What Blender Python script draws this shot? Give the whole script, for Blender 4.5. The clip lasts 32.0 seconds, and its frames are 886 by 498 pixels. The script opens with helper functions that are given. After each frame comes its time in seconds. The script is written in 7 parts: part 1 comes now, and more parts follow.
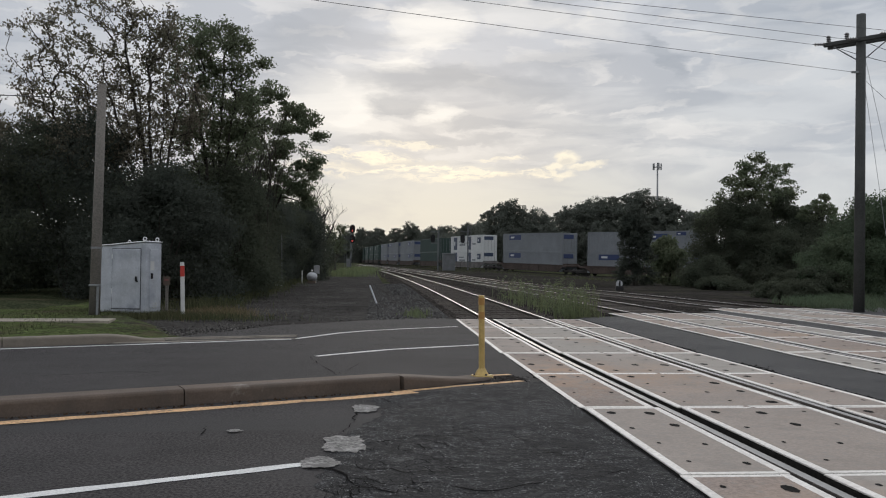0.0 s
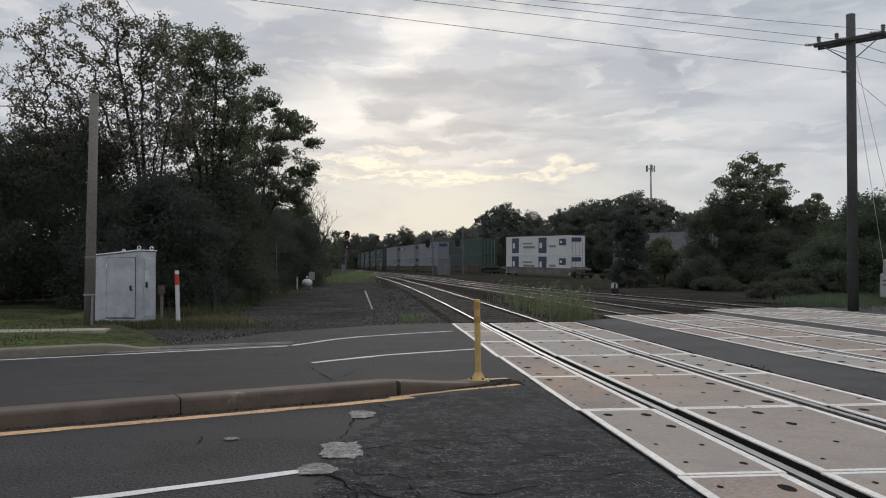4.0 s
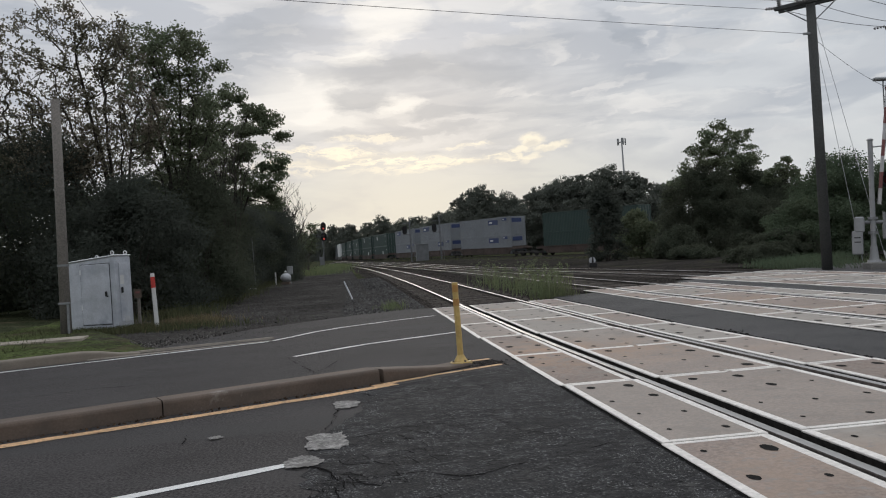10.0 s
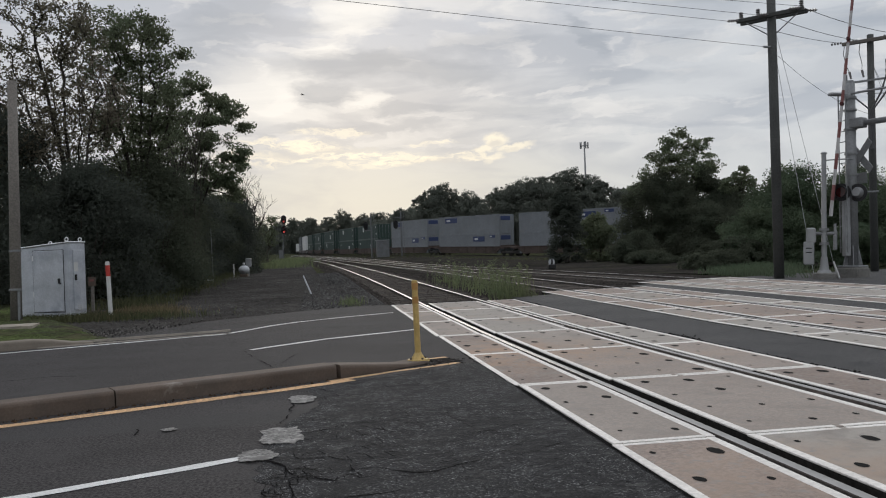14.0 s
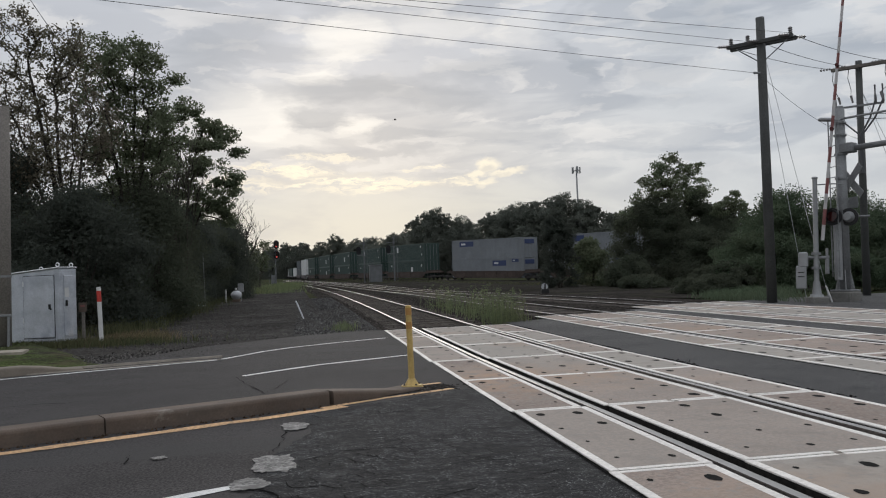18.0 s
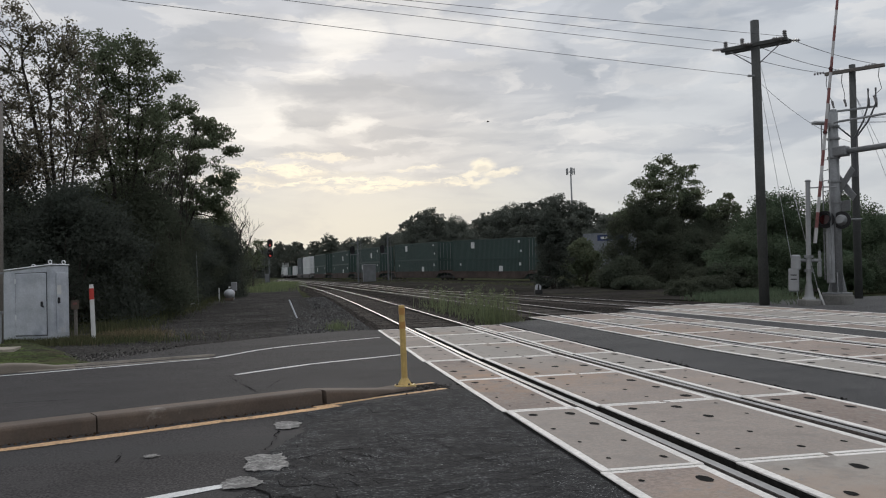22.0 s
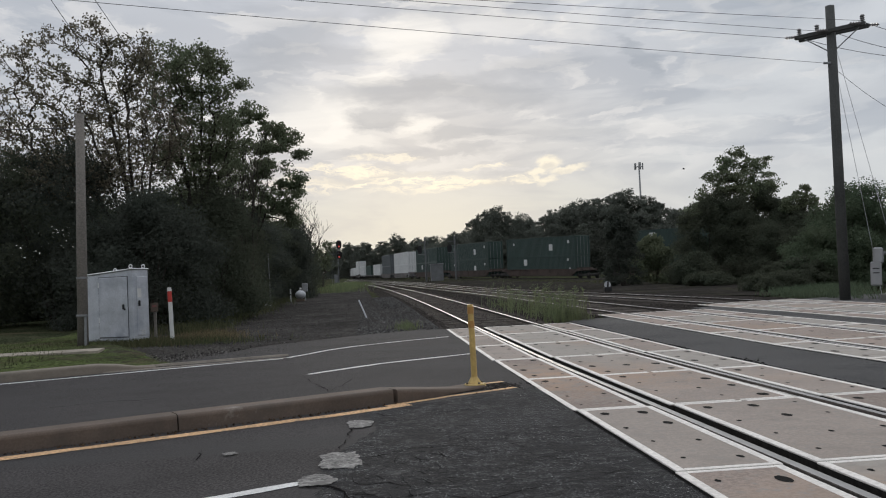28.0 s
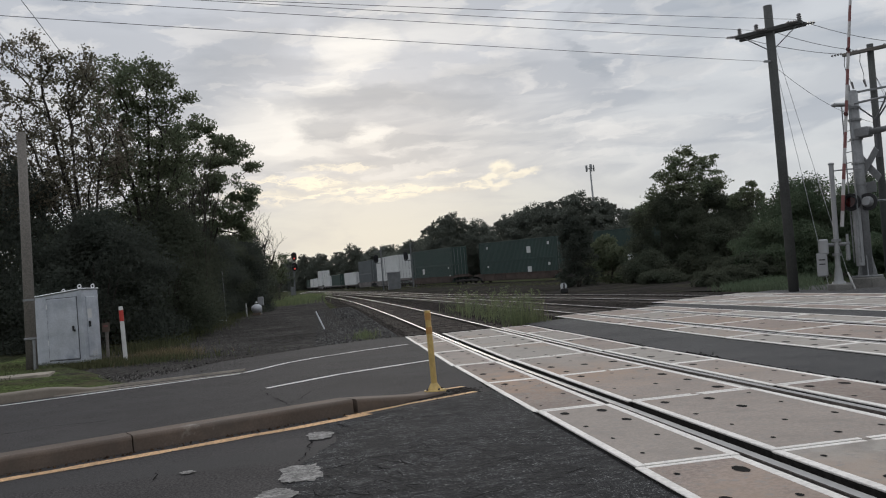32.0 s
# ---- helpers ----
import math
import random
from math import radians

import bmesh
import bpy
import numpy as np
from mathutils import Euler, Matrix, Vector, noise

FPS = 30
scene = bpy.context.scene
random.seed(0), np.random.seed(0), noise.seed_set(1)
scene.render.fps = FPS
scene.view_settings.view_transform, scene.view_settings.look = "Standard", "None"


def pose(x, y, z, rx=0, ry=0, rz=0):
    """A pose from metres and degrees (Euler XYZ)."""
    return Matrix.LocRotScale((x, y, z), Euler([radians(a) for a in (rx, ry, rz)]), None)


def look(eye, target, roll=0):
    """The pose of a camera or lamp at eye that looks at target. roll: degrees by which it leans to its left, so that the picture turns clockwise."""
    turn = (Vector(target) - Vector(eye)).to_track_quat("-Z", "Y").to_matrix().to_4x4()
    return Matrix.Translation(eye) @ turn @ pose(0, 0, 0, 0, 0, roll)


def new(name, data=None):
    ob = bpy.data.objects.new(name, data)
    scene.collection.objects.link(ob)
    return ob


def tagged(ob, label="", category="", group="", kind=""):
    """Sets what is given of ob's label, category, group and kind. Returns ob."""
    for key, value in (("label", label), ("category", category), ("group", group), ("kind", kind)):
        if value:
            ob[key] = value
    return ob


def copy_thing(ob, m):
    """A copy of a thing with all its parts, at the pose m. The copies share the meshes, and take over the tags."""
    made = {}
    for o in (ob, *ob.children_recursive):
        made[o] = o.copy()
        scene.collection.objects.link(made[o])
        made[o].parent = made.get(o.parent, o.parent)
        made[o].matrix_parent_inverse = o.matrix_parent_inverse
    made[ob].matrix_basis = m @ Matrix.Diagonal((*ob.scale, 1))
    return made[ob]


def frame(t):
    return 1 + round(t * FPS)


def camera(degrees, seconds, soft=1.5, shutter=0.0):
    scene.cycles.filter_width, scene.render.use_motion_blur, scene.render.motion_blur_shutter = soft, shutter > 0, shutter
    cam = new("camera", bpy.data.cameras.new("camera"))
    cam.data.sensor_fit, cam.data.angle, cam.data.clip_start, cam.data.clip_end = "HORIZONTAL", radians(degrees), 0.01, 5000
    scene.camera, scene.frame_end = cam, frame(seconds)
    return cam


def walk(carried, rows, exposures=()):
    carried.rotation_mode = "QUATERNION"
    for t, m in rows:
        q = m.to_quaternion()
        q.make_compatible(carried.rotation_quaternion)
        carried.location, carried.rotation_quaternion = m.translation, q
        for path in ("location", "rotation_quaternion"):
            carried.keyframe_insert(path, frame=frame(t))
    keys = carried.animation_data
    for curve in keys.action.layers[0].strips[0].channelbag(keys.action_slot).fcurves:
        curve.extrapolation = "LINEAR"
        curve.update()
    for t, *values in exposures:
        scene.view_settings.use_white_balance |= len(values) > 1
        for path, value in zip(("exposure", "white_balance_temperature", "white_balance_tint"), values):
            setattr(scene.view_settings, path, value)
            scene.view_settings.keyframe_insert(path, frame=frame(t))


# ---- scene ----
cam = camera(56.6, 32.0, soft=1.1)
# seconds, x, y, z, yaw, pitch, roll: a phone held by hand on the pavement
PATH = [
    (0, -2.587, -4.952, 1.249, -4.12, 1.51, -0.43),
    (0.5, -2.594, -4.956, 1.252, -4.19, 1.46, -0.37),
    (1, -2.585, -4.947, 1.248, -4.23, 1.67, -0.28),
    (1.5, -2.581, -4.949, 1.246, -4.35, 1.65, -0.16),
    (2, -2.586, -4.946, 1.247, -4.63, 1.60, -0.07),
    (2.5, -2.586, -4.948, 1.246, -4.76, 1.52, 0.25),
    (3, -2.586, -4.969, 1.249, -4.68, 1.49, 0.50),
    (3.5, -2.586, -4.957, 1.250, -4.54, 1.65, 0.48),
    (5.5, -2.592, -4.992, 1.248, -4.66, 2.02, 0.01),
    (6, -2.629, -4.980, 1.247, -5.94, 1.10, 0.41),
    (6.5, -2.682, -4.931, 1.228, -7.54, 0.00, 0.44),
    (7, -2.682, -4.937, 1.231, -8.34, -0.14, 0.53),
    (7.5, -2.623, -4.965, 1.242, -8.79, 0.38, 1.57),
    (8, -2.584, -4.971, 1.243, -7.67, 1.11, 2.55),
    (8.5, -2.557, -4.954, 1.242, -6.53, 1.92, 3.09),
    (9, -2.540, -4.962, 1.243, -6.39, 2.18, 3.28),
    (9.5, -2.537, -4.954, 1.239, -6.28, 1.64, 3.69),
    (10, -2.550, -4.945, 1.239, -5.91, 0.74, 4.08),
    (10.5, -2.563, -4.968, 1.242, -6.16, 0.52, 3.98),
    (11, -2.563, -4.960, 1.240, -6.57, 0.86, 3.36),
    (11.5, -2.558, -4.974, 1.241, -7.01, 0.96, 2.79),
    (12, -2.561, -4.972, 1.242, -7.23, 0.91, 2.72),
    (12.5, -2.558, -4.972, 1.242, -7.45, 0.79, 2.81),
    (13, -2.557, -4.980, 1.240, -7.67, 0.21, 2.67),
    (13.5, -2.552, -4.975, 1.246, -7.92, -0.02, 2.73),
    (14, -2.557, -4.989, 1.246, -8.67, 0.42, 2.28),
    (14.5, -2.550, -4.989, 1.247, -9.45, 0.89, 2.37),
    (16.5, -2.560, -4.979, 1.246, -9.66, 1.62, 2.13),
    (17, -2.558, -4.977, 1.248, -9.73, 1.92, 2.22),
    (17.5, -2.557, -4.965, 1.252, -9.58, 2.01, 2.42),
    (18, -2.563, -4.958, 1.249, -9.17, 2.12, 2.38),
    (18.5, -2.566, -4.963, 1.249, -8.90, 2.26, 2.29),
    (19, -2.568, -4.957, 1.250, -9.01, 2.08, 2.15),
    (19.5, -2.558, -4.947, 1.245, -9.33, 1.79, 1.95),
    (20, -2.561, -4.953, 1.244, -9.58, 1.68, 1.81),
    (20.5, -2.571, -4.958, 1.249, -9.58, 1.81, 1.86),
    (21, -2.565, -4.948, 1.245, -9.50, 2.02, 1.86),
    (21.5, -2.569, -4.947, 1.246, -9.50, 2.09, 1.82),
    (22, -2.564, -4.966, 1.248, -9.61, 2.11, 1.97),
    (22.5, -2.569, -4.964, 1.251, -9.86, 2.24, 2.11),
    (23, -2.564, -4.975, 1.251, -10.76, 2.60, 1.16),
    (23.5, -2.575, -4.972, 1.241, -11.67, 2.34, -0.02),
    (24, -2.591, -4.977, 1.248, -11.36, 2.24, -0.14),
    (24.5, -2.607, -4.979, 1.248, -10.12, 2.61, 0.51),
    (25, -2.591, -4.933, 1.247, -8.72, 2.66, 1.78),
    (25.5, -2.592, -4.967, 1.252, -7.87, 2.61, 2.51),
    (26, -2.584, -4.953, 1.247, -6.25, 2.36, 2.75),
    (26.5, -2.573, -4.945, 1.249, -4.77, 1.59, 2.72),
    (28.5, -2.575, -4.998, 1.254, -5.12, 2.37, 2.74),
    (29, -2.570, -4.971, 1.247, -5.88, 2.37, 2.69),
    (29.5, -2.567, -4.987, 1.246, -6.56, 2.13, 3.25),
    (30, -2.557, -4.982, 1.246, -7.67, 1.90, 3.53),
    (30.5, -2.568, -4.973, 1.245, -8.25, 1.76, 3.59),
    (31, -2.565, -4.989, 1.243, -8.58, 1.75, 4.16),
    (31.5, -2.557, -4.977, 1.242, -9.35, 1.99, 4.71),
    (32, -2.558, -4.978, 1.241, -7.87, 2.53, 4.99),
]
walk(cam, [(t, pose(x, y, z, 90 + p, r, w)) for t, x, y, z, w, p, r in PATH], exposures=[(0, 0.11), (32, 0.11)])

# ---- sky and sun ----
SUN_AZ, SUN_EL = radians(3.0), radians(13.0)      # to the right of +y, above the horizon
world = bpy.data.worlds.new("evening_sky")
scene.world = world
world.use_nodes = True


def build_sky():
    nt = world.node_tree
    nt.nodes.clear()
    N, L = nt.nodes.new, nt.links.new
    out, bg = N("ShaderNodeOutputWorld"), N("ShaderNodeBackground")
    sky = N("ShaderNodeTexSky")
    sky.sky_type, sky.sun_disc = "NISHITA", False
    sky.sun_elevation, sky.sun_rotation = SUN_EL, SUN_AZ
    sky.air_density, sky.dust_density = 1.0, 2.5
    tc, sep = N("ShaderNodeTexCoord"), N("ShaderNodeSeparateXYZ")
    L(tc.outputs["Generated"], sep.inputs[0])

    def m(op, a, b=None, c=None, clamp=False):
        n = N("ShaderNodeMath")
        n.operation, n.use_clamp = op, clamp
        for i, v in enumerate((a, b, c)):
            if v is None:
                continue
            if isinstance(v, (int, float)):
                n.inputs[i].default_value = v
            else:
                L(v, n.inputs[i])
        return n.outputs[0]

    def mix(fac, a, b, kind="MIX"):
        n = N("ShaderNodeMix")
        n.data_type, n.blend_type = "RGBA", kind
        for i, v in ((0, fac), (6, a), (7, b)):
            if isinstance(v, tuple):
                n.inputs[i].default_value = (*v, 1)
            elif isinstance(v, (int, float)):
                n.inputs[i].default_value = v
            else:
                L(v, n.inputs[i])
        return n.outputs[2]

    def ramp(v, lo, hi):
        n = N("ShaderNodeMapRange")
        n.interpolation_type = "SMOOTHSTEP"
        L(v, n.inputs[0])
        n.inputs[1].default_value, n.inputs[2].default_value = lo, hi
        return n.outputs[0]

    # bearing to the right of +y and height over the horizon, in degrees
    deg = 180 / math.pi
    az = m("MULTIPLY", m("ARCTAN2", sep.outputs[0], sep.outputs[1]), deg)
    el = m("MULTIPLY", m("ARCSINE", sep.outputs[2]), deg)
    ang = N("ShaderNodeCombineXYZ")
    L(az, ang.inputs[0])
    L(el, ang.inputs[1])

    def vec(op, a, b):
        n = N("ShaderNodeVectorMath")
        n.operation = op
        for i, v in enumerate((a, b)):
            if isinstance(v, tuple):
                n.inputs[i].default_value = v
            else:
                L(v, n.inputs[i])
        return n.outputs[0]

    def cloud(src, scale, detail, rough, shift, warp, colour=False):
        n = N("ShaderNodeTexNoise")
        n.inputs["Scale"].default_value, n.inputs["Detail"].default_value = 1.0, detail
        n.inputs["Roughness"].default_value, n.inputs["Distortion"].default_value = rough, warp
        L(vec("ADD", vec("MULTIPLY", src, (*scale, 1.0)), shift), n.inputs["Vector"])
        return n.outputs[1 if colour else 0]

    def ragged(src, scale, shift, amount):
        """The bearing pushed about by noise, so that cloud edges fray."""
        return vec("ADD", src, vec("MULTIPLY", vec("SUBTRACT", cloud(src, scale, 5, 0.6, shift, 0.0, True), (0.5, 0.5, 0.5)), (*amount, 0.0)))

    soft = ragged(ragged(ang.outputs[0], (0.11, 0.30), (3.1, 7.7, 0.0), (5.0, 2.0)), (0.6, 1.6), (9.0, 2.0, 4.0), (2.6, 1.1))

    def bank(rows_, src=soft):
        """How much of the clouds given by bearing, height, half width, half height, tilt and density covers the sky."""
        total_ = None
        for a, e, ra, re, tilt, much in rows_:
            mp = N("ShaderNodeMapping")
            mp.vector_type = "TEXTURE"
            mp.inputs["Location"].default_value, mp.inputs["Rotation"].default_value, mp.inputs["Scale"].default_value = (a, e, 0), (0, 0, tilt), (ra, re, 1)
            L(src, mp.inputs[0])
            ln = N("ShaderNodeVectorMath")
            ln.operation = "LENGTH"
            L(mp.outputs[0], ln.inputs[0])
            one = m("MULTIPLY", ramp(ln.outputs["Value"], 1.2, 0.45), much)
            total_ = one if total_ is None else m("MAXIMUM", total_, one)
        return total_

    # a thin grey sheet over all of it
    up = m("MAXIMUM", sep.outputs[2], 0.0)
    flat = m("ADD", up, 0.27)
    com = N("ShaderNodeCombineXYZ")
    L(m("DIVIDE", sep.outputs[0], flat), com.inputs[0])
    L(m("DIVIDE", sep.outputs[1], flat), com.inputs[1])
    sheet = cloud(com.outputs[0], (2.2, 2.2), 6, 0.55, (8.1, 2.2, 3.0), 0.5)
    streak = cloud(ang.outputs[0], (0.085, 0.50), 5, 0.52, (1.0, 6.0, 2.0), 0.7)
    wisp = cloud(soft, (0.20, 0.75), 4, 0.5, (5.0, 1.5, 8.0), 0.4)
    deck = mix(ramp(el, 17.0, 8.5), (0.50, 0.54, 0.61), (0.55, 0.57, 0.595))
    deck = mix(ramp(el, 9.0, 3.5), deck, (0.585, 0.605, 0.580))
    deck = mix(m("MULTIPLY", ramp(az, 10.0, 27.0), 0.75), deck, (0.60, 0.63, 0.665))
    deck = mix(m("MULTIPLY", ramp(az, -6.0, -20.0), 0.6), deck, (0.53, 0.55, 0.59))
    deck = mix(m("MULTIPLY", ramp(sheet, 0.42, 0.64), 0.42), deck, (0.40, 0.43, 0.485))
    deck = mix(m("MULTIPLY", m("MULTIPLY", ramp(streak, 0.46, 0.60), ramp(el, 4.0, 8.0)), 0.60), deck, (0.37, 0.41, 0.475))
    deck = mix(m("MULTIPLY", m("MULTIPLY", ramp(wisp, 0.50, 0.64), ramp(el, 5.0, 9.0)), 0.55), deck, (0.72, 0.72, 0.725))
    # thin places round the hidden sun
    shine = bank(((-2.8, 11.2, 4.6, 2.6, 0.0, 0.8), (3.9, 10.7, 1.8, 0.8, 0.0, 0.9), (0.6, 14.0, 2.2, 0.8, 0.1, 0.9), (3.5, 16.6, 3.6, 1.7, 0.25, 0.95), (9.5, 17.2, 4.0, 1.2, -0.1, 0.6), (-1.0, 9.8, 3.2, 0.8, 0.0, 0.7), (15.0, 16.8, 3.0, 1.2, 0.0, 0.45), (23.0, 9.0, 6.0, 1.1, 0.0, 0.35)))
    deck = mix(m("MULTIPLY", shine, m("SUBTRACT", 1.15, streak)), deck, (0.90, 0.885, 0.85))
    # grey banks before them
    shade = bank(((2.7, 13.1, 5.2, 1.2, 0.05, 0.9), (8.8, 12.5, 5.0, 1.0, -0.03, 0.75), (1.0, 11.2, 2.7, 0.85, 0.0, 0.85), (-5.4, 16.2, 4.6, 2.0, 0.3, 0.6), (-9.0, 13.4, 4.0, 1.1, 0.1, 0.4), (12.5, 14.4, 5.0, 0.9, 0.1, 0.45), (19.3, 14.4, 0.8, 2.1, 0.62, 0.85), (7.0, 10.2, 4.2, 0.5, 0.0, 0.6), (22.0, 11.6, 6.0, 0.8, 0.0, 0.35), (14.0, 9.7, 6.0, 0.5, 0.0, 0.4), (27.0, 16.0, 5.0, 1.8, 0.0, 0.5), (34.0, 13.0, 5.0, 1.5, 0.0, 0.5), (5.0, 9.0, 5.0, 0.35, 0.03, 0.4), (-1.0, 9.2, 2.2, 0.3, 0.0, 0.4), (25.0, 13.2, 3.0, 0.8, 0.0, 0.35)))
    deck = mix(m("MULTIPLY", shade, m("ADD", 0.35, m("MULTIPLY", wisp, 0.95))), deck, (0.305, 0.35, 0.415))
    # low gold streaks, and one small cumulus with a lit rim
    gold = bank(((-1.4, 7.9, 3.6, 0.40, -0.03, 1.0), (3.2, 7.15, 4.6, 0.30, -0.05, 1.0), (-0.5, 7.0, 3.6, 0.22, 0.0, 0.9), (6.4, 6.7, 3.6, 0.30, 0.03, 1.0), (8.2, 7.8, 2.0, 0.24, 0.0, 0.7), (1.0, 8.7, 3.0, 0.3, 0.0, 0.7), (3.0, 6.5, 4.2, 0.34, 0.0, 0.55), (-4.2, 7.0, 3.0, 0.5, 0.0, 0.7), (11.0, 6.9, 2.2, 0.26, 0.0, 0.8)))
    fray = cloud(soft, (0.9, 3.2), 7, 0.62, (2.0, 8.0, 1.0), 0.5)
    deck = mix(m("MULTIPLY", gold, m("MULTIPLY", ramp(fray, 0.34, 0.58), 0.9)), deck, (0.90, 0.835, 0.68))
    deck = mix(bank(((1.5, 7.55, 3.0, 0.22, 0.0, 0.5), (-2.0, 7.3, 3.0, 0.2, 0.0, 0.4), (8.0, 6.6, 3.0, 0.22, 0.0, 0.4))), deck, (0.56, 0.56, 0.545))
    firm = ragged(ang.outputs[0], (0.9, 1.5), (4.0, 1.0, 6.0), (1.3, 0.9))
    puff = bank(((12.6, 7.75, 0.95, 0.55, 0.0, 1.0), (11.9, 7.25, 0.8, 0.30, 0.0, 0.9), (13.9, 7.25, 1.5, 0.28, 0.1, 0.9), (12.6, 6.6, 0.9, 0.30, 0.4, 0.5)), firm)
    deck = mix(m("MULTIPLY", puff, 0.9), deck, (0.88, 0.82, 0.68))
    deck = mix(bank(((12.6, 7.6, 0.62, 0.30, 0.0, 0.75), (13.6, 7.1, 0.8, 0.14, 0.1, 0.5)), firm), deck, (0.56, 0.56, 0.545))
    # the band of haze over the horizon
    deck = mix(m("MULTIPLY", ramp(el, 4.0, 0.5), 0.6), deck, (0.520, 0.560, 0.550))
    # an overcast deck is brightest overhead
    deck = mix(1.0, deck, mix(ramp(sep.outputs[2], 0.34, 0.85), (1.0, 1.0, 1.0), (1.75, 1.73, 1.70)), "MULTIPLY")
    clear = mix(1.0, sky.outputs[0], (0.06, 0.06, 0.06), "MULTIPLY")
    total = mix(0.95, clear, deck)
    ground = ramp(sep.outputs[2], -0.02, -0.10)
    total = mix(ground, total, (0.10, 0.10, 0.09))
    L(total, bg.inputs[0])
    bg.inputs[1].default_value = 1.0
    L(bg.outputs[0], out.inputs[0])


build_sky()
sun = new("sun", bpy.data.lights.new("sun", "SUN"))
sun.data.energy, sun.data.angle, sun.data.color = 0.35, radians(20), (1.0, 0.93, 0.82)
sun.matrix_world = look((0, 0, 0), (-math.sin(SUN_AZ) * math.cos(SUN_EL), -math.cos(SUN_AZ) * math.cos(SUN_EL), -math.sin(SUN_EL)))

# ---- materials ----
def material(name, base, rough=0.8, metal=0.0, coarse=None, fine=None, stain=None, bump=0.0, bump_scale=40.0, local=False, piece=0.0, spec=0.4, island=0.0, tint=None, spot=None, streak=None, veins=None):
    """base colour with variation at two scales; coarse, fine: (scale, strength); stain: (colour, scale, low, high)."""
    mt = bpy.data.materials.new(name)
    mt.use_nodes = True
    nt = mt.node_tree
    N, L = nt.nodes.new, nt.links.new
    b = nt.nodes["Principled BSDF"]
    b.inputs["Roughness"].default_value, b.inputs["Metallic"].default_value = rough, metal
    b.inputs["Specular IOR Level"].default_value = spec
    if local:
        pos = N("ShaderNodeTexCoord").outputs["Object"]
    else:
        pos = N("ShaderNodeNewGeometry").outputs["Position"]

    def noise_tex(scale, detail=5.0, rough_=0.6):
        n = N("ShaderNodeTexNoise")
        n.inputs["Scale"].default_value, n.inputs["Detail"].default_value, n.inputs["Roughness"].default_value = scale, detail, rough_
        L(pos, n.inputs["Vector"])
        return n.outputs[0]

    def mixed(a, bcol, fac, kind="MIX"):
        n = N("ShaderNodeMix")
        n.data_type, n.blend_type = "RGBA", kind
        for i, v in ((0, fac), (6, a), (7, bcol)):
            if isinstance(v, tuple):
                n.inputs[i].default_value = (*v, 1)
            elif isinstance(v, (int, float)):
                n.inputs[i].default_value = v
            else:
                L(v, n.inputs[i])
        return n.outputs[2]

    def ranged(v, a, bb, lo, hi):
        n = N("ShaderNodeMapRange")
        L(v, n.inputs[0])
        for i, x in enumerate((a, bb, lo, hi)):
            n.inputs[i + 1].default_value = x
        return n.outputs[0]

    col = tuple(base)
    for spec_, lo_ in ((coarse, 0.32), (fine, 0.40)):
        if spec_:
            sc, st = spec_
            g = N("ShaderNodeCombineColor")
            v = ranged(noise_tex(sc), lo_, 1 - lo_, 1 - st, 1 + st)
            for i in range(3):
                L(v, g.inputs[i])
            col = mixed(col, g.outputs[0], 1.0, "MULTIPLY")
    if tint:
        col = mixed(col, tuple(tint), ranged(N("ShaderNodeObjectInfo").outputs["Random"], 0.35, 0.75, 0, 0.8))
    if piece:
        g = N("ShaderNodeCombineColor")
        v = ranged(N("ShaderNodeObjectInfo").outputs["Random"], 0, 1, 1 - piece, 1 + piece)
        for i in range(3):
            L(v, g.inputs[i])
        col = mixed(col, g.outputs[0], 1.0, "MULTIPLY")
    if island:
        g = N("ShaderNodeCombineColor")
        v = ranged(N("ShaderNodeNewGeometry").outputs["Random Per Island"], 0, 1, 1 - island, 1 + island)
        for i in range(3):
            L(v, g.inputs[i])
        col = mixed(col, g.outputs[0], 1.0, "MULTIPLY")
    if spot:
        # one stain of its own, fading out from its middle
        scol, centre, r_in, r_out = spot
        vd, am = N("ShaderNodeVectorMath"), N("ShaderNodeMath")
        vd.operation, am.operation = "DISTANCE", "MULTIPLY"
        L(pos, vd.inputs[0])
        vd.inputs[1].default_value = centre
        L(ranged(vd.outputs["Value"], r_out, r_in, 0, 1), am.inputs[0])
        L(ranged(noise_tex(2.5, 5.0), 0.35, 0.62, 0, 1), am.inputs[1])
        col = mixed(col, tuple(scol), am.outputs[0])
    if stain:
        for scol, sc, lo, hi in ([stain] if not isinstance(stain, list) else stain):
            col = mixed(col, tuple(scol), ranged(noise_tex(sc, 6.0, 0.65), lo, hi, 0, 1))
    if streak or veins:
        def stretched(angle, scales, detail, shift):
            mp, n = N("ShaderNodeMapping"), N("ShaderNodeTexNoise")
            mp.inputs["Rotation"].default_value, mp.inputs["Scale"].default_value = (0, 0, -radians(angle)), (*scales, 1)
            mp.inputs["Location"].default_value = (shift, shift * 0.7, 0)
            L(pos, mp.inputs[0])
            L(mp.outputs[0], n.inputs["Vector"])
            n.inputs["Scale"].default_value, n.inputs["Detail"].default_value, n.inputs["Roughness"].default_value = 1.0, detail, 0.6
            return n.outputs[0]
    if streak:
        # wear drawn out along the wheels' way
        scol, angle, scales, lo, hi = streak
        col = mixed(col, tuple(scol), ranged(stretched(angle, scales, 4.0, 3.0), lo, hi, 0, 1))
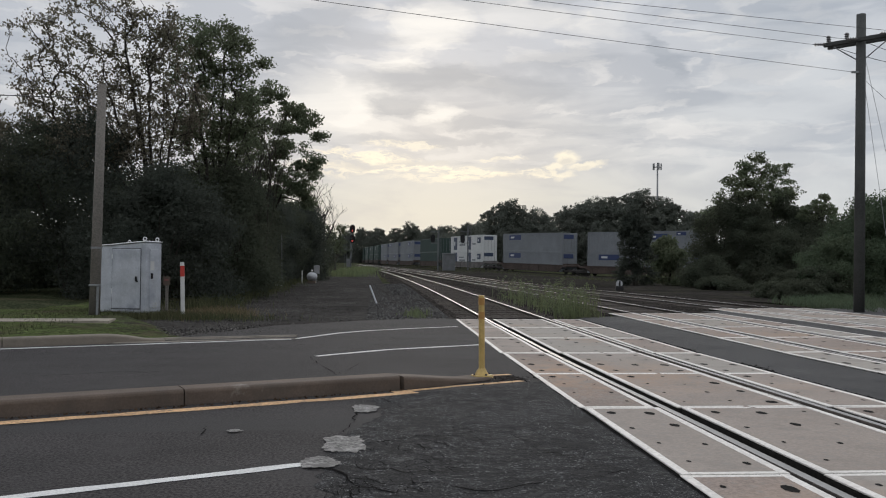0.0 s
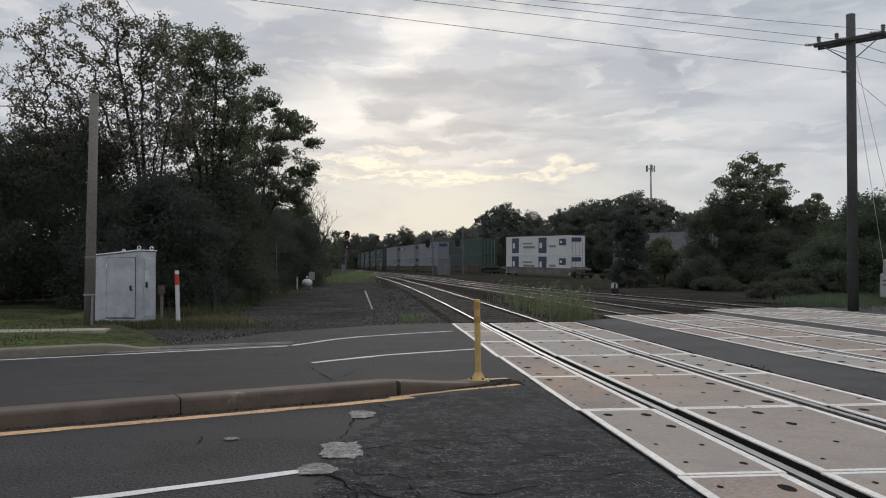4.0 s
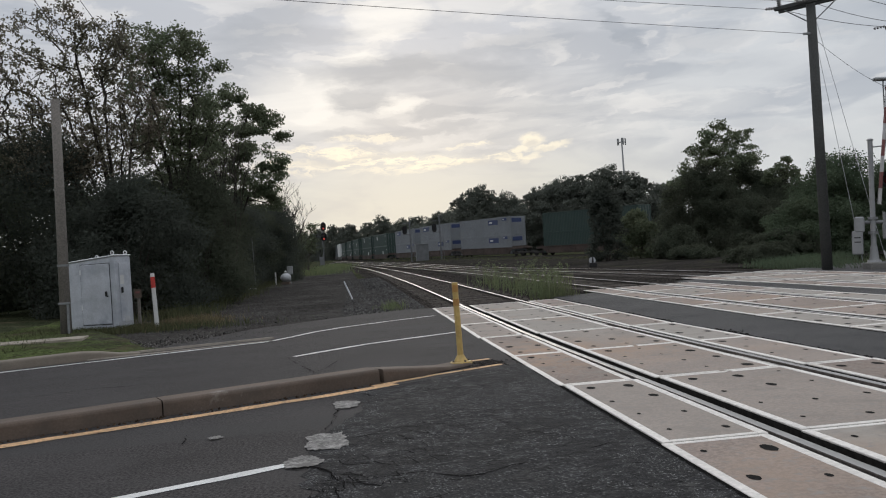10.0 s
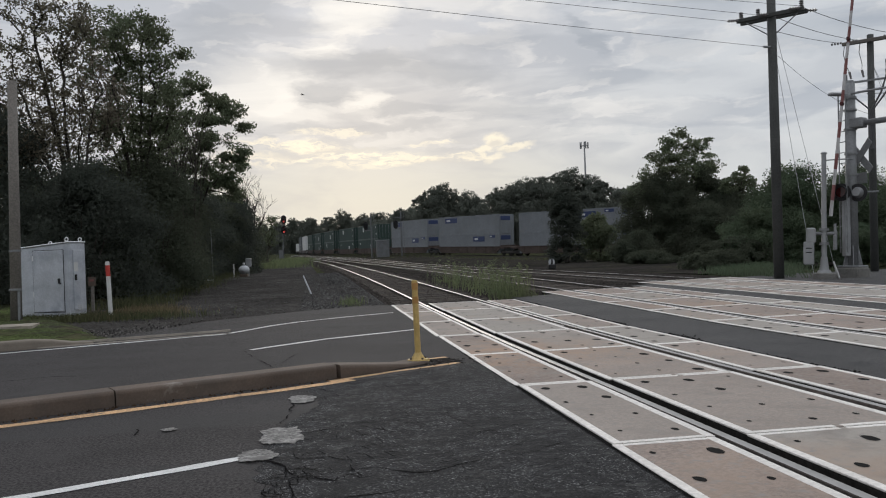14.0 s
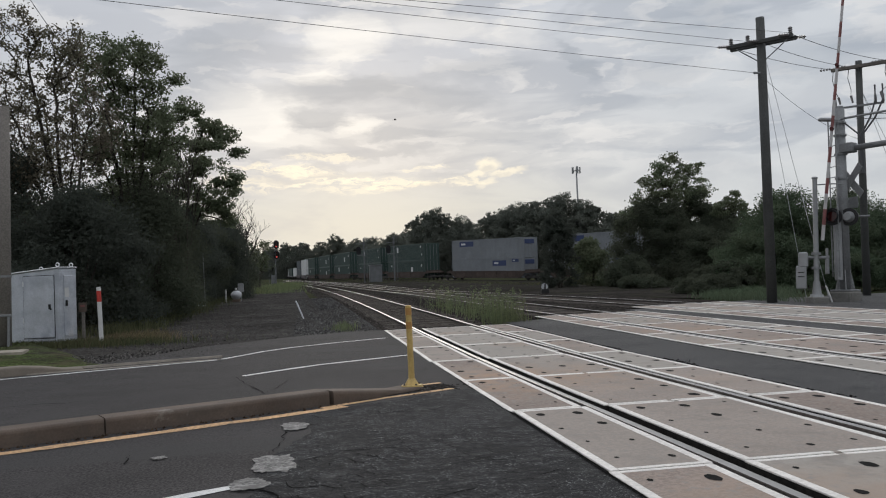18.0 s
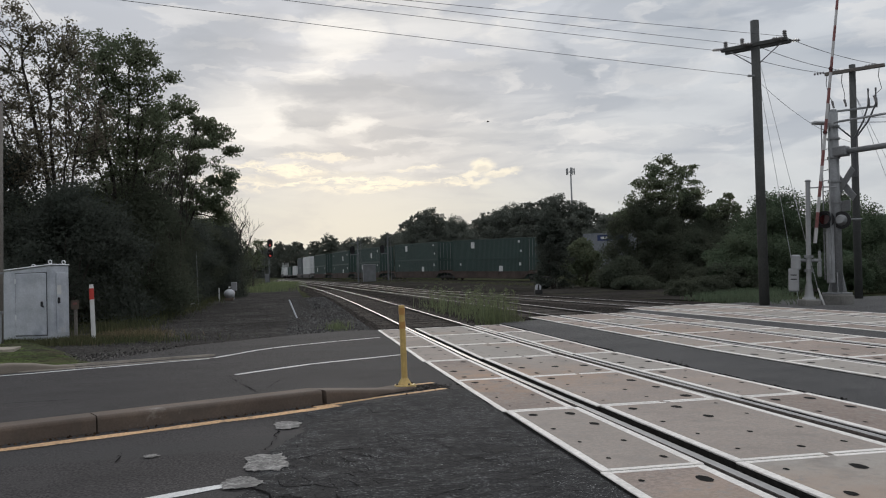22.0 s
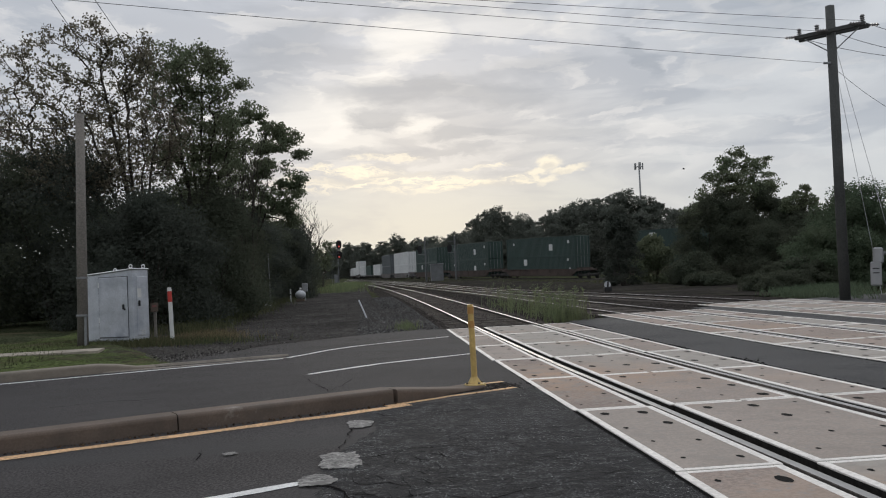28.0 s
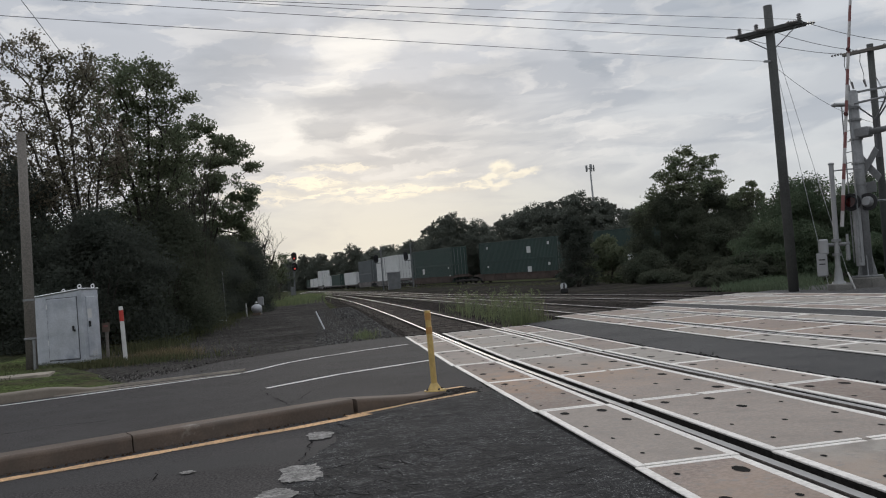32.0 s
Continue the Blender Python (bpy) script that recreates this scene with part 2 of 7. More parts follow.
    if veins:
        # meandering hair cracks: the thin lines where a noise crosses its middle
        vcol, scales, wd, lo, hi = veins
        for turn, shift in ((8.0, 11.0), (70.0, 23.0)):
            ab, mm, sb = N("ShaderNodeMath"), N("ShaderNodeMath"), N("ShaderNodeMath")
            mm.operation, sb.operation = "MULTIPLY", "SUBTRACT"
            L(stretched(turn, scales, 6.0, shift), sb.inputs[0])
            sb.inputs[1].default_value = 0.5
            ab.operation = "ABSOLUTE"
            L(sb.outputs[0], ab.inputs[0])
            L(ranged(ab.outputs[0], wd, wd * 0.3, 0, 1), mm.inputs[0])
            L(ranged(noise_tex(0.7, 3.0), lo, hi, 0, 1), mm.inputs[1])
            col = mixed(col, tuple(vcol), mm.outputs[0])
    if isinstance(col, tuple):
        b.inputs["Base Color"].default_value = (*col, 1)
    else:
        L(col, b.inputs["Base Color"])
    if bump:
        n = N("ShaderNodeBump")
        n.inputs["Strength"].default_value, n.inputs["Distance"].default_value = min(1.0, bump * 4), 0.02
        L(noise_tex(bump_scale, 4.0), n.inputs["Height"])
        L(n.outputs[0], b.inputs["Normal"])
    return mt


def leaf_material(name, base, vary=0.35):
    mt = bpy.data.materials.new(name)
    mt.use_nodes = True
    nt = mt.node_tree
    N, L = nt.nodes.new, nt.links.new
    b = nt.nodes["Principled BSDF"]
    out = nt.nodes["Material Output"]
    g, mr, h = N("ShaderNodeNewGeometry"), N("ShaderNodeMapRange"), N("ShaderNodeHueSaturation")
    L(g.outputs["Random Per Island"], mr.inputs[0])
    mr.inputs[3].default_value, mr.inputs[4].default_value = 1 - vary, 1 + vary
    n = N("ShaderNodeTexNoise")
    n.inputs["Scale"].default_value = 0.5
    L(g.outputs["Position"], n.inputs["Vector"])
    mr2 = N("ShaderNodeMapRange")
    L(n.outputs[0], mr2.inputs[0])
    mr2.inputs[1].default_value, mr2.inputs[2].default_value = 0.3, 0.7
    mr2.inputs[3].default_value, mr2.inputs[4].default_value = 0.47, 0.52
    L(mr2.outputs[0], h.inputs["Hue"])
    L(mr.outputs[0], h.inputs["Value"])
    h.inputs["Color"].default_value = (*base, 1)
    L(h.outputs[0], b.inputs["Base Color"])
    b.inputs["Roughness"].default_value = 0.85
    b.inputs["Specular IOR Level"].default_value = 0.06
    tr, mx = N("ShaderNodeBsdfTranslucent"), N("ShaderNodeMixShader")
    L(h.outputs[0], tr.inputs[0])
    mx.inputs[0].default_value = 0.48
    L(b.outputs[0], mx.inputs[1])
    L(tr.outputs[0], mx.inputs[2])
    L(mx.outputs[0], out.inputs[0])
    return mt


def glow(name, col, strength):
    mt = material(name, (0.02, 0.02, 0.02), 0.3)
    b = mt.node_tree.nodes["Principled BSDF"]
    b.inputs["Emission Color"].default_value, b.inputs["Emission Strength"].default_value = (*col, 1), strength
    return mt


M = {
    "asphalt": material("worn_asphalt", (0.035, 0.0315, 0.0315), 0.88, coarse=(0.7, 0.25), fine=(50, 0.75), stain=[((0.050, 0.047, 0.047), 14, 0.58, 0.72), ((0.080, 0.073, 0.072), 7, 0.60, 0.80), ((0.048, 0.044, 0.044), 0.8, 0.52, 0.70)], streak=((0.040, 0.038, 0.038), 25.0, (0.10, 1.1), 0.50, 0.66), bump=0.04, bump_scale=140, spec=0.25, veins=((0.030, 0.029, 0.029), (0.5, 1.1), 0.010, 0.58, 0.68)),
    "asphalt_new": material("coarse_dark_asphalt", (0.0225, 0.0228, 0.025), 0.85, coarse=(1.6, 0.4), fine=(60, 0.8), stain=[((0.30, 0.30, 0.30), 80, 0.57, 0.63), ((0.006, 0.006, 0.007), 38, 0.52, 0.60), ((0.068, 0.066, 0.064), 2.8, 0.54, 0.74), ((0.014, 0.014, 0.015), 1.9, 0.50, 0.64)], bump=0.14, bump_scale=120, spec=0.25, veins=((0.007, 0.007, 0.008), (2.4, 4.2), 0.026, 0.30, 0.48)),
    "asphalt_track": material("asphalt_between_tracks", (0.056, 0.054, 0.054), 0.8, coarse=(0.6, 0.25), fine=(60, 0.35), stain=[((0.03, 0.03, 0.032), 1.3, 0.56, 0.70), ((0.12, 0.12, 0.12), 18, 0.62, 0.76)], bump=0.15, bump_scale=60, spec=0.3),
    "concrete": material("panel_concrete", (0.335, 0.270, 0.232), 0.88, coarse=(0.8, 0.16), fine=(40, 0.14), stain=[((0.355, 0.265, 0.205), 0.30, 0.52, 0.68), ((0.25, 0.222, 0.198), 2.2, 0.52, 0.72), ((0.285, 0.258, 0.235), 12, 0.54, 0.68)], piece=0.22, spot=((0.40, 0.275, 0.195), (-0.2, 4.9, 0.0), 0.3, 2.0), tint=(0.285, 0.268, 0.242), bump=0.08, bump_scale=90, spec=0.25),
    "gutter": material("worn_gutter_concrete", (0.27, 0.24, 0.205), 0.9, coarse=(2, 0.2), fine=(40, 0.15), stain=((0.12, 0.105, 0.09), 3, 0.56, 0.72), spec=0.2),
    "footing": material("old_grey_concrete", (0.16, 0.155, 0.145), 0.9, coarse=(2, 0.2), fine=(30, 0.15), spec=0.2),
    "kerb": material("kerb_concrete", (0.113, 0.085, 0.067), 0.8, coarse=(1.2, 0.22), fine=(50, 0.08), stain=[((0.08, 0.066, 0.055), 2.5, 0.5, 0.75), ((0.26, 0.235, 0.21), 1.1, 0.66, 0.74)], bump=0.03, bump_scale=90, spec=0.35),
    "kerb_pale": material("cleaner_kerb_concrete", (0.20, 0.172, 0.142), 0.85, coarse=(1.2, 0.2), fine=(50, 0.08), stain=((0.14, 0.125, 0.105), 2.0, 0.52, 0.72), spec=0.3),
    "slab": material("tan_path_concrete", (0.31, 0.275, 0.23), 0.9, coarse=(1.5, 0.2), fine=(40, 0.12), stain=((0.17, 0.155, 0.125), 2.0, 0.54, 0.72), spec=0.2),
    "litter": material("fallen_leaf_bits", (0.055, 0.036, 0.022), 0.9, island=0.7, spec=0.1),
    "galv": material("galvanised_edge_steel", (0.72, 0.68, 0.635), 0.6, 0.0, coarse=(1.5, 0.10), fine=(30, 0.10), stain=((0.55, 0.45, 0.36), 2.0, 0.58, 0.78)),
    "rail_top": material("polished_rail_head", (0.40, 0.385, 0.37), 0.42, 1.0, coarse=(3, 0.12)),
    "rail_side": material("rusty_rail_web", (0.085, 0.072, 0.064), 0.8, 0.2, coarse=(2, 0.3), fine=(40, 0.3)),
    # the rubber filler, and the painted dark of the bolt holes
    "rubber_and_hole": material("dark_rubber_and_hole", (0.012, 0.0115, 0.011), 0.95, fine=(30, 0.3), spec=0.1),
    "rail_sheen": material("painted_rail_sheen", (0.38, 0.355, 0.33), 0.8, coarse=(2, 0.3), fine=(30, 0.3), spec=0.3),
    "panel_side": material("near_black_panel_side", (0.022, 0.020, 0.018), 0.9, coarse=(3, 0.3), fine=(30, 0.3), spec=0.15),
    "pit": material("matt_near_black", (0.012, 0.011, 0.010), 1.0, fine=(30, 0.3), spec=0.0),
    "tie": material("creosoted_tie", (0.045, 0.036, 0.03), 0.9, coarse=(3, 0.3), fine=(30, 0.35), piece=0.3),
    "ballast_dark": material("oily_dark_ballast", (0.038, 0.034, 0.031), 0.95, coarse=(0.4, 0.3), fine=(16, 0.7), stain=((0.075, 0.068, 0.062), 18, 0.60, 0.74), bump=0.25, bump_scale=18, spec=0.0),
    "ballast": material("grey_ballast", (0.045, 0.041, 0.037), 0.95, coarse=(0.4, 0.30), fine=(16, 0.8), stain=[((0.045, 0.041, 0.037), 0.9, 0.48, 0.66), ((0.2, 0.19, 0.18), 18, 0.62, 0.74)], bump=0.25, bump_scale=18, spec=0.0),
    "stone": material("ballast_stone", (0.074, 0.072, 0.070), 0.95, coarse=(2, 0.2), fine=(15, 0.3), island=0.65, spec=0.0),
    "stone_mixed": material("mixed_dark_gravel", (0.085, 0.08, 0.076), 0.95, coarse=(2, 0.2), fine=(15, 0.3), island=0.75, spec=0.0),
    "stone_dark": material("oily_ballast_stone", (0.055, 0.049, 0.044), 0.95, coarse=(2, 0.2), fine=(15, 0.3), island=0.6, spec=0.0),
    "dirt": material("packed_gravel_dirt", (0.061, 0.0575, 0.054), 0.95, coarse=(0.35, 0.4), fine=(22, 0.6), stain=[((0.088, 0.082, 0.076), 1.1, 0.54, 0.74), ((0.040, 0.036, 0.032), 4, 0.50, 0.66), ((0.16, 0.15, 0.14), 24, 0.64, 0.74)], bump=0.25, bump_scale=20, spec=0.0),
    "grass": material("rough_grass", (0.042, 0.048, 0.028), 0.95, coarse=(0.35, 0.35), fine=(14, 0.5), stain=((0.085, 0.07, 0.045), 0.7, 0.5, 0.7), bump=0.3, bump_scale=30, spec=0.0),
    "verge": material("patchy_verge_turf", (0.075, 0.094, 0.038), 0.95, coarse=(0.5, 0.35), fine=(22, 0.6), stain=[((0.085, 0.07, 0.05), 0.9, 0.50, 0.68), ((0.035, 0.034, 0.026), 5, 0.52, 0.66)], spot=((0.055, 0.050, 0.046), (-6.3, 13.6, 0.1), 1.5, 3.6), bump=0.3, bump_scale=30, spec=0.0),
    "blade": leaf_material("grass_blade", (0.084, 0.092, 0.050), 0.4),
    "straw": leaf_material("dry_straw", (0.15, 0.125, 0.075), 0.4),
    "weed": leaf_material("tall_weed", (0.155, 0.188, 0.100), 0.30),
    "cinder": material("dark_cinder_ground", (0.036, 0.033, 0.030), 0.95, coarse=(0.3, 0.35), fine=(4, 0.3), stain=((0.055, 0.055, 0.036), 0.5, 0.52, 0.70), spec=0.0),
    "white": material("road_paint_white", (0.64, 0.635, 0.62), 0.7, coarse=(2, 0.12), fine=(60, 0.12), stain=((0.22, 0.21, 0.205), 14, 0.64, 0.76), spec=0.2),
    "yellow": material("road_paint_yellow", (0.58, 0.36, 0.19), 0.75, coarse=(2, 0.2), fine=(40, 0.3), stain=((0.12, 0.10, 0.08), 8, 0.55, 0.68)),
    "patch": material("light_patch_mortar", (0.25, 0.24, 0.228), 0.9, coarse=(3, 0.3), fine=(40, 0.45), stain=[((0.12, 0.115, 0.11), 20, 0.53, 0.64), ((0.16, 0.152, 0.145), 5, 0.52, 0.66)], bump=0.15, bump_scale=60, spec=0.2),
    "crack": material("crack_and_panel_shadow", (0.016, 0.015, 0.015), 1.0, fine=(20, 0.2), spec=0.0),
    "post_yellow": material("sun_faded_yellow_plastic", (0.46, 0.325, 0.115), 0.5, coarse=(4, 0.15), fine=(40, 0.1), stain=((0.25, 0.17, 0.07), 10, 0.6, 0.75), local=True),
    "post_band": material("reflective_band_amber", (0.37, 0.20, 0.06), 0.35, local=True),
    "white_pl": material("white_plastic", (0.54, 0.54, 0.53), 0.5, coarse=(3, 0.1), local=True),
    "red_pl": material("red_plastic", (0.45, 0.04, 0.03), 0.5, coarse=(5, 0.2), local=True),
    "cab": material("weathered_aluminium", (0.47, 0.49, 0.53), 0.5, 0.3, coarse=(2.2, 0.16), fine=(30, 0.08), stain=((0.34, 0.36, 0.41), 1.8, 0.5, 0.7), local=True),
    "cab_roof": material("pale_aluminium_trim", (0.66, 0.67, 0.68), 0.4, 0.3, coarse=(3, 0.1), local=True),
    "black": material("black_paint", (0.012, 0.012, 0.013), 0.5, local=True),
    "pole": material("weathered_pole_wood", (0.150, 0.136, 0.122), 0.9, coarse=(0.8, 0.2), fine=(30, 0.18), bump=0.1, bump_scale=30),
    "pole_dark": material("dark_treated_pole_wood", (0.060, 0.062, 0.060), 0.9, coarse=(0.8, 0.2), fine=(30, 0.15), bump=0.1, bump_scale=30),
    "steel": material("galvanised_mast_steel", (0.21, 0.215, 0.22), 0.55, 0.3, coarse=(1.5, 0.15), fine=(20, 0.1)),
    "alu": material("signal_aluminium", (0.27, 0.275, 0.28), 0.5, 0.3, coarse=(2, 0.12)),
    "mast": material("dull_signal_mast", (0.13, 0.135, 0.14), 0.6, 0.2, coarse=(2, 0.15)),
    "guy": material("pale_guy_strand", (0.42, 0.43, 0.45), 0.6, fine=(20, 0.1)),
    "wire": material("dark_cable", (0.10, 0.10, 0.105), 0.7),
    "insul": material("grey_porcelain", (0.16, 0.15, 0.15), 0.3),
    "bark": material("grey_brown_bark", (0.050, 0.043, 0.036), 0.95, coarse=(1.2, 0.3), fine=(12, 0.4)),
    "leaf": leaf_material("summer_leaf", (0.140, 0.164, 0.104), 0.22),
    "leaf_dark": leaf_material("dark_leaf", (0.083, 0.094, 0.068), 0.10),
    "leaf_mid": leaf_material("trackside_leaf", (0.098, 0.128, 0.082), 0.12),
    # paler and greyer than the near leaves: distance haze put into the colour
    "leaf_hazed": leaf_material("hazed_distant_leaf", (0.142, 0.154, 0.132), 0.12),
    "leaf_brown": leaf_material("dry_brownish_leaf", (0.165, 0.152, 0.112)),
    "needle": leaf_material("cedar_needle", (0.076, 0.086, 0.072), 0.12),
}


# ---- mesh helpers ----
class Geo:
    """Collects pieces of one mesh: vertices, faces and a material slot for each face."""

    def __init__(self):
        self.v, self.f, self.s, self.n = [], [], [], 0

    def add(self, verts, faces, slot=0):
        self.v.extend([tuple(map(float, p)) for p in verts])
        self.f.extend([tuple(i + self.n for i in f) for f in faces])
        self.s.extend([slot] * len(faces))
        self.n += len(verts)
        return self

    def box(self, c, size, slot=0, m=None, taper=1.0, bev=0.0):
        hx, hy, hz = (v / 2 for v in size)
        if bev:
            b = min(bev, hx * 0.9, hy * 0.9, hz * 0.9)
            ring = [(-hx + b, -hy), (hx - b, -hy), (hx, -hy + b), (hx, hy - b), (hx - b, hy), (-hx + b, hy), (-hx, hy - b), (-hx, -hy + b)]
            inn = [(max(-hx + b, min(hx - b, x)), max(-hy + b, min(hy - b, y))) for x, y in ring]
            lev = [(-hz, inn), (-hz + b, ring), (hz - b, ring), (hz, inn)]
            vs = [Vector((x, y, z)) for z, r in lev for x, y in r]
            fs = [tuple(range(7, -1, -1)), tuple(range(24, 32))]
            for k in range(3):
                fs += [(k * 8 + i, k * 8 + (i + 1) % 8, k * 8 + 8 + (i + 1) % 8, k * 8 + 8 + i) for i in range(8)]
        else:
            t = taper
            vs = [Vector(p) for p in ((-hx, -hy, -hz), (hx, -hy, -hz), (hx, hy, -hz), (-hx, hy, -hz), (-hx * t, -hy * t, hz), (hx * t, -hy * t, hz), (hx * t, hy * t, hz), (-hx * t, hy * t, hz))]
            fs = [(3, 2, 1, 0), (4, 5, 6, 7), (0, 1, 5, 4), (1, 2, 6, 5), (2, 3, 7, 6), (3, 0, 4, 7)]
        c = Vector(c)
        vs = [(m @ p if m else p) + c for p in vs]
        return self.add(vs, fs, slot)

    def cyl(self, a, b, r0, r1=None, n=10, slot=0, caps=True):
        a, b = Vector(a), Vector(b)
        r1 = r0 if r1 is None else r1
        d = (b - a).normalized()
        u = d.orthogonal().normalized()
        w = d.cross(u)
        vs, fs = [], []
        for p, r in ((a, r0), (b, r1)):
            vs += [p + (u * math.cos(k * 2 * math.pi / n) + w * math.sin(k * 2 * math.pi / n)) * r for k in range(n)]
        fs = [(k, (k + 1) % n, n + (k + 1) % n, n + k) for k in range(n)]
        if caps:
            fs += [tuple(range(n - 1, -1, -1)), tuple(range(n, 2 * n))]
        return self.add(vs, fs, slot)

    def tube(self, pts, r, n=6, slot=0, r_end=None):
        pts = [Vector(p) for p in pts]
        vs, fs = [], []
        for i, p in enumerate(pts):
            d = (pts[min(i + 1, len(pts) - 1)] - pts[max(i - 1, 0)]).normalized()
            u = d.cross(Vector((0, 0, 1)))
            u = u.normalized() if u.length > 1e-4 else Vector((1, 0, 0))
            w = d.cross(u)
            rr = r if r_end is None else r + (r_end - r) * i / (len(pts) - 1)
            vs += [p + (u * math.cos(k * 2 * math.pi / n) + w * math.sin(k * 2 * math.pi / n)) * rr for k in range(n)]
        for i in range(len(pts) - 1):
            fs += [(i * n + k, i * n + (k + 1) % n, (i + 1) * n + (k + 1) % n, (i + 1) * n + k) for k in range(n)]
        fs += [tuple(range(n - 1, -1, -1)), tuple((len(pts) - 1) * n + k for k in range(n))]
        return self.add(vs, fs, slot)

    def ball(self, c, r, slot=0, n=10, squash=(1, 1, 1)):
        c, vs, fs = Vector(c), [], []
        rows = n // 2
        for i in range(rows + 1):
            a = math.pi * i / rows
            vs += [c + Vector((math.sin(a) * math.cos(k * 2 * math.pi / n) * squash[0], math.sin(a) * math.sin(k * 2 * math.pi / n) * squash[1], math.cos(a) * squash[2])) * r for k in range(n)]
        for i in range(rows):
            fs += [(i * n + k, (i + 1) * n + k, (i + 1) * n + (k + 1) % n, i * n + (k + 1) % n) for k in range(n)]
        return self.add(vs, fs, slot)

    def mesh(self, name, mats, smooth=False):
        me = bpy.data.meshes.new(name)
        me.from_pydata(self.v, [], self.f)
        for mt in mats if isinstance(mats, (list, tuple)) else [mats]:
            me.materials.append(mt)
        if any(self.s):
            me.polygons.foreach_set("material_index", self.s)
        if smooth:
            me.polygons.foreach_set("use_smooth", [True] * len(me.polygons))
        me.update()
        return me


def array_mesh(name, verts, faces, mt, smooth=False):
    """A mesh from number arrays; all faces have the same count of corners."""
    me = bpy.data.meshes.new(name)
    verts, faces = np.asarray(verts, np.float32), np.asarray(faces, np.int32)
    k = faces.shape[1]
    me.vertices.add(len(verts))
    me.vertices.foreach_set("co", verts.ravel())
    me.loops.add(faces.size)
    me.loops.foreach_set("vertex_index", faces.ravel())
    me.polygons.add(len(faces))
    me.polygons.foreach_set("loop_start", np.arange(0, faces.size, k, dtype=np.int32))
    me.polygons.foreach_set("loop_total", np.full(len(faces), k, np.int32))
    me.materials.append(mt)
    if smooth:
        me.polygons.foreach_set("use_smooth", np.ones(len(faces), bool))
    me.update(calc_edges=True)
    return me


def part(name, geo, mats, parent, label="", smooth=False, at=None):
    ob = new(name, geo if isinstance(geo, bpy.types.Mesh) else geo.mesh(name, mats, smooth))
    ob.parent = parent
    if at is not None:
        ob.matrix_basis = at if isinstance(at, Matrix) else Matrix.Translation(at)
    return tagged(ob, label)


def thing(name, label, category, m=None, group="", kind=""):
    ob = new(name)
    ob.empty_display_size = 0.2
    if m is not None:
        ob.matrix_basis = m
    return tagged(ob, label, category, group, kind)


# ---- the lie of the land ----
GZ_Y = ((-400, 0.0), (7, 0.0), (15, 0.077), (37, 0.29), (63, 0.55), (140, 1.45), (205, 2.35), (300, 3.6), (470, 5.2), (900, 7.0), (3000, 9.0))


def gz(x, y):
    """Height of the ground: level at the crossing, rising along the line, and a little to the far tracks."""
    z = float(np.interp(y, [p[0] for p in GZ_Y], [p[1] for p in GZ_Y]))
    z *= 1 - 0.35 * min(max((x - 2.5) / 5, 0.0), 1.0) * min(max((120 - y) / 60, 0.0), 1.0)
    z += 0.010 * min(max(x - 2.3, 0.0), 9.0)
    f = min(max((x - 14) / 14, 0), 1) * min(max((y - 40) / 40, 0), 1)
    return z - 0.45 * f


TRACKS = (0.7525, 5.10, 8.98)             # centre lines at the crossing
ENDS = (14.856, 17.33, 19.81)             # far ends of the concrete panels
BEND = (0.00058, 0.0011, 0.0032)         # how each line bends to the left beyond the crossing


def track_x(i, y):
    d = max(y - 13.0, 0.0)
    c, e = (110, 60, 28)[i], max(d - (110, 60, 28)[i], 0.0)
    skew = 0.0067 * min(max(y - 1.5, 0.0), 13.4) if i == 0 else 0.0
    return TRACKS[i] - skew - BEND[i] * min(d, c) ** 2 / 2 - BEND[i] * c * e * (1.0, 0.8, 0.55)[i] - 0.0003 * e ** 2 / 2


ROAD = radians(25.0)
RU, RV = (math.cos(ROAD), math.sin(ROAD)), (-math.sin(ROAD), math.cos(ROAD))


def road(u, v):
    """World x, y of a place u along the road and v across it, from the crossing's corner."""
    return RU[0] * u + RV[0] * v, RU[1] * u + RV[1] * v


def road_y(x, v):
    return (v - RV[0] * x) / RV[1]


def draped(name, quads, mt, lift, parent=None, step=1.0):
    """Strips laid on the ground: each given by near and far edges, x from x0 to x1."""
    g = Geo()
    up = lift if callable(lift) else (lambda p, q: lift)
    for x0, x1, near, far in quads:
        nx = max(1, int((x1 - x0) / step))
        xs = [x0 + (x1 - x0) * i / nx for i in range(nx + 1)]
        ny = max(1, int(max(abs(near(x) - far(x)) for x in xs) / step))
        vs = []
        for x in xs:
            a, b = near(x), far(x)
            vs += [(x, a + (b - a) * k / ny, gz(x, a + (b - a) * k / ny) + up(x, a + (b - a) * k / ny)) for k in range(ny + 1)]
        g.add(vs, [(i * (ny + 1) + k, (i + 1) * (ny + 1) + k, (i + 1) * (ny + 1) + k + 1, i * (ny + 1) + k + 1) for i in range(nx) for k in range(ny)])
    return g.mesh(name, mt)


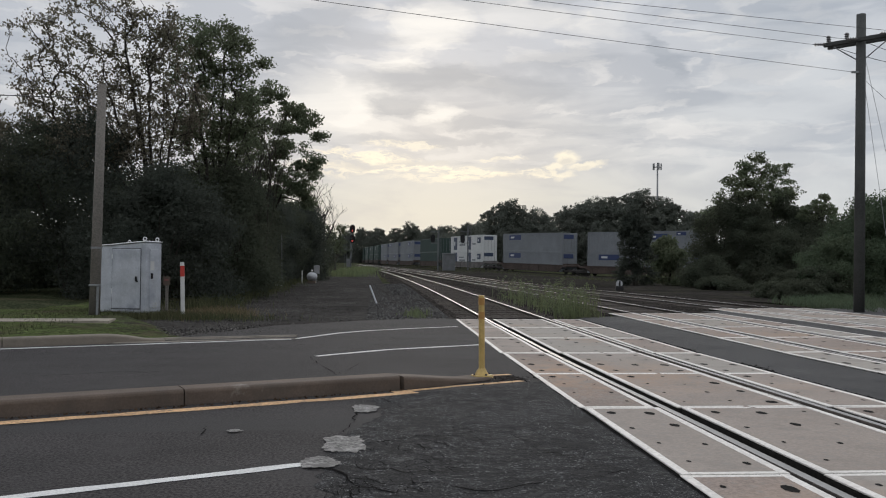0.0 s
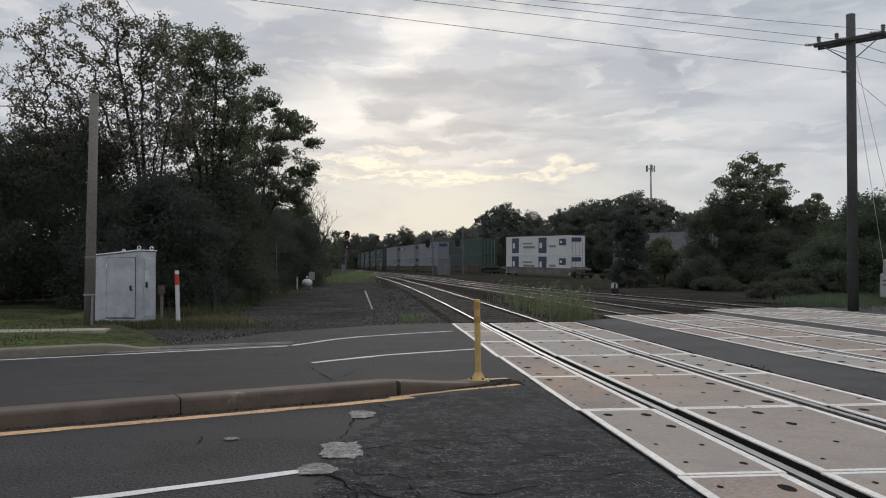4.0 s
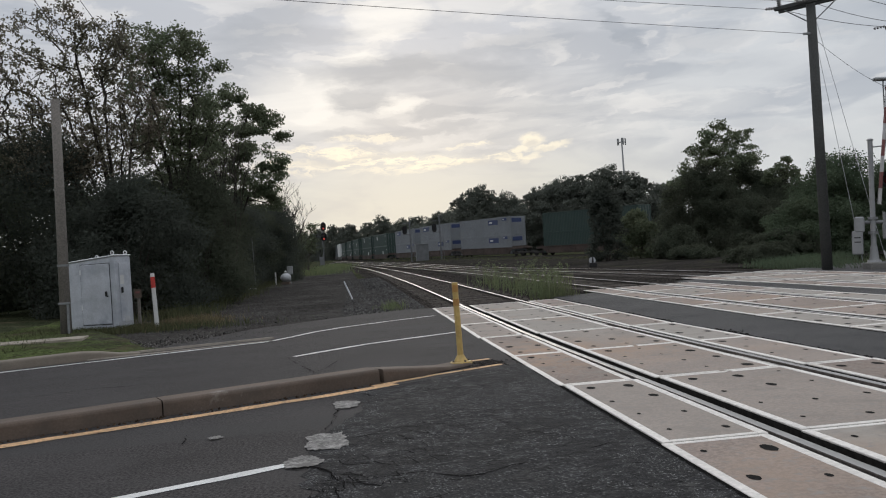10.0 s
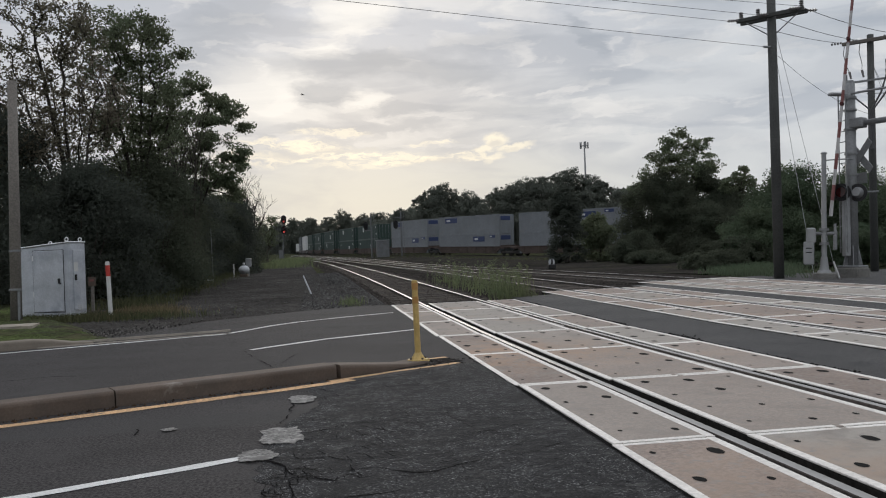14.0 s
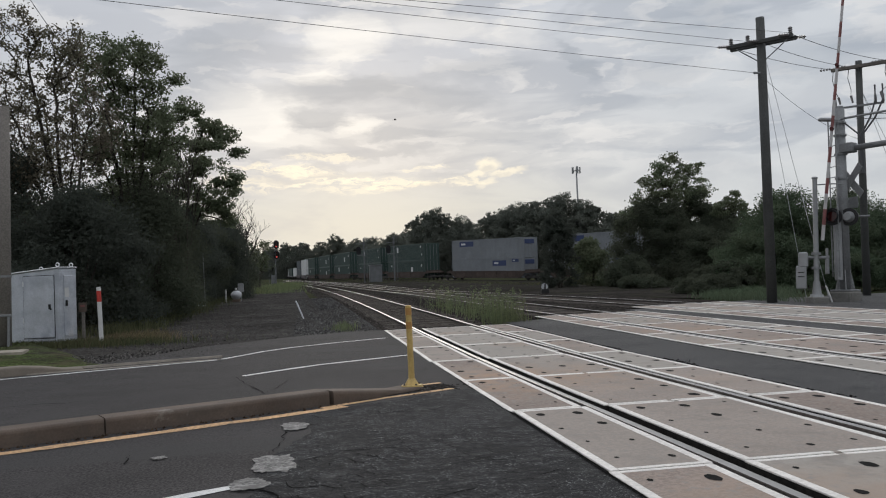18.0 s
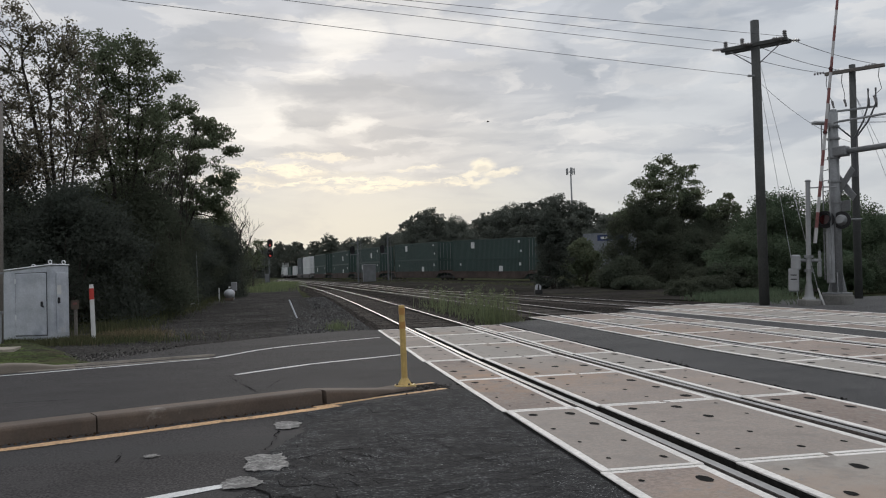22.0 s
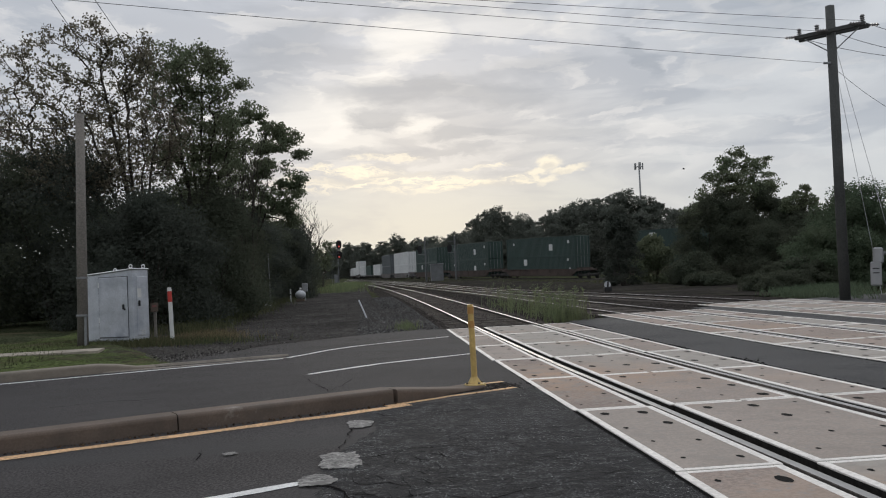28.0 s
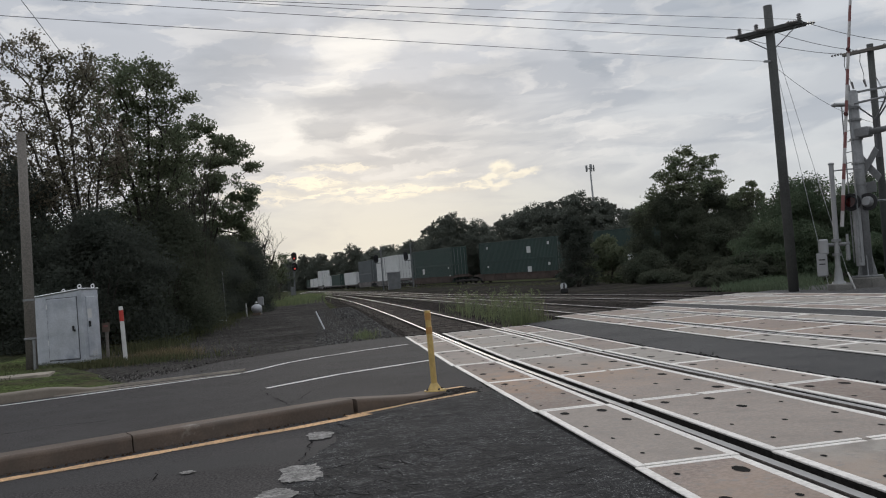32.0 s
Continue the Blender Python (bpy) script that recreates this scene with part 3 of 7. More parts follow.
# ---- ground ----
def build_ground():
    xs = np.unique(np.concatenate([np.linspace(-60, 80, 141), np.linspace(-300, 300, 61), np.linspace(-2500, 2500, 26)]))
    ys = np.unique(np.concatenate([np.linspace(-40, 120, 161), np.linspace(120, 600, 81), np.linspace(-800, 3000, 39)]))
    vs = []
    for y in ys:
        for x in xs:
            z = gz(x, y) - 0.09
            v_ = RV[0] * x + RV[1] * y
            if y > 22 or x < -12:
                z += 0.05 * noise.noise(Vector((x * 0.25, y * 0.25, 0)))
            if v_ < 17 and -75 < x < 72:
                z -= 0.09
            if x < -8.5 and v_ > 20:
                z += 0.30 * min((-8.5 - x) / 5, 1)
            vs.append((x, y, z))
    n = len(xs)
    fs = [(j * n + i, j * n + i + 1, (j + 1) * n + i + 1, (j + 1) * n + i) for j in range(len(ys) - 1) for i in range(n - 1)]
    ob = new("ground", array_mesh("ground", vs, fs, M["grass"], True))
    tagged(ob, "rough grassy ground beside the railway", "ground", kind="structure")
    left = draped("asphalt", [(-70, -6.9, lambda x: road_y(x, -14), lambda x: road_y(x, 11.5)), (-6.9, -0.775, lambda x: road_y(x, -14), lambda x: min(road_y(x, float(np.interp(x, (-6.9, -5.6, -4.4), (11.6, 12.3, 14.3))) + 0.25 * math.sin(x * 2.1)), 15.1))], M["asphalt"], 0.0)
    r = tagged(new("road", left), "worn grey asphalt road with cracks and patches", "road", kind="structure")
    gaps = [(2.315, 3.54, -9, 15.8), (6.625, 7.43, -5, 18.4), (10.515, 70, 0, 19.5)]
    for a, b, s, e in gaps:
        mid = draped("asphalt", [(a, b, lambda x: road_y(x, -14) if x > 20 else -14, lambda x, e=e, a=a: min(e + 0.25 * (x - a if x < 12 else 3), road_y(x, 14.2)))], M["asphalt_track"], 0.0, step=0.6 if b < 12 else 2.0)
        tagged(new("road_between_tracks", mid), "dark asphalt strip between the tracks" if b < 12 else "dark asphalt road beyond the tracks", "road", kind="structure")
    return r


road_ob = build_ground()


# ---- rails ----
RAIL = [(-0.019, 0.0), (0.015, 0.0), (0.033, -0.003), (0.036, -0.010), (0.036, -0.035), (0.010, -0.05), (0.010, -0.13), (0.07, -0.15), (0.07, -0.17), (-0.07, -0.17), (-0.07, -0.15), (-0.010, -0.13), (-0.010, -0.05), (-0.036, -0.035), (-0.036, -0.010), (-0.033, -0.003)]


def build_track(i):
    track = thing("railway_track", "railway track with shiny rail heads on dark timber ties", "railway track", group="railway tracks", kind="structure")
    ys = [-30 + 2.0 * k for k in range(36)] + [44 + 6 * k for k in range(70)]
    for side in (-0.7525, 0.7525):
        g, n = Geo(), len(RAIL)
        vs = []
        for y in ys:
            x = track_x(i, y) + side
            vs += [(x + a, y, gz(x, y) + 0.012 + b) for a, b in RAIL]
        for k in range(len(ys) - 1):
            g.f += [(k * n + (j + 1) % n, k * n + j, (k + 1) * n + j, (k + 1) * n + (j + 1) % n) for j in range(n)]
            g.s += [0 if j in (0, 1, 15) else 1 for j in range(n)]
        g.v, g.n = vs, len(vs)
        part("rail", g, [M["rail_top"], M["rail_side"]], track)
    return track


tracks = [build_track(i) for i in range(3)]


def build_ballast():
    for i, (a, b) in enumerate(((-1.9, 1.75), (-1.9, 1.65), (-1.7, 2.3))):
        g, vs, fs = Geo(), [], []
        ys = [ENDS[i] - 0.4 + 1.5 * k for k in range(60)] + [ENDS[i] + 90 + 8 * k for k in range(45)]
        prof = [(a - 1.3, -0.22), (a, -0.045), (-0.8, -0.075), (0.8, -0.075), (b, -0.045), (b + 1.0, -0.2)]
        for y in ys:
            x = track_x(i, y)
            vs += [(x + p, y, gz(x + p, y) + q + 0.004 * i - (0.0 if y > ENDS[i] else 0.12)) for p, q in prof]
        m = len(prof)
        for k in range(len(ys) - 1):
            fs += [(k * m + j, k * m + j + 1, (k + 1) * m + j + 1, (k + 1) * m + j) for j in range(m - 1)]
        tagged(new("ballast_bed", array_mesh("ballast_bed", vs, fs, M["ballast_dark"], True)), "grey crushed stone ballast under the rails", "ballast", kind="structure")


build_ballast()


# ---- crossing panels ----
def panel_meshes(w, name, seed):
    L_, h = 2.448, 0.16
    # concrete top slab over a body with near-black sides
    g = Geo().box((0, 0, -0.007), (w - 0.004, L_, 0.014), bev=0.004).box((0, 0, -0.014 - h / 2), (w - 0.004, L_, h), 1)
    body = g.mesh("concrete_panel", [M["concrete"], M["panel_side"]])
    e = 0.062
    g = Geo()
    for sx in (-1, 1):
        g.box((sx * (w / 2 - e / 2), 0, -0.0045), (e, L_ + 0.002, 0.014), bev=0.003)
    long_edges = g.mesh("edge_angle", M["galv"])
    g = Geo()
    for sy in (-1, 1):
        gap = 0.05 if w > 1 else 0.0
        full_w = w - 2 * e - 0.002
        for x0, x1 in ((-full_w / 2, 0.08 - gap), (0.08, full_w / 2)) if gap else ((-full_w / 2, full_w / 2),):
            g.box(((x0 + x1) / 2, sy * (L_ / 2 - 0.024), -0.0050), (x1 - x0, 0.048, 0.014), bev=0.003)
    ends = g.mesh("end_angle", M["galv"])
    rnd = random.Random(seed)
    holes = []
    ny = 4
    cols = (-w / 2 + 0.17, w / 2 - 0.17) if w < 1 else (-w / 2 + 0.2, 0.02, w / 2 - 0.2)
    for c in cols:
        for k in range(ny):
            y = -L_ / 2 + 0.30 + (L_ - 0.60) * k / (ny - 1)
            r = rnd.choice((0.022, 0.027, 0.031, 0.056, 0.068))
            holes.append((c + rnd.uniform(-0.03, 0.03), y + rnd.uniform(-0.06, 0.06), r * rnd.uniform(0.8, 1.15)))
    # flat near-black discs painted for the shade inside open bolt holes
    g = Geo()
    for x, y, r in holes:
        n = 9
        ring = [(x + r * 0.72 * rnd.uniform(0.8, 1.1) * math.cos(k * 2 * math.pi / n), y + r * 1.2 * rnd.uniform(0.8, 1.1) * math.sin(k * 2 * math.pi / n)) for k in range(n)]
        g.add([(a, b, 0.0025) for a, b in ring] + [(x, y, 0.0012)], [(k, (k + 1) % n, n) for k in range(n)])
    hole_discs = g.mesh("bolt_recess", M["rubber_and_hole"])
    return body, long_edges, ends, hole_discs


PANEL_L = 2.476


def build_crossings():
    sets = {k: [panel_meshes(w, k, s) for s in range(3)] for k, w in (("field", 0.69), ("gauge", 1.215))}
    for i in range(3):
        cr = thing("level_crossing", "concrete panel crossing deck set between the rails", "level crossing", group="crossing decks", kind="structure")
        n = 10 if i < 2 else 9
        for k in range(n):
            y = ENDS[i] - PANEL_L * (k + 0.5)
            for kind, off in (("field", -1.1715), ("gauge", 0.0), ("field", 1.188)):
                x = track_x(i, y) + off + 0.011 * math.sin(k * 2.7 + i * 1.3 + off * 5)
                body, le, en, pl = sets[kind][(k * 2 + i) % 3]
                slope_y = math.atan((gz(x, y + 1) - gz(x, y - 1)) / 2)
                slope_x = math.atan((gz(x + 0.5, y) - gz(x - 0.5, y)))
                p = part("concrete_panel", body, None, cr, at=Matrix.LocRotScale((x, y, gz(x, y) + 0.010), Euler((slope_y, -slope_x, 0)), None))
                part("edge_angle", le, None, p)
                part("end_angle", en, None, p)
                part("bolt_recess", pl, None, p)
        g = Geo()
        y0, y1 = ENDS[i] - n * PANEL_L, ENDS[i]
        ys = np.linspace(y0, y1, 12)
        # a near-black sheet below the gaps between the panels
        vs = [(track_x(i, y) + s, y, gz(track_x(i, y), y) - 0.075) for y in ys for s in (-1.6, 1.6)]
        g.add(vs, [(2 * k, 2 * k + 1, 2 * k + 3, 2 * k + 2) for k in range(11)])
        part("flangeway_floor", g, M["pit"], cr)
        g = Geo()
        for s, wd in ((-0.816, 0.035), (0.816, 0.035)):
            for k in range(11):
                ya, yb = ys[k], ys[k + 1]
                g.box((track_x(i, (ya + yb) / 2) + s, (ya + yb) / 2, gz(track_x(i, ya), (ya + yb) / 2) - 0.03), (wd, yb - ya, 0.05))
        part("rubber_filler", g, M["rubber_and_hole"], cr)
        # added pale strip: the sheen of the right rail's polished side as colour
        g = Geo()
        for k in range(11):
            ya, yb = ys[k], ys[k + 1]
            g.box((track_x(i, (ya + yb) / 2) + 0.664, (ya + yb) / 2, gz(track_x(i, ya), (ya + yb) / 2) - 0.036), (0.095, yb - ya, 0.04))
        part("flangeway_filler", g, M["rail_sheen"], cr, "pale strip painted for the sheen of the rail's polished side")


build_crossings()


# ---- vegetation ----
def leaves_mesh(name, centres, radii, per, size, mt, seed, squash=0.8):
    """Clumps of single leaves: small bent quads scattered round each centre."""
    rs = np.random.RandomState(seed)
    c = np.repeat(np.asarray(centres, float), per, 0)
    r = np.repeat(np.asarray(radii, float), per)[:, None]
    n = len(c)
    d = rs.normal(size=(n, 3))
    d /= np.linalg.norm(d, axis=1, keepdims=True)
    p = c + d * r * (rs.rand(n, 1) ** 0.45) * np.array([1, 1, squash])
    a = rs.normal(size=(n, 3))
    a /= np.linalg.norm(a, axis=1, keepdims=True)
    b = np.cross(a, rs.normal(size=(n, 3)))
    b /= np.linalg.norm(b, axis=1, keepdims=True)
    s = size * rs.uniform(0.6, 1.35, (n, 1))
    v = np.stack([p - a * s * 0.5, p + b * s * 0.30, p + a * s * 0.5, p - b * s * 0.30], 1).reshape(-1, 3)
    f = np.arange(n * 4).reshape(n, 4)
    return array_mesh(name, v, f, mt)


def limbs(rnd, height, trunk_r, stems, lean, depth, first, spread, curl=0.25):
    """A branching skeleton: a Geo of tapered tubes, and the places of the twigs."""
    g, tips = Geo(), []

    def grow(p, d, length, r, level):
        pts, q, dd = [p], p.copy(), d.copy()
        k = 4 if level < 2 else 3
        for i in range(k):
            dd = (dd + Vector((rnd.uniform(-1, 1), rnd.uniform(-1, 1), rnd.uniform(-0.25, 0.6))) * curl * 0.5).normalized()
            q = q + dd * length / k
            pts.append(q.copy())
        r1 = max(r * 0.55, 0.009)
        g.tube(pts, r, 7 if level == 0 else (5 if level == 1 else 3), r_end=r1)
        if level >= 1:
            tips.append((pts[-1].copy(), level))
            tips.append((pts[len(pts) // 2].copy(), level))
        if level >= depth:
            return
        kids = rnd.randint(3, 4) if level else rnd.randint(5, 7)
        for i in range(kids):
            f = first + (1 - first) * (i + rnd.random()) / kids if level == 0 else rnd.uniform(0.3, 1.0)
            j = min(int(f * k), k - 1)
            at = pts[j].lerp(pts[j + 1], f * k - j)
            ang = rnd.uniform(0, 2 * math.pi)
            out = Vector((math.cos(ang), math.sin(ang), 0))
            nd = (dd * rnd.uniform(0.55, 0.9) + out * spread * rnd.uniform(0.6, 1.2) + Vector((0, 0, 0.15))).normalized()
            grow(at, nd, length * rnd.uniform(0.45, 0.68) * (1.0 if level else (1.15 - 0.5 * f)), max(r * (1 - 0.45 * f) * 0.6, 0.011), level + 1)

    for s in range(stems):
        ang = rnd.uniform(0, 2 * math.pi)
        d = Vector((math.cos(ang) * lean, math.sin(ang) * lean, 1)).normalized()
        grow(Vector((0.25 * math.cos(ang) * (stems > 1), 0.25 * math.sin(ang) * (stems > 1), -0.25)), d, height * rnd.uniform(0.62, 0.78), trunk_r * rnd.uniform(0.8, 1.1), 0)
    return g, tips


def tree(label, at, height, trunk_r, seed, leaf, stems=1, lean=0.12, depth=3, first=0.35, spread=0.75, per=26, clump=0.55, size=0.20, keep=1.0):
    rnd = random.Random(seed)
    g, tips = limbs(rnd, height, trunk_r, stems, lean, depth, first, spread)
    top = max(p.z for p, _ in tips)
    k = height / top
    g.v = [(x * k, y * k, z * k) for x, y, z in g.v]
    t = thing("tree", label, "tree", Matrix.Translation(at))
    part("trunk", g, M["bark"], t, smooth=True)
    cs = [(p.x * k, p.y * k, p.z * k) for p, lv in tips if lv >= depth - 1 and rnd.random() < keep]
    rad = [clump * rnd.uniform(0.6, 1.3) for _ in cs]
    part("crown", leaves_mesh("crown", cs, rad, per, size, M[leaf], seed), None, t)
    return t


def bush(label, at, w, d, h, seed, leaf, clumps=90, per=60, clump=0.6, size=0.22, name="bush", category="bush", group="", rough=0.35, cone=0.0):
    """A mass of leaves down to the ground, uneven in outline, on a few thin stems."""
    rnd = random.Random(seed)
    t = thing(name, label, category, Matrix.Translation(at), group)
    for i in range(5):
        a = rnd.uniform(0, 6.28)
        g = Geo().tube([(0.1 * math.cos(a), 0.1 * math.sin(a), -0.2), (w * 0.12 * math.cos(a), d * 0.12 * math.sin(a), h * 0.35), (w * 0.22 * math.cos(a), d * 0.22 * math.sin(a), h * 0.7)], 0.05, 5, r_end=0.015)
        part("stem", g, M["bark"], t)
    cs, rad = [], []
    for i in range(clumps):
        a, z = rnd.uniform(0, 6.28), rnd.random() ** 0.8
        prof = (1 - z) ** (0.9 if cone else 0.0) if cone else math.sqrt(max(0.0, 1 - (max(z - 0.35, 0) / 0.65) ** 2))
        r = rnd.random() ** 0.4 * prof * (1 + rough * noise.noise(Vector((math.cos(a) * 1.5, math.sin(a) * 1.5, z * 3 + seed))))
        top = 1 + rough * 0.8 * noise.noise(Vector((math.cos(a) * r * 2.2, math.sin(a) * r * 2.2, seed * 1.7)))
        cs.append((0.5 * w * r * math.cos(a), 0.5 * d * r * math.sin(a), max(0.15, h * z * top)))
        rad.append(clump * rnd.uniform(0.6, 1.3) * (0.6 if cone and z > 0.7 else 1))
    part("crown", leaves_mesh("crown", cs, rad, per, size, M[leaf], seed), None, t)
    return t


def ground_at(x, y, dz=-0.05):
    return (x, y, gz(x, y) + dz)


def billows(rnd, w, h, base, blobs, cone, top_r):
    """Rounded masses that make up a crown: centres and radii, widest low down when cone is set."""
    out = []
    for i in range(blobs):
        f = (i + 0.5) / blobs
        z = base + (h - base) * f
        if cone:
            reach = 0.5 * w * ((1 - f) ** 0.75) * rnd.uniform(0.55, 1.0) + 0.1
        else:
            reach = 0.5 * w * math.sin(math.pi * min(0.18 + 0.78 * f, 0.97)) * rnd.uniform(0.25, 0.85)
        a = i * 2.4 + rnd.uniform(-0.5, 0.5)
        r = top_r * rnd.uniform(0.75, 1.25) * (1.0 - (0.55 if cone else 0.25) * f)
        out.append((reach * math.cos(a), reach * math.sin(a), max(z - r * 0.8, r * 0.6), r))
    return out


def mass_tree(label, at, h, w, seed, leaf, base=0.12, blobs=16, top_r=2.0, clumps=26, per=14, size=0.45, cone=False, trunk_r=0.25, name="tree", group="", category="tree"):
    """A full leafy tree: trunk, limbs into each billow, and leaves gathered on the billows."""
    rnd = random.Random(seed)
    t = thing(name, label, category, Matrix.Translation(at), group)
    bl = billows(rnd, w, h, base * h, blobs, cone, top_r)
    g = Geo().tube([(0, 0, -0.3), (rnd.uniform(-0.1, 0.1), rnd.uniform(-0.1, 0.1), h * 0.45), (rnd.uniform(-0.2, 0.2), rnd.uniform(-0.2, 0.2), h * 0.9)], trunk_r, 8, r_end=trunk_r * 0.15)
    for x, y, z, r in bl:
        g.tube([(0, 0, max(z * 0.6, 0.3)), (x * 0.5, y * 0.5, z * 0.85), (x, y, z)], trunk_r * 0.28, 4, r_end=0.02)
    part("trunk", g, M["bark"], t, smooth=True)
    cs, rad = [], []
    for x, y, z, r in bl:
        for k in range(clumps):
            d = Vector((rnd.gauss(0, 1), rnd.gauss(0, 1), rnd.gauss(0.25, 0.9))).normalized()
            q = r * rnd.uniform(0.55, 1.12)
            cs.append((x + d.x * q, y + d.y * q, max(0.1, z + d.z * q * 0.85)))
            rad.append(r * rnd.uniform(0.16, 0.36))
    part("crown", leaves_mesh("crown", cs, rad, per, size, M[leaf], seed), None, t)
    return t


def grown_tree(label, at, lobes, seed, leaf, fork=2.0, tip=0.0065, per=24, clump=0.26, size=0.11, squash=0.7, deep=0.9, rise=0.8, keep=1.0, inner=0.15, stems=(), swell=1.0, bulk=0.44):
    """A tree grown twig by twig towards the masses of its crown, each given by x, z, half width, half height and twigs.
    Every twig joins the nearest limb below it, and limbs thicken with what they carry."""
    rnd = random.Random(seed)
    t = thing("tree", label, "tree", Matrix.Translation(at))
    goals = []
    for cx, cz, rx, rz, n in lobes:
        rx, rz, cy = rx * swell, rz * swell, rnd.uniform(-0.6, 0.6) * rx * deep
        for i in range(n):
            d = Vector((rnd.gauss(0, 1), rnd.gauss(0, 1), rnd.gauss(0, 1))).normalized() * rnd.uniform(inner, 1.0) ** 0.5
            goals.append(Vector((cx + d.x * rx, cy + d.y * rx * deep, cz + d.z * rz)))
    nodes = [Vector((rnd.gauss(0, 0.02), rnd.gauss(0, 0.02), -0.3 + (fork + 0.3) * k / 6)) for k in range(7)]
    parent, along = [-1] + list(range(6)), [0.0] * 7
    crotch = nodes[-1].copy()
    for sx, sy, sz in stems:
        # further stems that rise from low on the trunk
        last, n, foot = 3, 14, nodes[3]
        for i in range(1, n + 1):
            u = i / n
            nodes.append(Vector((foot.x + (sx - foot.x) * u ** 1.3 + rnd.gauss(0, 0.035), foot.y + (sy - foot.y) * u ** 1.3 + rnd.gauss(0, 0.035), foot.z + (sz - foot.z) * u ** 0.9)))
            parent.append(last)
            along.append(along[last] * 0.0 + 0.35 * u * sz)
            last = len(nodes) - 1
    goals.sort(key=lambda g_: (g_ - crotch).length + rnd.uniform(0, 0.5))
    ends, pos = [], np.empty((len(goals) * 12 + len(nodes), 3))
    pos[:len(nodes)] = [tuple(p) for p in nodes]
    for g_ in goals:
        k = len(nodes)
        diff = np.array(g_) - pos[2:k]
        cost = np.linalg.norm(diff, axis=1) + rise * np.maximum(-diff[:, 2] + 0.15, 0) + 0.22 * np.array(along[2:])
        j = int(np.argmin(cost)) + 2
        q = nodes[j]
        way = (q - nodes[parent[j]]).normalized() if parent[j] >= 0 else Vector((0, 0, 1))
        ln = (g_ - q).length
        n = max(2, min(10, int(ln / 0.32)))
        mid = q + way * ln * 0.38 + Vector((rnd.gauss(0, 0.05), rnd.gauss(0, 0.05), 0.06)) * ln
        last = j
        for i in range(1, n + 1):
            u = i / n
            p = q * (1 - u) ** 2 + mid * 2 * u * (1 - u) + g_ * u * u
            nodes.append(p)
            parent.append(last)
            along.append(along[last] + ln / n)
            last = len(nodes) - 1
            pos[last] = p
        ends.append(last)
    load = [0.0] * len(nodes)
    for e in ends:
        load[e] += 1.0
    for k in range(len(nodes) - 1, 0, -1):
        load[parent[k]] += load[k]
    thick = [tip * max(w, 1.0) ** bulk for w in load]
    g = Geo()
    for k in range(1, len(nodes)):
        r0, r1 = thick[parent[k]], thick[k]
        g.cyl(nodes[parent[k]], nodes[k], min(r0, r1 * 1.25), r1, 7 if r1 > 0.05 else (5 if r1 > 0.02 else 3), caps=False)
    part("trunk", g, M["bark"], t, smooth=True)
    cs = [tuple(nodes[e]) for e in ends if rnd.random() < keep]
    cs += [tuple(nodes[parent[e]]) for e in ends if rnd.random() < keep * 0.4]
    part("crown", leaves_mesh("crown", cs, [clump * rnd.uniform(0.55, 1.4) for _ in cs], per, size, M[leaf], seed, squash), None, t)
    return t


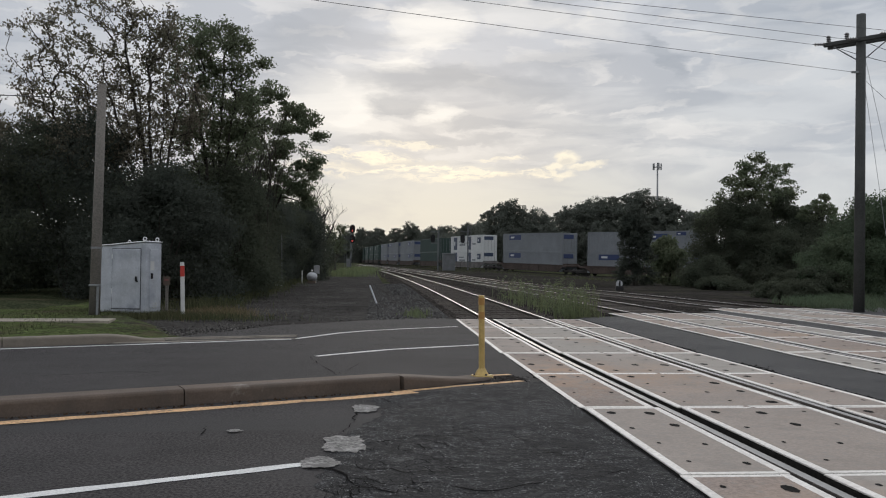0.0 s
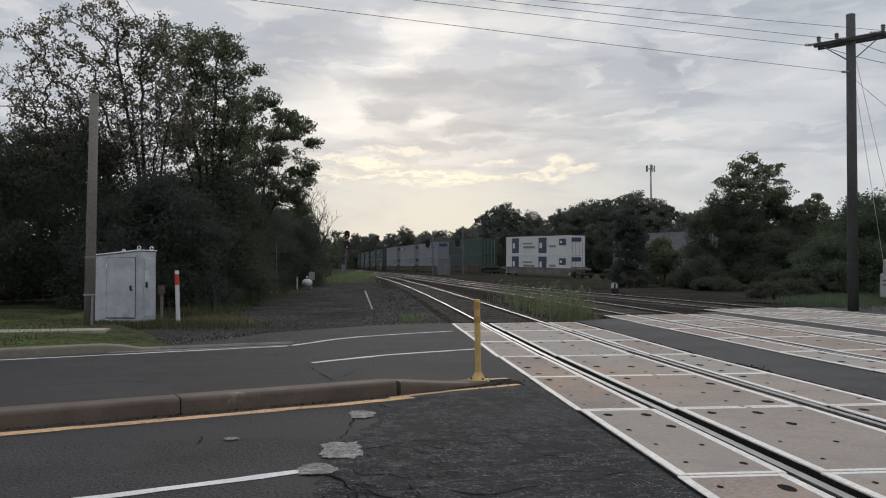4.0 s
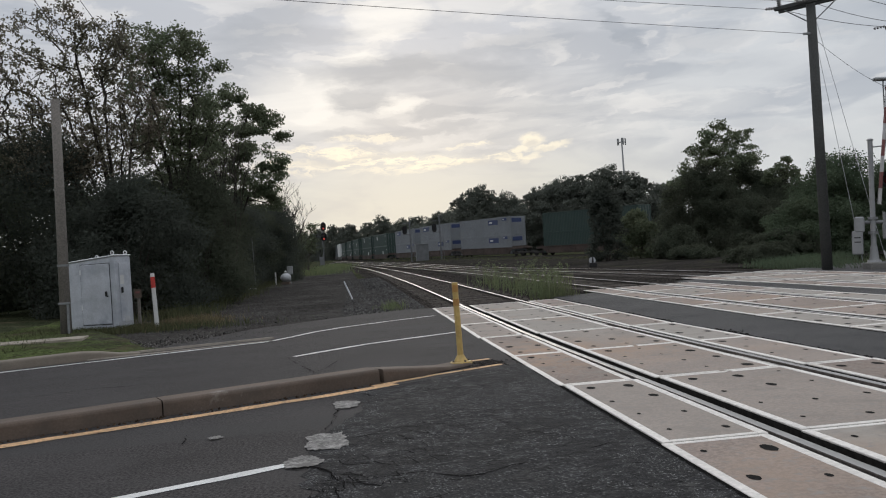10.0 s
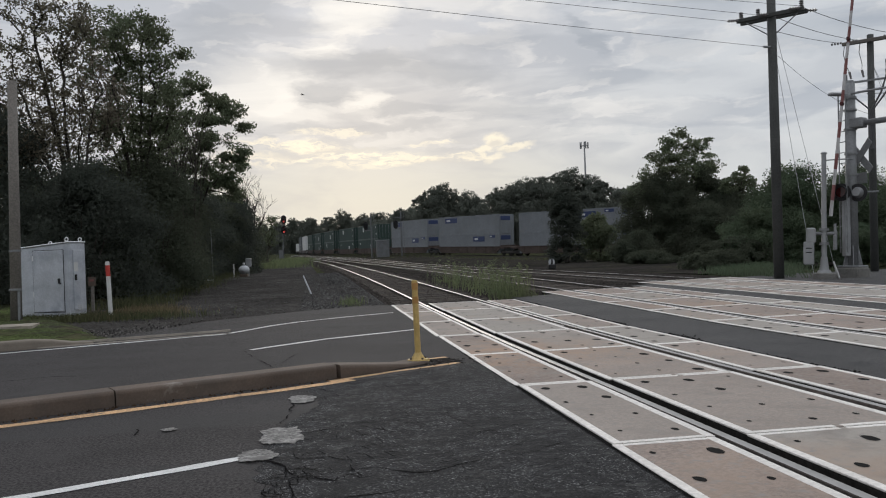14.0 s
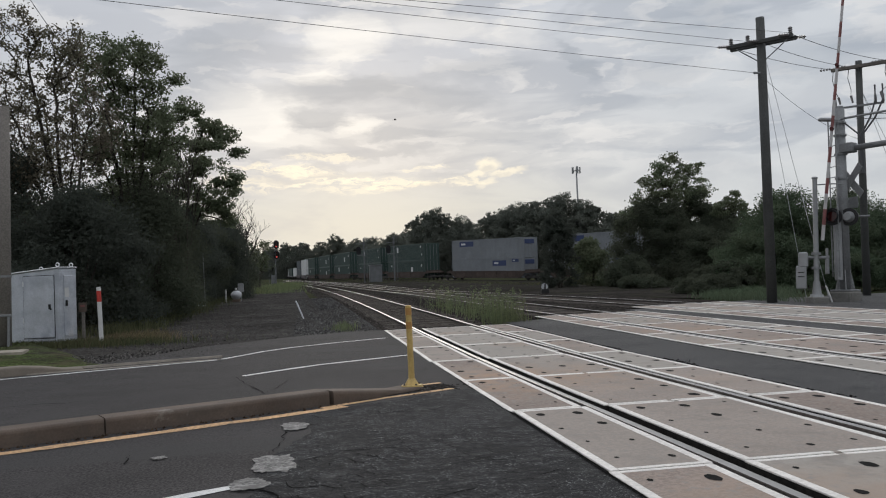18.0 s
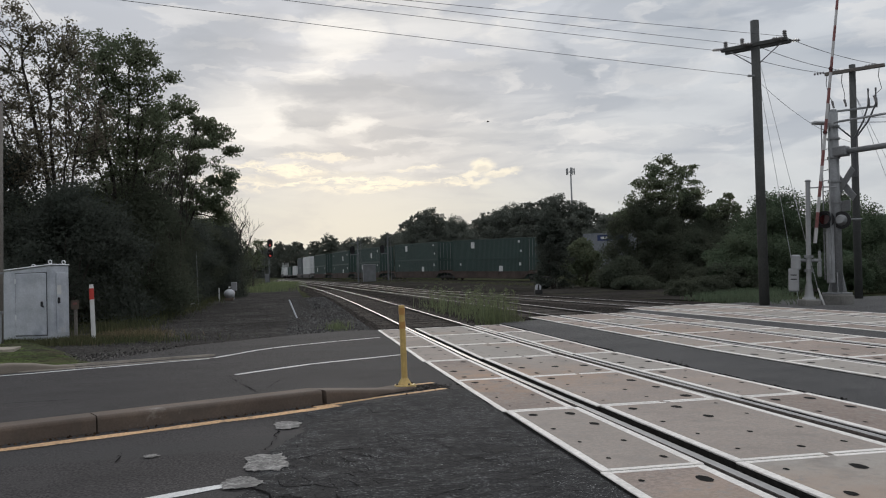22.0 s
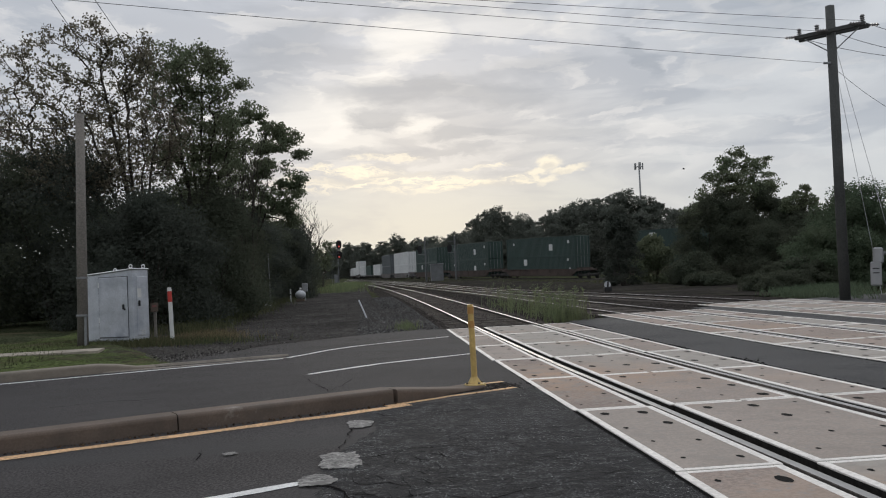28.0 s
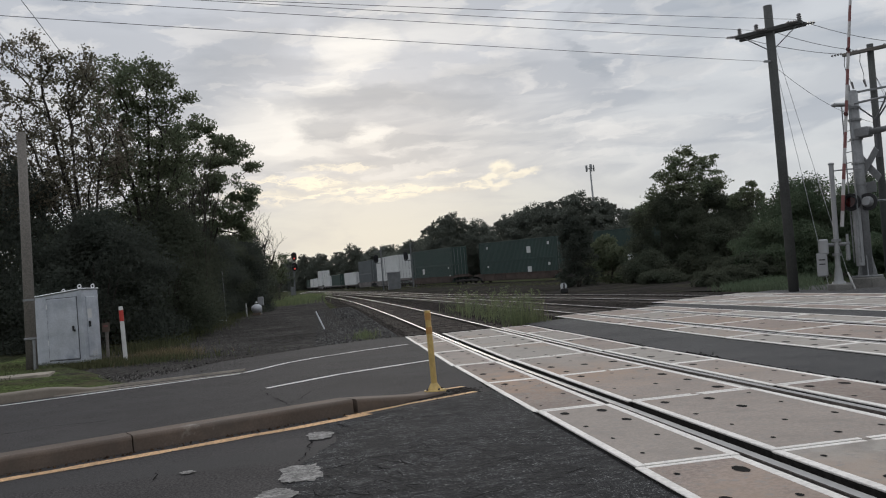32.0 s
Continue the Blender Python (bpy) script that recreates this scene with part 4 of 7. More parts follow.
def plant_left():
    grown_tree("tall spreading tree with open twigs and thin drooping leaves", ground_at(-10.6, 24.4), [(-3.08, 9.38, 0.92, 1.01, 60), (-2.4, 7.99, 1.11, 1.11, 70), (-3.35, 7.05, 0.92, 0.92, 50), (-1.48, 10.03, 0.84, 0.75, 50), (-1.32, 10.82, 0.26, 0.26, 8), (-0.69, 8.73, 0.94, 1.12, 70), (0.09, 9.6, 0.76, 0.76, 45), (-2.46, 6.34, 0.92, 0.64, 40), (-1.14, 6.78, 0.84, 0.93, 50), (0.01, 7.52, 0.75, 1.32, 60), (-4.2, 9.03, 0.73, 0.91, 26), (-4.42, 7.87, 0.64, 0.64, 18), (-4.1, 6.6, 0.55, 0.73, 25), (0.43, 8.5, 0.76, 0.95, 45), (-0.6, 5.8, 1.6, 0.9, 120), (-3.0, 5.6, 1.4, 0.8, 90), (-4.4, 5.4, 1.1, 0.9, 80), (-4.6, 6.6, 0.8, 0.9, 12), (-5.4, 5.5, 0.9, 0.8, 50), (-0.9, 5.3, 1.1, 0.7, 110), (-2.4, 5.3, 1.0, 0.8, 90), (0.9, 6.8, 0.9, 1.0, 80), (-1.6, 7.2, 1.2, 0.8, 60)], 11, "leaf_brown", fork=1.6, tip=0.0085, per=15, clump=0.28, size=0.105, inner=0.2, swell=1.22, bulk=0.36, stems=((-2.4, 0.2, 6.6), (-1.5, -0.4, 7.2), (-0.8, 0.5, 7.6), (-0.2, -0.3, 8.0), (0.3, 0.3, 7.6), (-3.3, 0.0, 6.2), (0.8, -0.2, 6.8), (-1.0, 0.0, 8.4)))
    grown_tree("tall leafy tree with a dense rounded top behind the cabinet", ground_at(-9.0, 27.0), [(-1.19, 10.07, 0.87, 0.66, 70), (0.03, 9.5, 0.88, 0.88, 90), (0.79, 9.95, 0.46, 0.42, 30), (-1.05, 8.45, 0.93, 0.93, 70), (-0.03, 7.98, 0.73, 0.83, 35), (1.65, 9.01, 0.25, 0.17, 10), (0.93, 8.49, 0.59, 0.46, 35), (-1.13, 6.62, 0.72, 0.83, 50), (-0.42, 6.16, 1.04, 0.93, 60), (0.71, 6.01, 0.84, 0.84, 60), (-0.2, 4.6, 1.3, 0.8, 60), (0.2, 7.0, 1.0, 0.8, 70), (1.2, 7.3, 0.7, 0.6, 40)], 23, "leaf", fork=3.2, tip=0.0085, per=25, clump=0.33, size=0.11, swell=1.25, bulk=0.38, stems=((-1.4, 0.2, 6.8), (-0.8, -0.4, 8.0), (-0.3, 0.3, 7.4), (0.25, 0.0, 9.2), (0.7, -0.3, 7.6), (1.2, 0.2, 6.9), (-1.0, 0.5, 7.2), (0.5, 0.5, 8.0)))
    grown_tree("dark leafy tree with flat layered branches", ground_at(-8.6, 34.6), [(0.48, 9.33, 0.91, 0.52, 26), (-0.44, 9.09, 0.52, 0.31, 12), (1.63, 8.61, 0.74, 0.34, 20), (2.4, 8.18, 0.66, 0.30, 16), (1.58, 7.67, 1.05, 0.22, 20), (2.89, 7.43, 0.32, 0.17, 7), (0.55, 7.98, 0.91, 0.18, 14), (1.28, 6.74, 1.05, 0.32, 24), (2.3, 6.16, 0.66, 0.40, 18), (2.68, 5.74, 0.42, 0.22, 8), (1.74, 5.37, 1.18, 0.32, 24), (0.48, 6.5, 0.78, 0.35, 16), (1.44, 4.72, 0.92, 0.35, 20), (0.44, 5.57, 0.78, 0.45, 18), (2.11, 4.87, 0.53, 0.32, 12), (2.47, 4.21, 0.53, 0.35, 12), (-0.6, 7.2, 0.9, 0.6, 24), (-0.8, 5.8, 1.0, 0.6, 24)], 47, "leaf", fork=2.6, tip=0.009, per=52, clump=0.38, size=0.125, squash=0.5, rise=0.3, swell=1.12, bulk=0.38, stems=((0.1, 0.2, 7.6), (0.9, -0.3, 6.4), (-0.6, 0.3, 7.0), (1.4, 0.2, 5.2)))
    spots = [(-20, 22, 7, 6, 5.9), (-16.5, 23.6, 6, 6, 5.9), (-13.4, 24.6, 6, 5, 6.0), (-11.0, 28.6, 6, 6, 5.0), (-9.7, 33, 5.0, 6, 5.4), (-10.0, 22.6, 5, 3.6, 4.0), (-8.6, 27.0, 3.6, 4, 4.4), (-10.0, 38.5, 3.4, 7, 5.4), (-10.0, 45, 4.4, 8, 6.0), (-10.3, 54.5, 4.8, 8, 6.2), (-9.6, 63, 5.5, 10, 5.8), (-8.7, 58, 3.4, 7, 5.4), (-11.2, 78, 5.5, 14, 5.6),
             (-26, 27, 9, 7, 5.6), (-21, 30, 9, 7, 5.4), (-16.5, 33, 8, 8, 5.2), (-13.5, 40, 7, 10, 5.4), (-13, 52, 7, 12, 6), (-14, 66, 8, 14, 6), (-17, 90, 9, 16, 7)]
    for i, (x, y, w, d, h) in enumerate(spots):
        bush("dense dark undergrowth along the wood's edge", ground_at(x, y), w, d, h, 100 + i, ("leaf_dark", "leaf_dark", "needle")[i % 3], 150, 310 if i < 12 else 90, 0.72 if i < 12 else 0.95, 0.09 if i < 12 else 0.28, name="thicket", category="thicket", group="wood's edge")
    tree("small bare tree with thin grey twigs", ground_at(-7.4, 64.9), 8.6, 0.09, 61, "leaf_brown", stems=3, lean=0.22, first=0.3, spread=0.6, per=1, clump=0.3, size=0.1, keep=0.05)
    tree("bare twiggy sapling among the leafy trees", ground_at(-7.6, 31.5), 9.4, 0.05, 63, "leaf_brown", stems=4, lean=0.10, first=0.45, spread=0.35, per=1, clump=0.2, size=0.08, keep=0.05)
    grown_tree("small leafy tree near the signal", ground_at(-9.0, 104), [(0.0, 4.3, 1.5, 1.5, 60), (0.9, 5.5, 1.0, 0.9, 30), (-0.9, 5.2, 0.9, 0.9, 26), (0.3, 3.0, 1.4, 0.8, 30)], 62, "leaf", fork=1.6, tip=0.014, per=16, clump=0.34, size=0.18)


def plant_right():
    grown_tree("broad dark tree with a pointed lacy crown", ground_at(23.9, 51.2), [(-0.18, 9.21, 0.55, 0.51, 16), (-1.16, 8.39, 1.01, 0.55, 30), (0.73, 8.24, 1.01, 0.59, 30), (-1.8, 7.42, 1.17, 0.5, 34), (-0.12, 7.31, 1.6, 0.59, 46), (1.84, 8.53, 0.3, 0.34, 6), (-2.23, 6.49, 1.42, 0.5, 36), (-0.14, 6.3, 1.89, 0.67, 54), (1.77, 6.63, 1.02, 0.47, 28), (-0.99, 5.29, 2.31, 0.71, 54), (1.54, 5.49, 1.27, 0.63, 32), (-3.08, 5.49, 1.04, 0.75, 28), (-3.92, 4.61, 1.16, 1.0, 34), (2.2, 7.2, 0.42, 0.38, 9)], 78, "leaf", fork=2.6, tip=0.011, per=26, clump=0.42, size=0.16, squash=0.45, rise=0.4, swell=1.02, bulk=0.36, stems=((-0.1, 0.0, 7.8), (-1.5, 0.3, 5.2), (1.2, -0.3, 5.4)))
    grown_tree("small open tree with spreading leafy branches", ground_at(26.7, 48.8), [(0.0, 5.5, 1.06, 0.45, 26), (0.4, 6.12, 0.49, 0.2, 9), (-0.85, 5.03, 0.98, 0.57, 22), (1.2, 5.07, 0.41, 0.21, 6), (0.1, 4.2, 1.2, 0.6, 20)], 72, "leaf", fork=1.8, tip=0.012, per=34, clump=0.32, size=0.16, squash=0.6)
    spots = [(20.8, 50.5, 4.4, 5, 5.4, "leaf_dark"), (22.6, 49.6, 5.5, 5, 5.6, "leaf_dark"), (24.8, 50.4, 5.5, 5, 5.4, "leaf_dark"), (26.0, 48.6, 5.5, 5, 4.6, "leaf_dark"), (29.4, 47.6, 5, 5, 4.7, "leaf_dark"), (33.5, 45.5, 6, 6, 5.0, "leaf_dark"), (23.5, 46.5, 6, 4, 3.4, "leaf_dark"), 
             (16.9, 31.0, 4.4, 4, 1.2, "leaf_dark"), (18.8, 31.6, 4.6, 4.5, 2.4, "leaf_mid"), (20.6, 32.6, 4.6, 5, 4.3, "leaf_mid"), (23.6, 32.0, 4.8, 5, 4.0, "leaf_mid"), (26.5, 33.0, 4.6, 5, 3.0, "leaf_mid"), (30.0, 34.0, 6, 6, 2.6, "leaf_mid"), (36, 35, 8, 7, 2.4, "leaf_mid"), (20.0, 26.5, 3.4, 3, 1.5, "leaf_mid"), (24, 26, 4.5, 4, 1.9, "leaf_dark"), (28.5, 24.5, 6, 5, 2.2, "leaf_dark"), (34, 24, 7, 5, 2.2, "leaf_dark"),
             (14.9, 29.4, 2.6, 2.4, 0.6, "leaf_dark"), (17.2, 42.0, 3.0, 5, 0.6, "leaf_dark"), (18.6, 47.6, 3.0, 4, 1.6, "leaf_dark")]
    for i, (x, y, w, d, h, lf) in enumerate(spots):
        bush("overgrown dark green bush beside the tracks", ground_at(x, y), w, d, h, 200 + i, lf, 130, 330, 0.66 if h > 1.5 else 0.28, 0.10 if h > 1.5 else 0.07, group="trackside bushes")
    bush("narrow dark evergreen beside the tracks", ground_at(15.1, 52.0), 2.5, 2.5, 5.1, 230, "needle", 150, 170, 0.42, 0.13, name="evergreen", category="tree", rough=0.2)
    bush("tangled pale green shrub beside the evergreen", ground_at(18.6, 55.5), 3.2, 3.4, 3.1, 231, "leaf", 80, 90, 0.6, 0.22, group="trackside bushes")


def plant_far():
    rnd = random.Random(5)
    protos = [mass_tree("distant dark broadleaf tree behind the railway", (0, 0, 0), 15, 14, 300 + k, "leaf_hazed", base=0.10, blobs=24, top_r=2.9, clumps=34, per=62, size=0.28, group="distant trees") for k in range(4)]
    rows = [(26, 183, 16.8), (38.2, 177, 14.6), (42.5, 174, 15.6), (46.5, 170, 17.0), (51.8, 168, 17.4), (56.8, 164, 16.0), (33.5, 190, 14.9), (30, 196, 14.7), (44, 182, 15.8), (60, 158, 12.8), (66, 148, 12.0), (73, 138, 11.6), (20, 215, 12.6), (23.5, 184, 14.7),
            (32, 273, 16), (25, 284, 14), (19, 290, 15.0), (14, 296, 14.2), (8, 306, 15.4), (2, 316, 14.6), (-5, 322, 14.2), (-11.5, 328, 14.2), (-18, 345, 14), (-26, 365, 14), (-36, 390, 13), (36, 250, 14.5), (40, 228, 14), (-45, 410, 13), (-34, 300, 12), (-38, 270, 12), (-30, 240, 10), (-24, 200, 9)]
    for i, (x, y, h) in enumerate(rows[::-1]):
        s = h / 15 * rnd.uniform(0.97, 1.04)
        m = Matrix.LocRotScale((x, y, gz(x, y) - 0.2), Euler((0, 0, rnd.uniform(0, 6.28))), (s * rnd.uniform(0.9, 1.12),) * 2 + (s,))
        if i < len(rows) - 4:
            copy_thing(protos[i % 4], m)
        else:
            protos[i % 4].matrix_basis = m


def far_woods():
    """The shaded lower wood behind the railway, in one mass of leaf clumps."""
    rnd = random.Random(77)
    cs, rad = [], []
    ctrl = [(74, 138), (56, 160), (40, 185), (30, 220), (24, 265), (8, 318), (-18, 362), (-60, 430)]
    for i in range(2600):
        k = rnd.uniform(0, len(ctrl) - 1.001)
        a, b = ctrl[int(k)], ctrl[int(k) + 1]
        f = k - int(k)
        x, y = a[0] + (b[0] - a[0]) * f + rnd.gauss(2, 3.5), a[1] + (b[1] - a[1]) * f + rnd.gauss(3, 4)
        cs.append((x, y, gz(x, y) + rnd.uniform(0.3, 12.0)))
        rad.append(rnd.uniform(1.0, 2.0))
    tagged(new("far_woods", leaves_mesh("far_woods", cs, rad, 44, 0.6, M["leaf_hazed"], 78)), "dense dark woods behind the freight line", "woods", kind="stuff")


def tufts(name, label, category, area, count, height, width, mt, seed, bend=0.35, lift=0.0):
    """Thin upright blades, each a bent two-step strip; area gives a place for each."""
    rs = np.random.RandomState(seed)
    p = np.array([area(rs) for _ in range(count)])
    z = np.array([gz(a, b) for a, b in p]) - 0.06 + lift
    ang = rs.rand(count) * 6.283
    h = height * rs.uniform(0.45, 1.2, count)
    w = width * rs.uniform(0.6, 1.3, count)
    lean = bend * h * rs.rand(count)
    la = rs.rand(count) * 6.283
    base = np.stack([p[:, 0], p[:, 1], z], 1)
    side = np.stack([np.cos(ang), np.sin(ang), 0 * ang], 1) * w[:, None]
    mid = base + np.stack([np.cos(la) * lean * 0.3, np.sin(la) * lean * 0.3, h * 0.55], 1)
    tip = base + np.stack([np.cos(la) * lean, np.sin(la) * lean, h], 1)
    v = np.stack([base - side, base + side, mid + side * 0.8, mid - side * 0.8, tip + side * 0.15, tip - side * 0.15], 1).reshape(-1, 3)
    k = np.arange(count)[:, None] * 6
    f = np.concatenate([k + [0, 1, 2, 3], k + [3, 2, 4, 5]])
    return tagged(new(name, array_mesh(name, v, f, mt)), label, category, kind="stuff")


def stones(name, label, area, count, size, seed, mt):
    rs = np.random.RandomState(seed)
    base = np.array([(1, 0, 0), (0, 1, 0), (-1, 0, 0), (0, -1, 0), (0, 0, 1), (0, 0, -1)], float)
    faces = np.array([(0, 1, 4), (1, 2, 4), (2, 3, 4), (3, 0, 4), (1, 0, 5), (2, 1, 5), (3, 2, 5), (0, 3, 5)])
    vs, fs = [], []
    for i in range(count):
        x, y, dz = area(rs)
        s = size * rs.uniform(0.5, 1.5) * rs.uniform(0.6, 1.2, 3)
        a = rs.rand() * 6.283
        r = np.array([[math.cos(a), -math.sin(a), 0], [math.sin(a), math.cos(a), 0], [0, 0, 1]])
        vs.append((base * s + rs.normal(0, size * 0.15, (6, 3))) @ r.T + (x, y, gz(x, y) + dz + size * 0.25))
        fs.append(faces + 6 * i)
    return tagged(new(name, array_mesh(name, np.concatenate(vs), np.concatenate(fs), mt)), label, "stones", kind="stuff")


def low_growth():
    tufts("verge_grass", "short green grass blades on the verge", "grass", lambda r: (lambda x: (x, road_y(x, 11.5 + 7.0 * r.rand())))(-22 + 13.2 * r.rand()), 9000, 0.07, 0.010, M["blade"], 401, lift=0.13)
    tufts("long_grass", "longer unmown grass round the cabinet and marker", "grass", lambda r: (lambda x: (x, 15.5 - 0.3 * (x + 8.2) + 0.45 * r.normal()))(-8.6 + 1.2 * r.normal()), 8000, 0.15, 0.007, M["blade"], 402, 0.8, lift=0.05)
    tufts("dry_grass", "dry brownish grass beside the marker post", "grass", lambda r: (-6.9 + 0.45 * r.normal(), 16.4 + 0.7 * r.normal()), 2200, 0.22, 0.007, M["straw"], 415, 0.8)
    tufts("wood_edge_grass", "long grass along the wood's edge", "grass", lambda r: (lambda y: (-8.0 - 0.02 * (y - 20) + r.normal() * 0.55, y))(19 + 60 * r.rand() ** 1.6), 6000, 0.30, 0.010, M["blade"], 403)
    tufts("signal_grass", "tall green grass below the signal", "grass", lambda r: (-6.2 - 0.022 * (r.rand() * 1) + r.normal() * 1.3, 70 + 80 * r.rand()), 5000, 0.50, 0.02, M["weed"], 404)
    def between(r):
        y = 15.6 + 13 * r.rand() ** 2.6
        return 2.42 - 0.012 * (y - 15) + r.normal() * 0.32, y
    tufts("track_weeds", "tall thin weeds growing between the tracks", "weeds", between, 300, 0.72, 0.009, M["weed"], 405, 0.25)
    rs = random.Random(55)
    stalks = [(2.42 - 0.012 * (y - 15) + rs.gauss(0, 0.30), y, rs.uniform(0.35, 1.0)) for y in (15.7 + 12 * rs.random() ** 2.0 for _ in range(75))]
    cs = [(x + rs.gauss(0, 0.05), y + rs.gauss(0, 0.05), gz(x, y) + h * f) for x, y, h in stalks for f in (0.1, 0.22, 0.35, 0.48, 0.6, 0.72, 0.84, 0.95)]
    tagged(new("leafy_weeds", leaves_mesh("leafy_weeds", cs, [0.075 * rs.uniform(0.5, 1.4) for _ in cs], 12, 0.035, M["weed"], 414)), "feathery green weeds standing between the tracks", "weeds", kind="stuff")
    tufts("track_weeds", "leafy weeds growing between the tracks", "weeds", between, 260, 0.20, 0.009, M["weed"], 406, 0.9)
    tufts("line_weeds", "rough weeds below the freight line", "weeds", lambda r: (lambda y: (float(np.interp(y, (60, 75, 95, 120, 150, 205), (24, 21, 17, 11, 5.5, -1))) + r.normal() * 2.2, y))(62 + 120 * r.rand() ** 1.3), 3000, 0.22, 0.02, M["blade"], 407, 0.6)
    tufts("bush_grass", "rank grass before the trackside bushes", "grass", lambda r: (lambda x: (x, 20.5 + 1.55 * (x - 11.5) + r.normal() * 1.6))(11.4 + 9 * r.rand()), 6000, 0.26, 0.014, M["leaf_mid"], 408, 0.9)
    tufts("shoulder_weed", "small green weed in the ballast shoulder", "weeds", lambda r: (-1.75 + r.normal() * 0.16, 16.6 + r.normal() * 0.6), 150, 0.22, 0.008, M["weed"], 409, 0.9)
    stones("ballast_stones", "loose grey ballast stones beside the track", lambda r: (lambda y: (track_x(0, y) - 1.6 - 2.1 * r.rand() ** 1.2, y, -0.06))(15.0 + 34 * r.rand() ** 1.5), 11000, 0.032, 410, M["stone"])
    stones("ballast_stones", "loose grey ballast stones between the rails", lambda r: (lambda y, i: (track_x(i, y) + r.uniform(-2.0, 1.9), y, -0.075))(15.3 + 30 * r.rand() ** 1.5 + 0.0, 0), 6000, 0.032, 411, M["stone_dark"])
    stones("yard_stones", "dark gravel scattered at the end of the kerb", lambda r: (lambda x: (x, road_y(x, 11.75 + 0.9 * abs(r.normal())), -0.02 + 0.05 * min(max((-6.6 - x) / 2, 0), 1)))(-8.2 + 4.0 * r.rand() ** 0.8), 3800, 0.018, 412, M["stone_mixed"])

    stones("yard_stones", "small dark stones strewn over the gravel yard", lambda r: (lambda y: (-7.4 + 4.2 * r.rand() - 0.01 * y, y, -0.035))(14.4 + 36 * r.rand() ** 1.6), 2500, 0.016, 413, M["stone"])


    # leaf bits and grit gathered in the gutter of the median
    def gutter(r):
        u = -14 + 13.4 * r.rand()
        x, y = road(u, 4.33 - 0.05 * abs(r.normal()) if r.rand() < 0.6 else 4.76 + 0.08 * abs(r.normal()))
        return x, y, -0.004
    stones("gutter_litter", "brown leaf bits and grit along the median kerb", gutter, 1100, 0.013, 416, M["litter"])
    stones("asphalt_crumbs", "dark crumbled asphalt along the edge of the crossing deck", lambda r: (lambda y: (track_x(0, y) + 1.53 + 0.05 * abs(r.normal()) * (0.4 + 2.2 * max(noise.noise(Vector((3.0, y * 0.8, 1.0))), 0.0)), y, -0.006))(2.0 + 12.4 * r.rand()), 1500, 0.016, 418, M["pit"])
    stones("road_grit", "loose grit and small stones on the end of the median", lambda r: (-1.5 + 0.5 * r.normal(), 4.5 + 0.16 * r.normal(), 0.003), 260, 0.010, 417, M["stone_mixed"])


low_growth()
far_woods()
plant_left()
plant_right()
plant_far()


# ---- kerbs, median and road marks ----
def strip(name, pts, width, lift, mt, parent, label="", step=0.15):
    """A painted line along points, laid on the ground."""
    g, dense = Geo(), []
    for (x0, y0), (x1, y1) in zip(pts, pts[1:]):
        n = max(1, int(math.hypot(x1 - x0, y1 - y0) / step))
        dense += [(x0 + (x1 - x0) * k / n, y0 + (y1 - y0) * k / n) for k in range(n)]
    dense.append(pts[-1])
    vs = []
    for i, (x, y) in enumerate(dense):
        a, b = dense[max(i - 1, 0)], dense[min(i + 1, len(dense) - 1)]
        d = math.hypot(b[0] - a[0], b[1] - a[1])
        nx, ny = -(b[1] - a[1]) / d, (b[0] - a[0]) / d
        for s in (-0.5, 0.5):
            q = width * s * (1 + 0.42 * noise.noise(Vector((x * 2.3, y * 2.3, 4 + s))) + 0.25 * noise.noise(Vector((x * 9, y * 9, 7 + s))))
            px, py = x + nx * q, y + ny * q
            vs.append((px, py, gz(px, py) + lift))
    g.add(vs, [(2 * k, 2 * k + 1, 2 * k + 3, 2 * k + 2) for k in range(len(dense) - 1)])
    return part(name, g, mt, parent, label)


# across a kerb: the offset, as a share of its width, and the drop from its top
KERB = ((-0.5, -0.2), (-0.475, -0.034), (-0.455, -0.016), (-0.42, -0.005), (-0.37, 0.0), (0.37, 0.0), (0.42, -0.005), (0.455, -0.016), (0.475, -0.034), (0.5, -0.2))


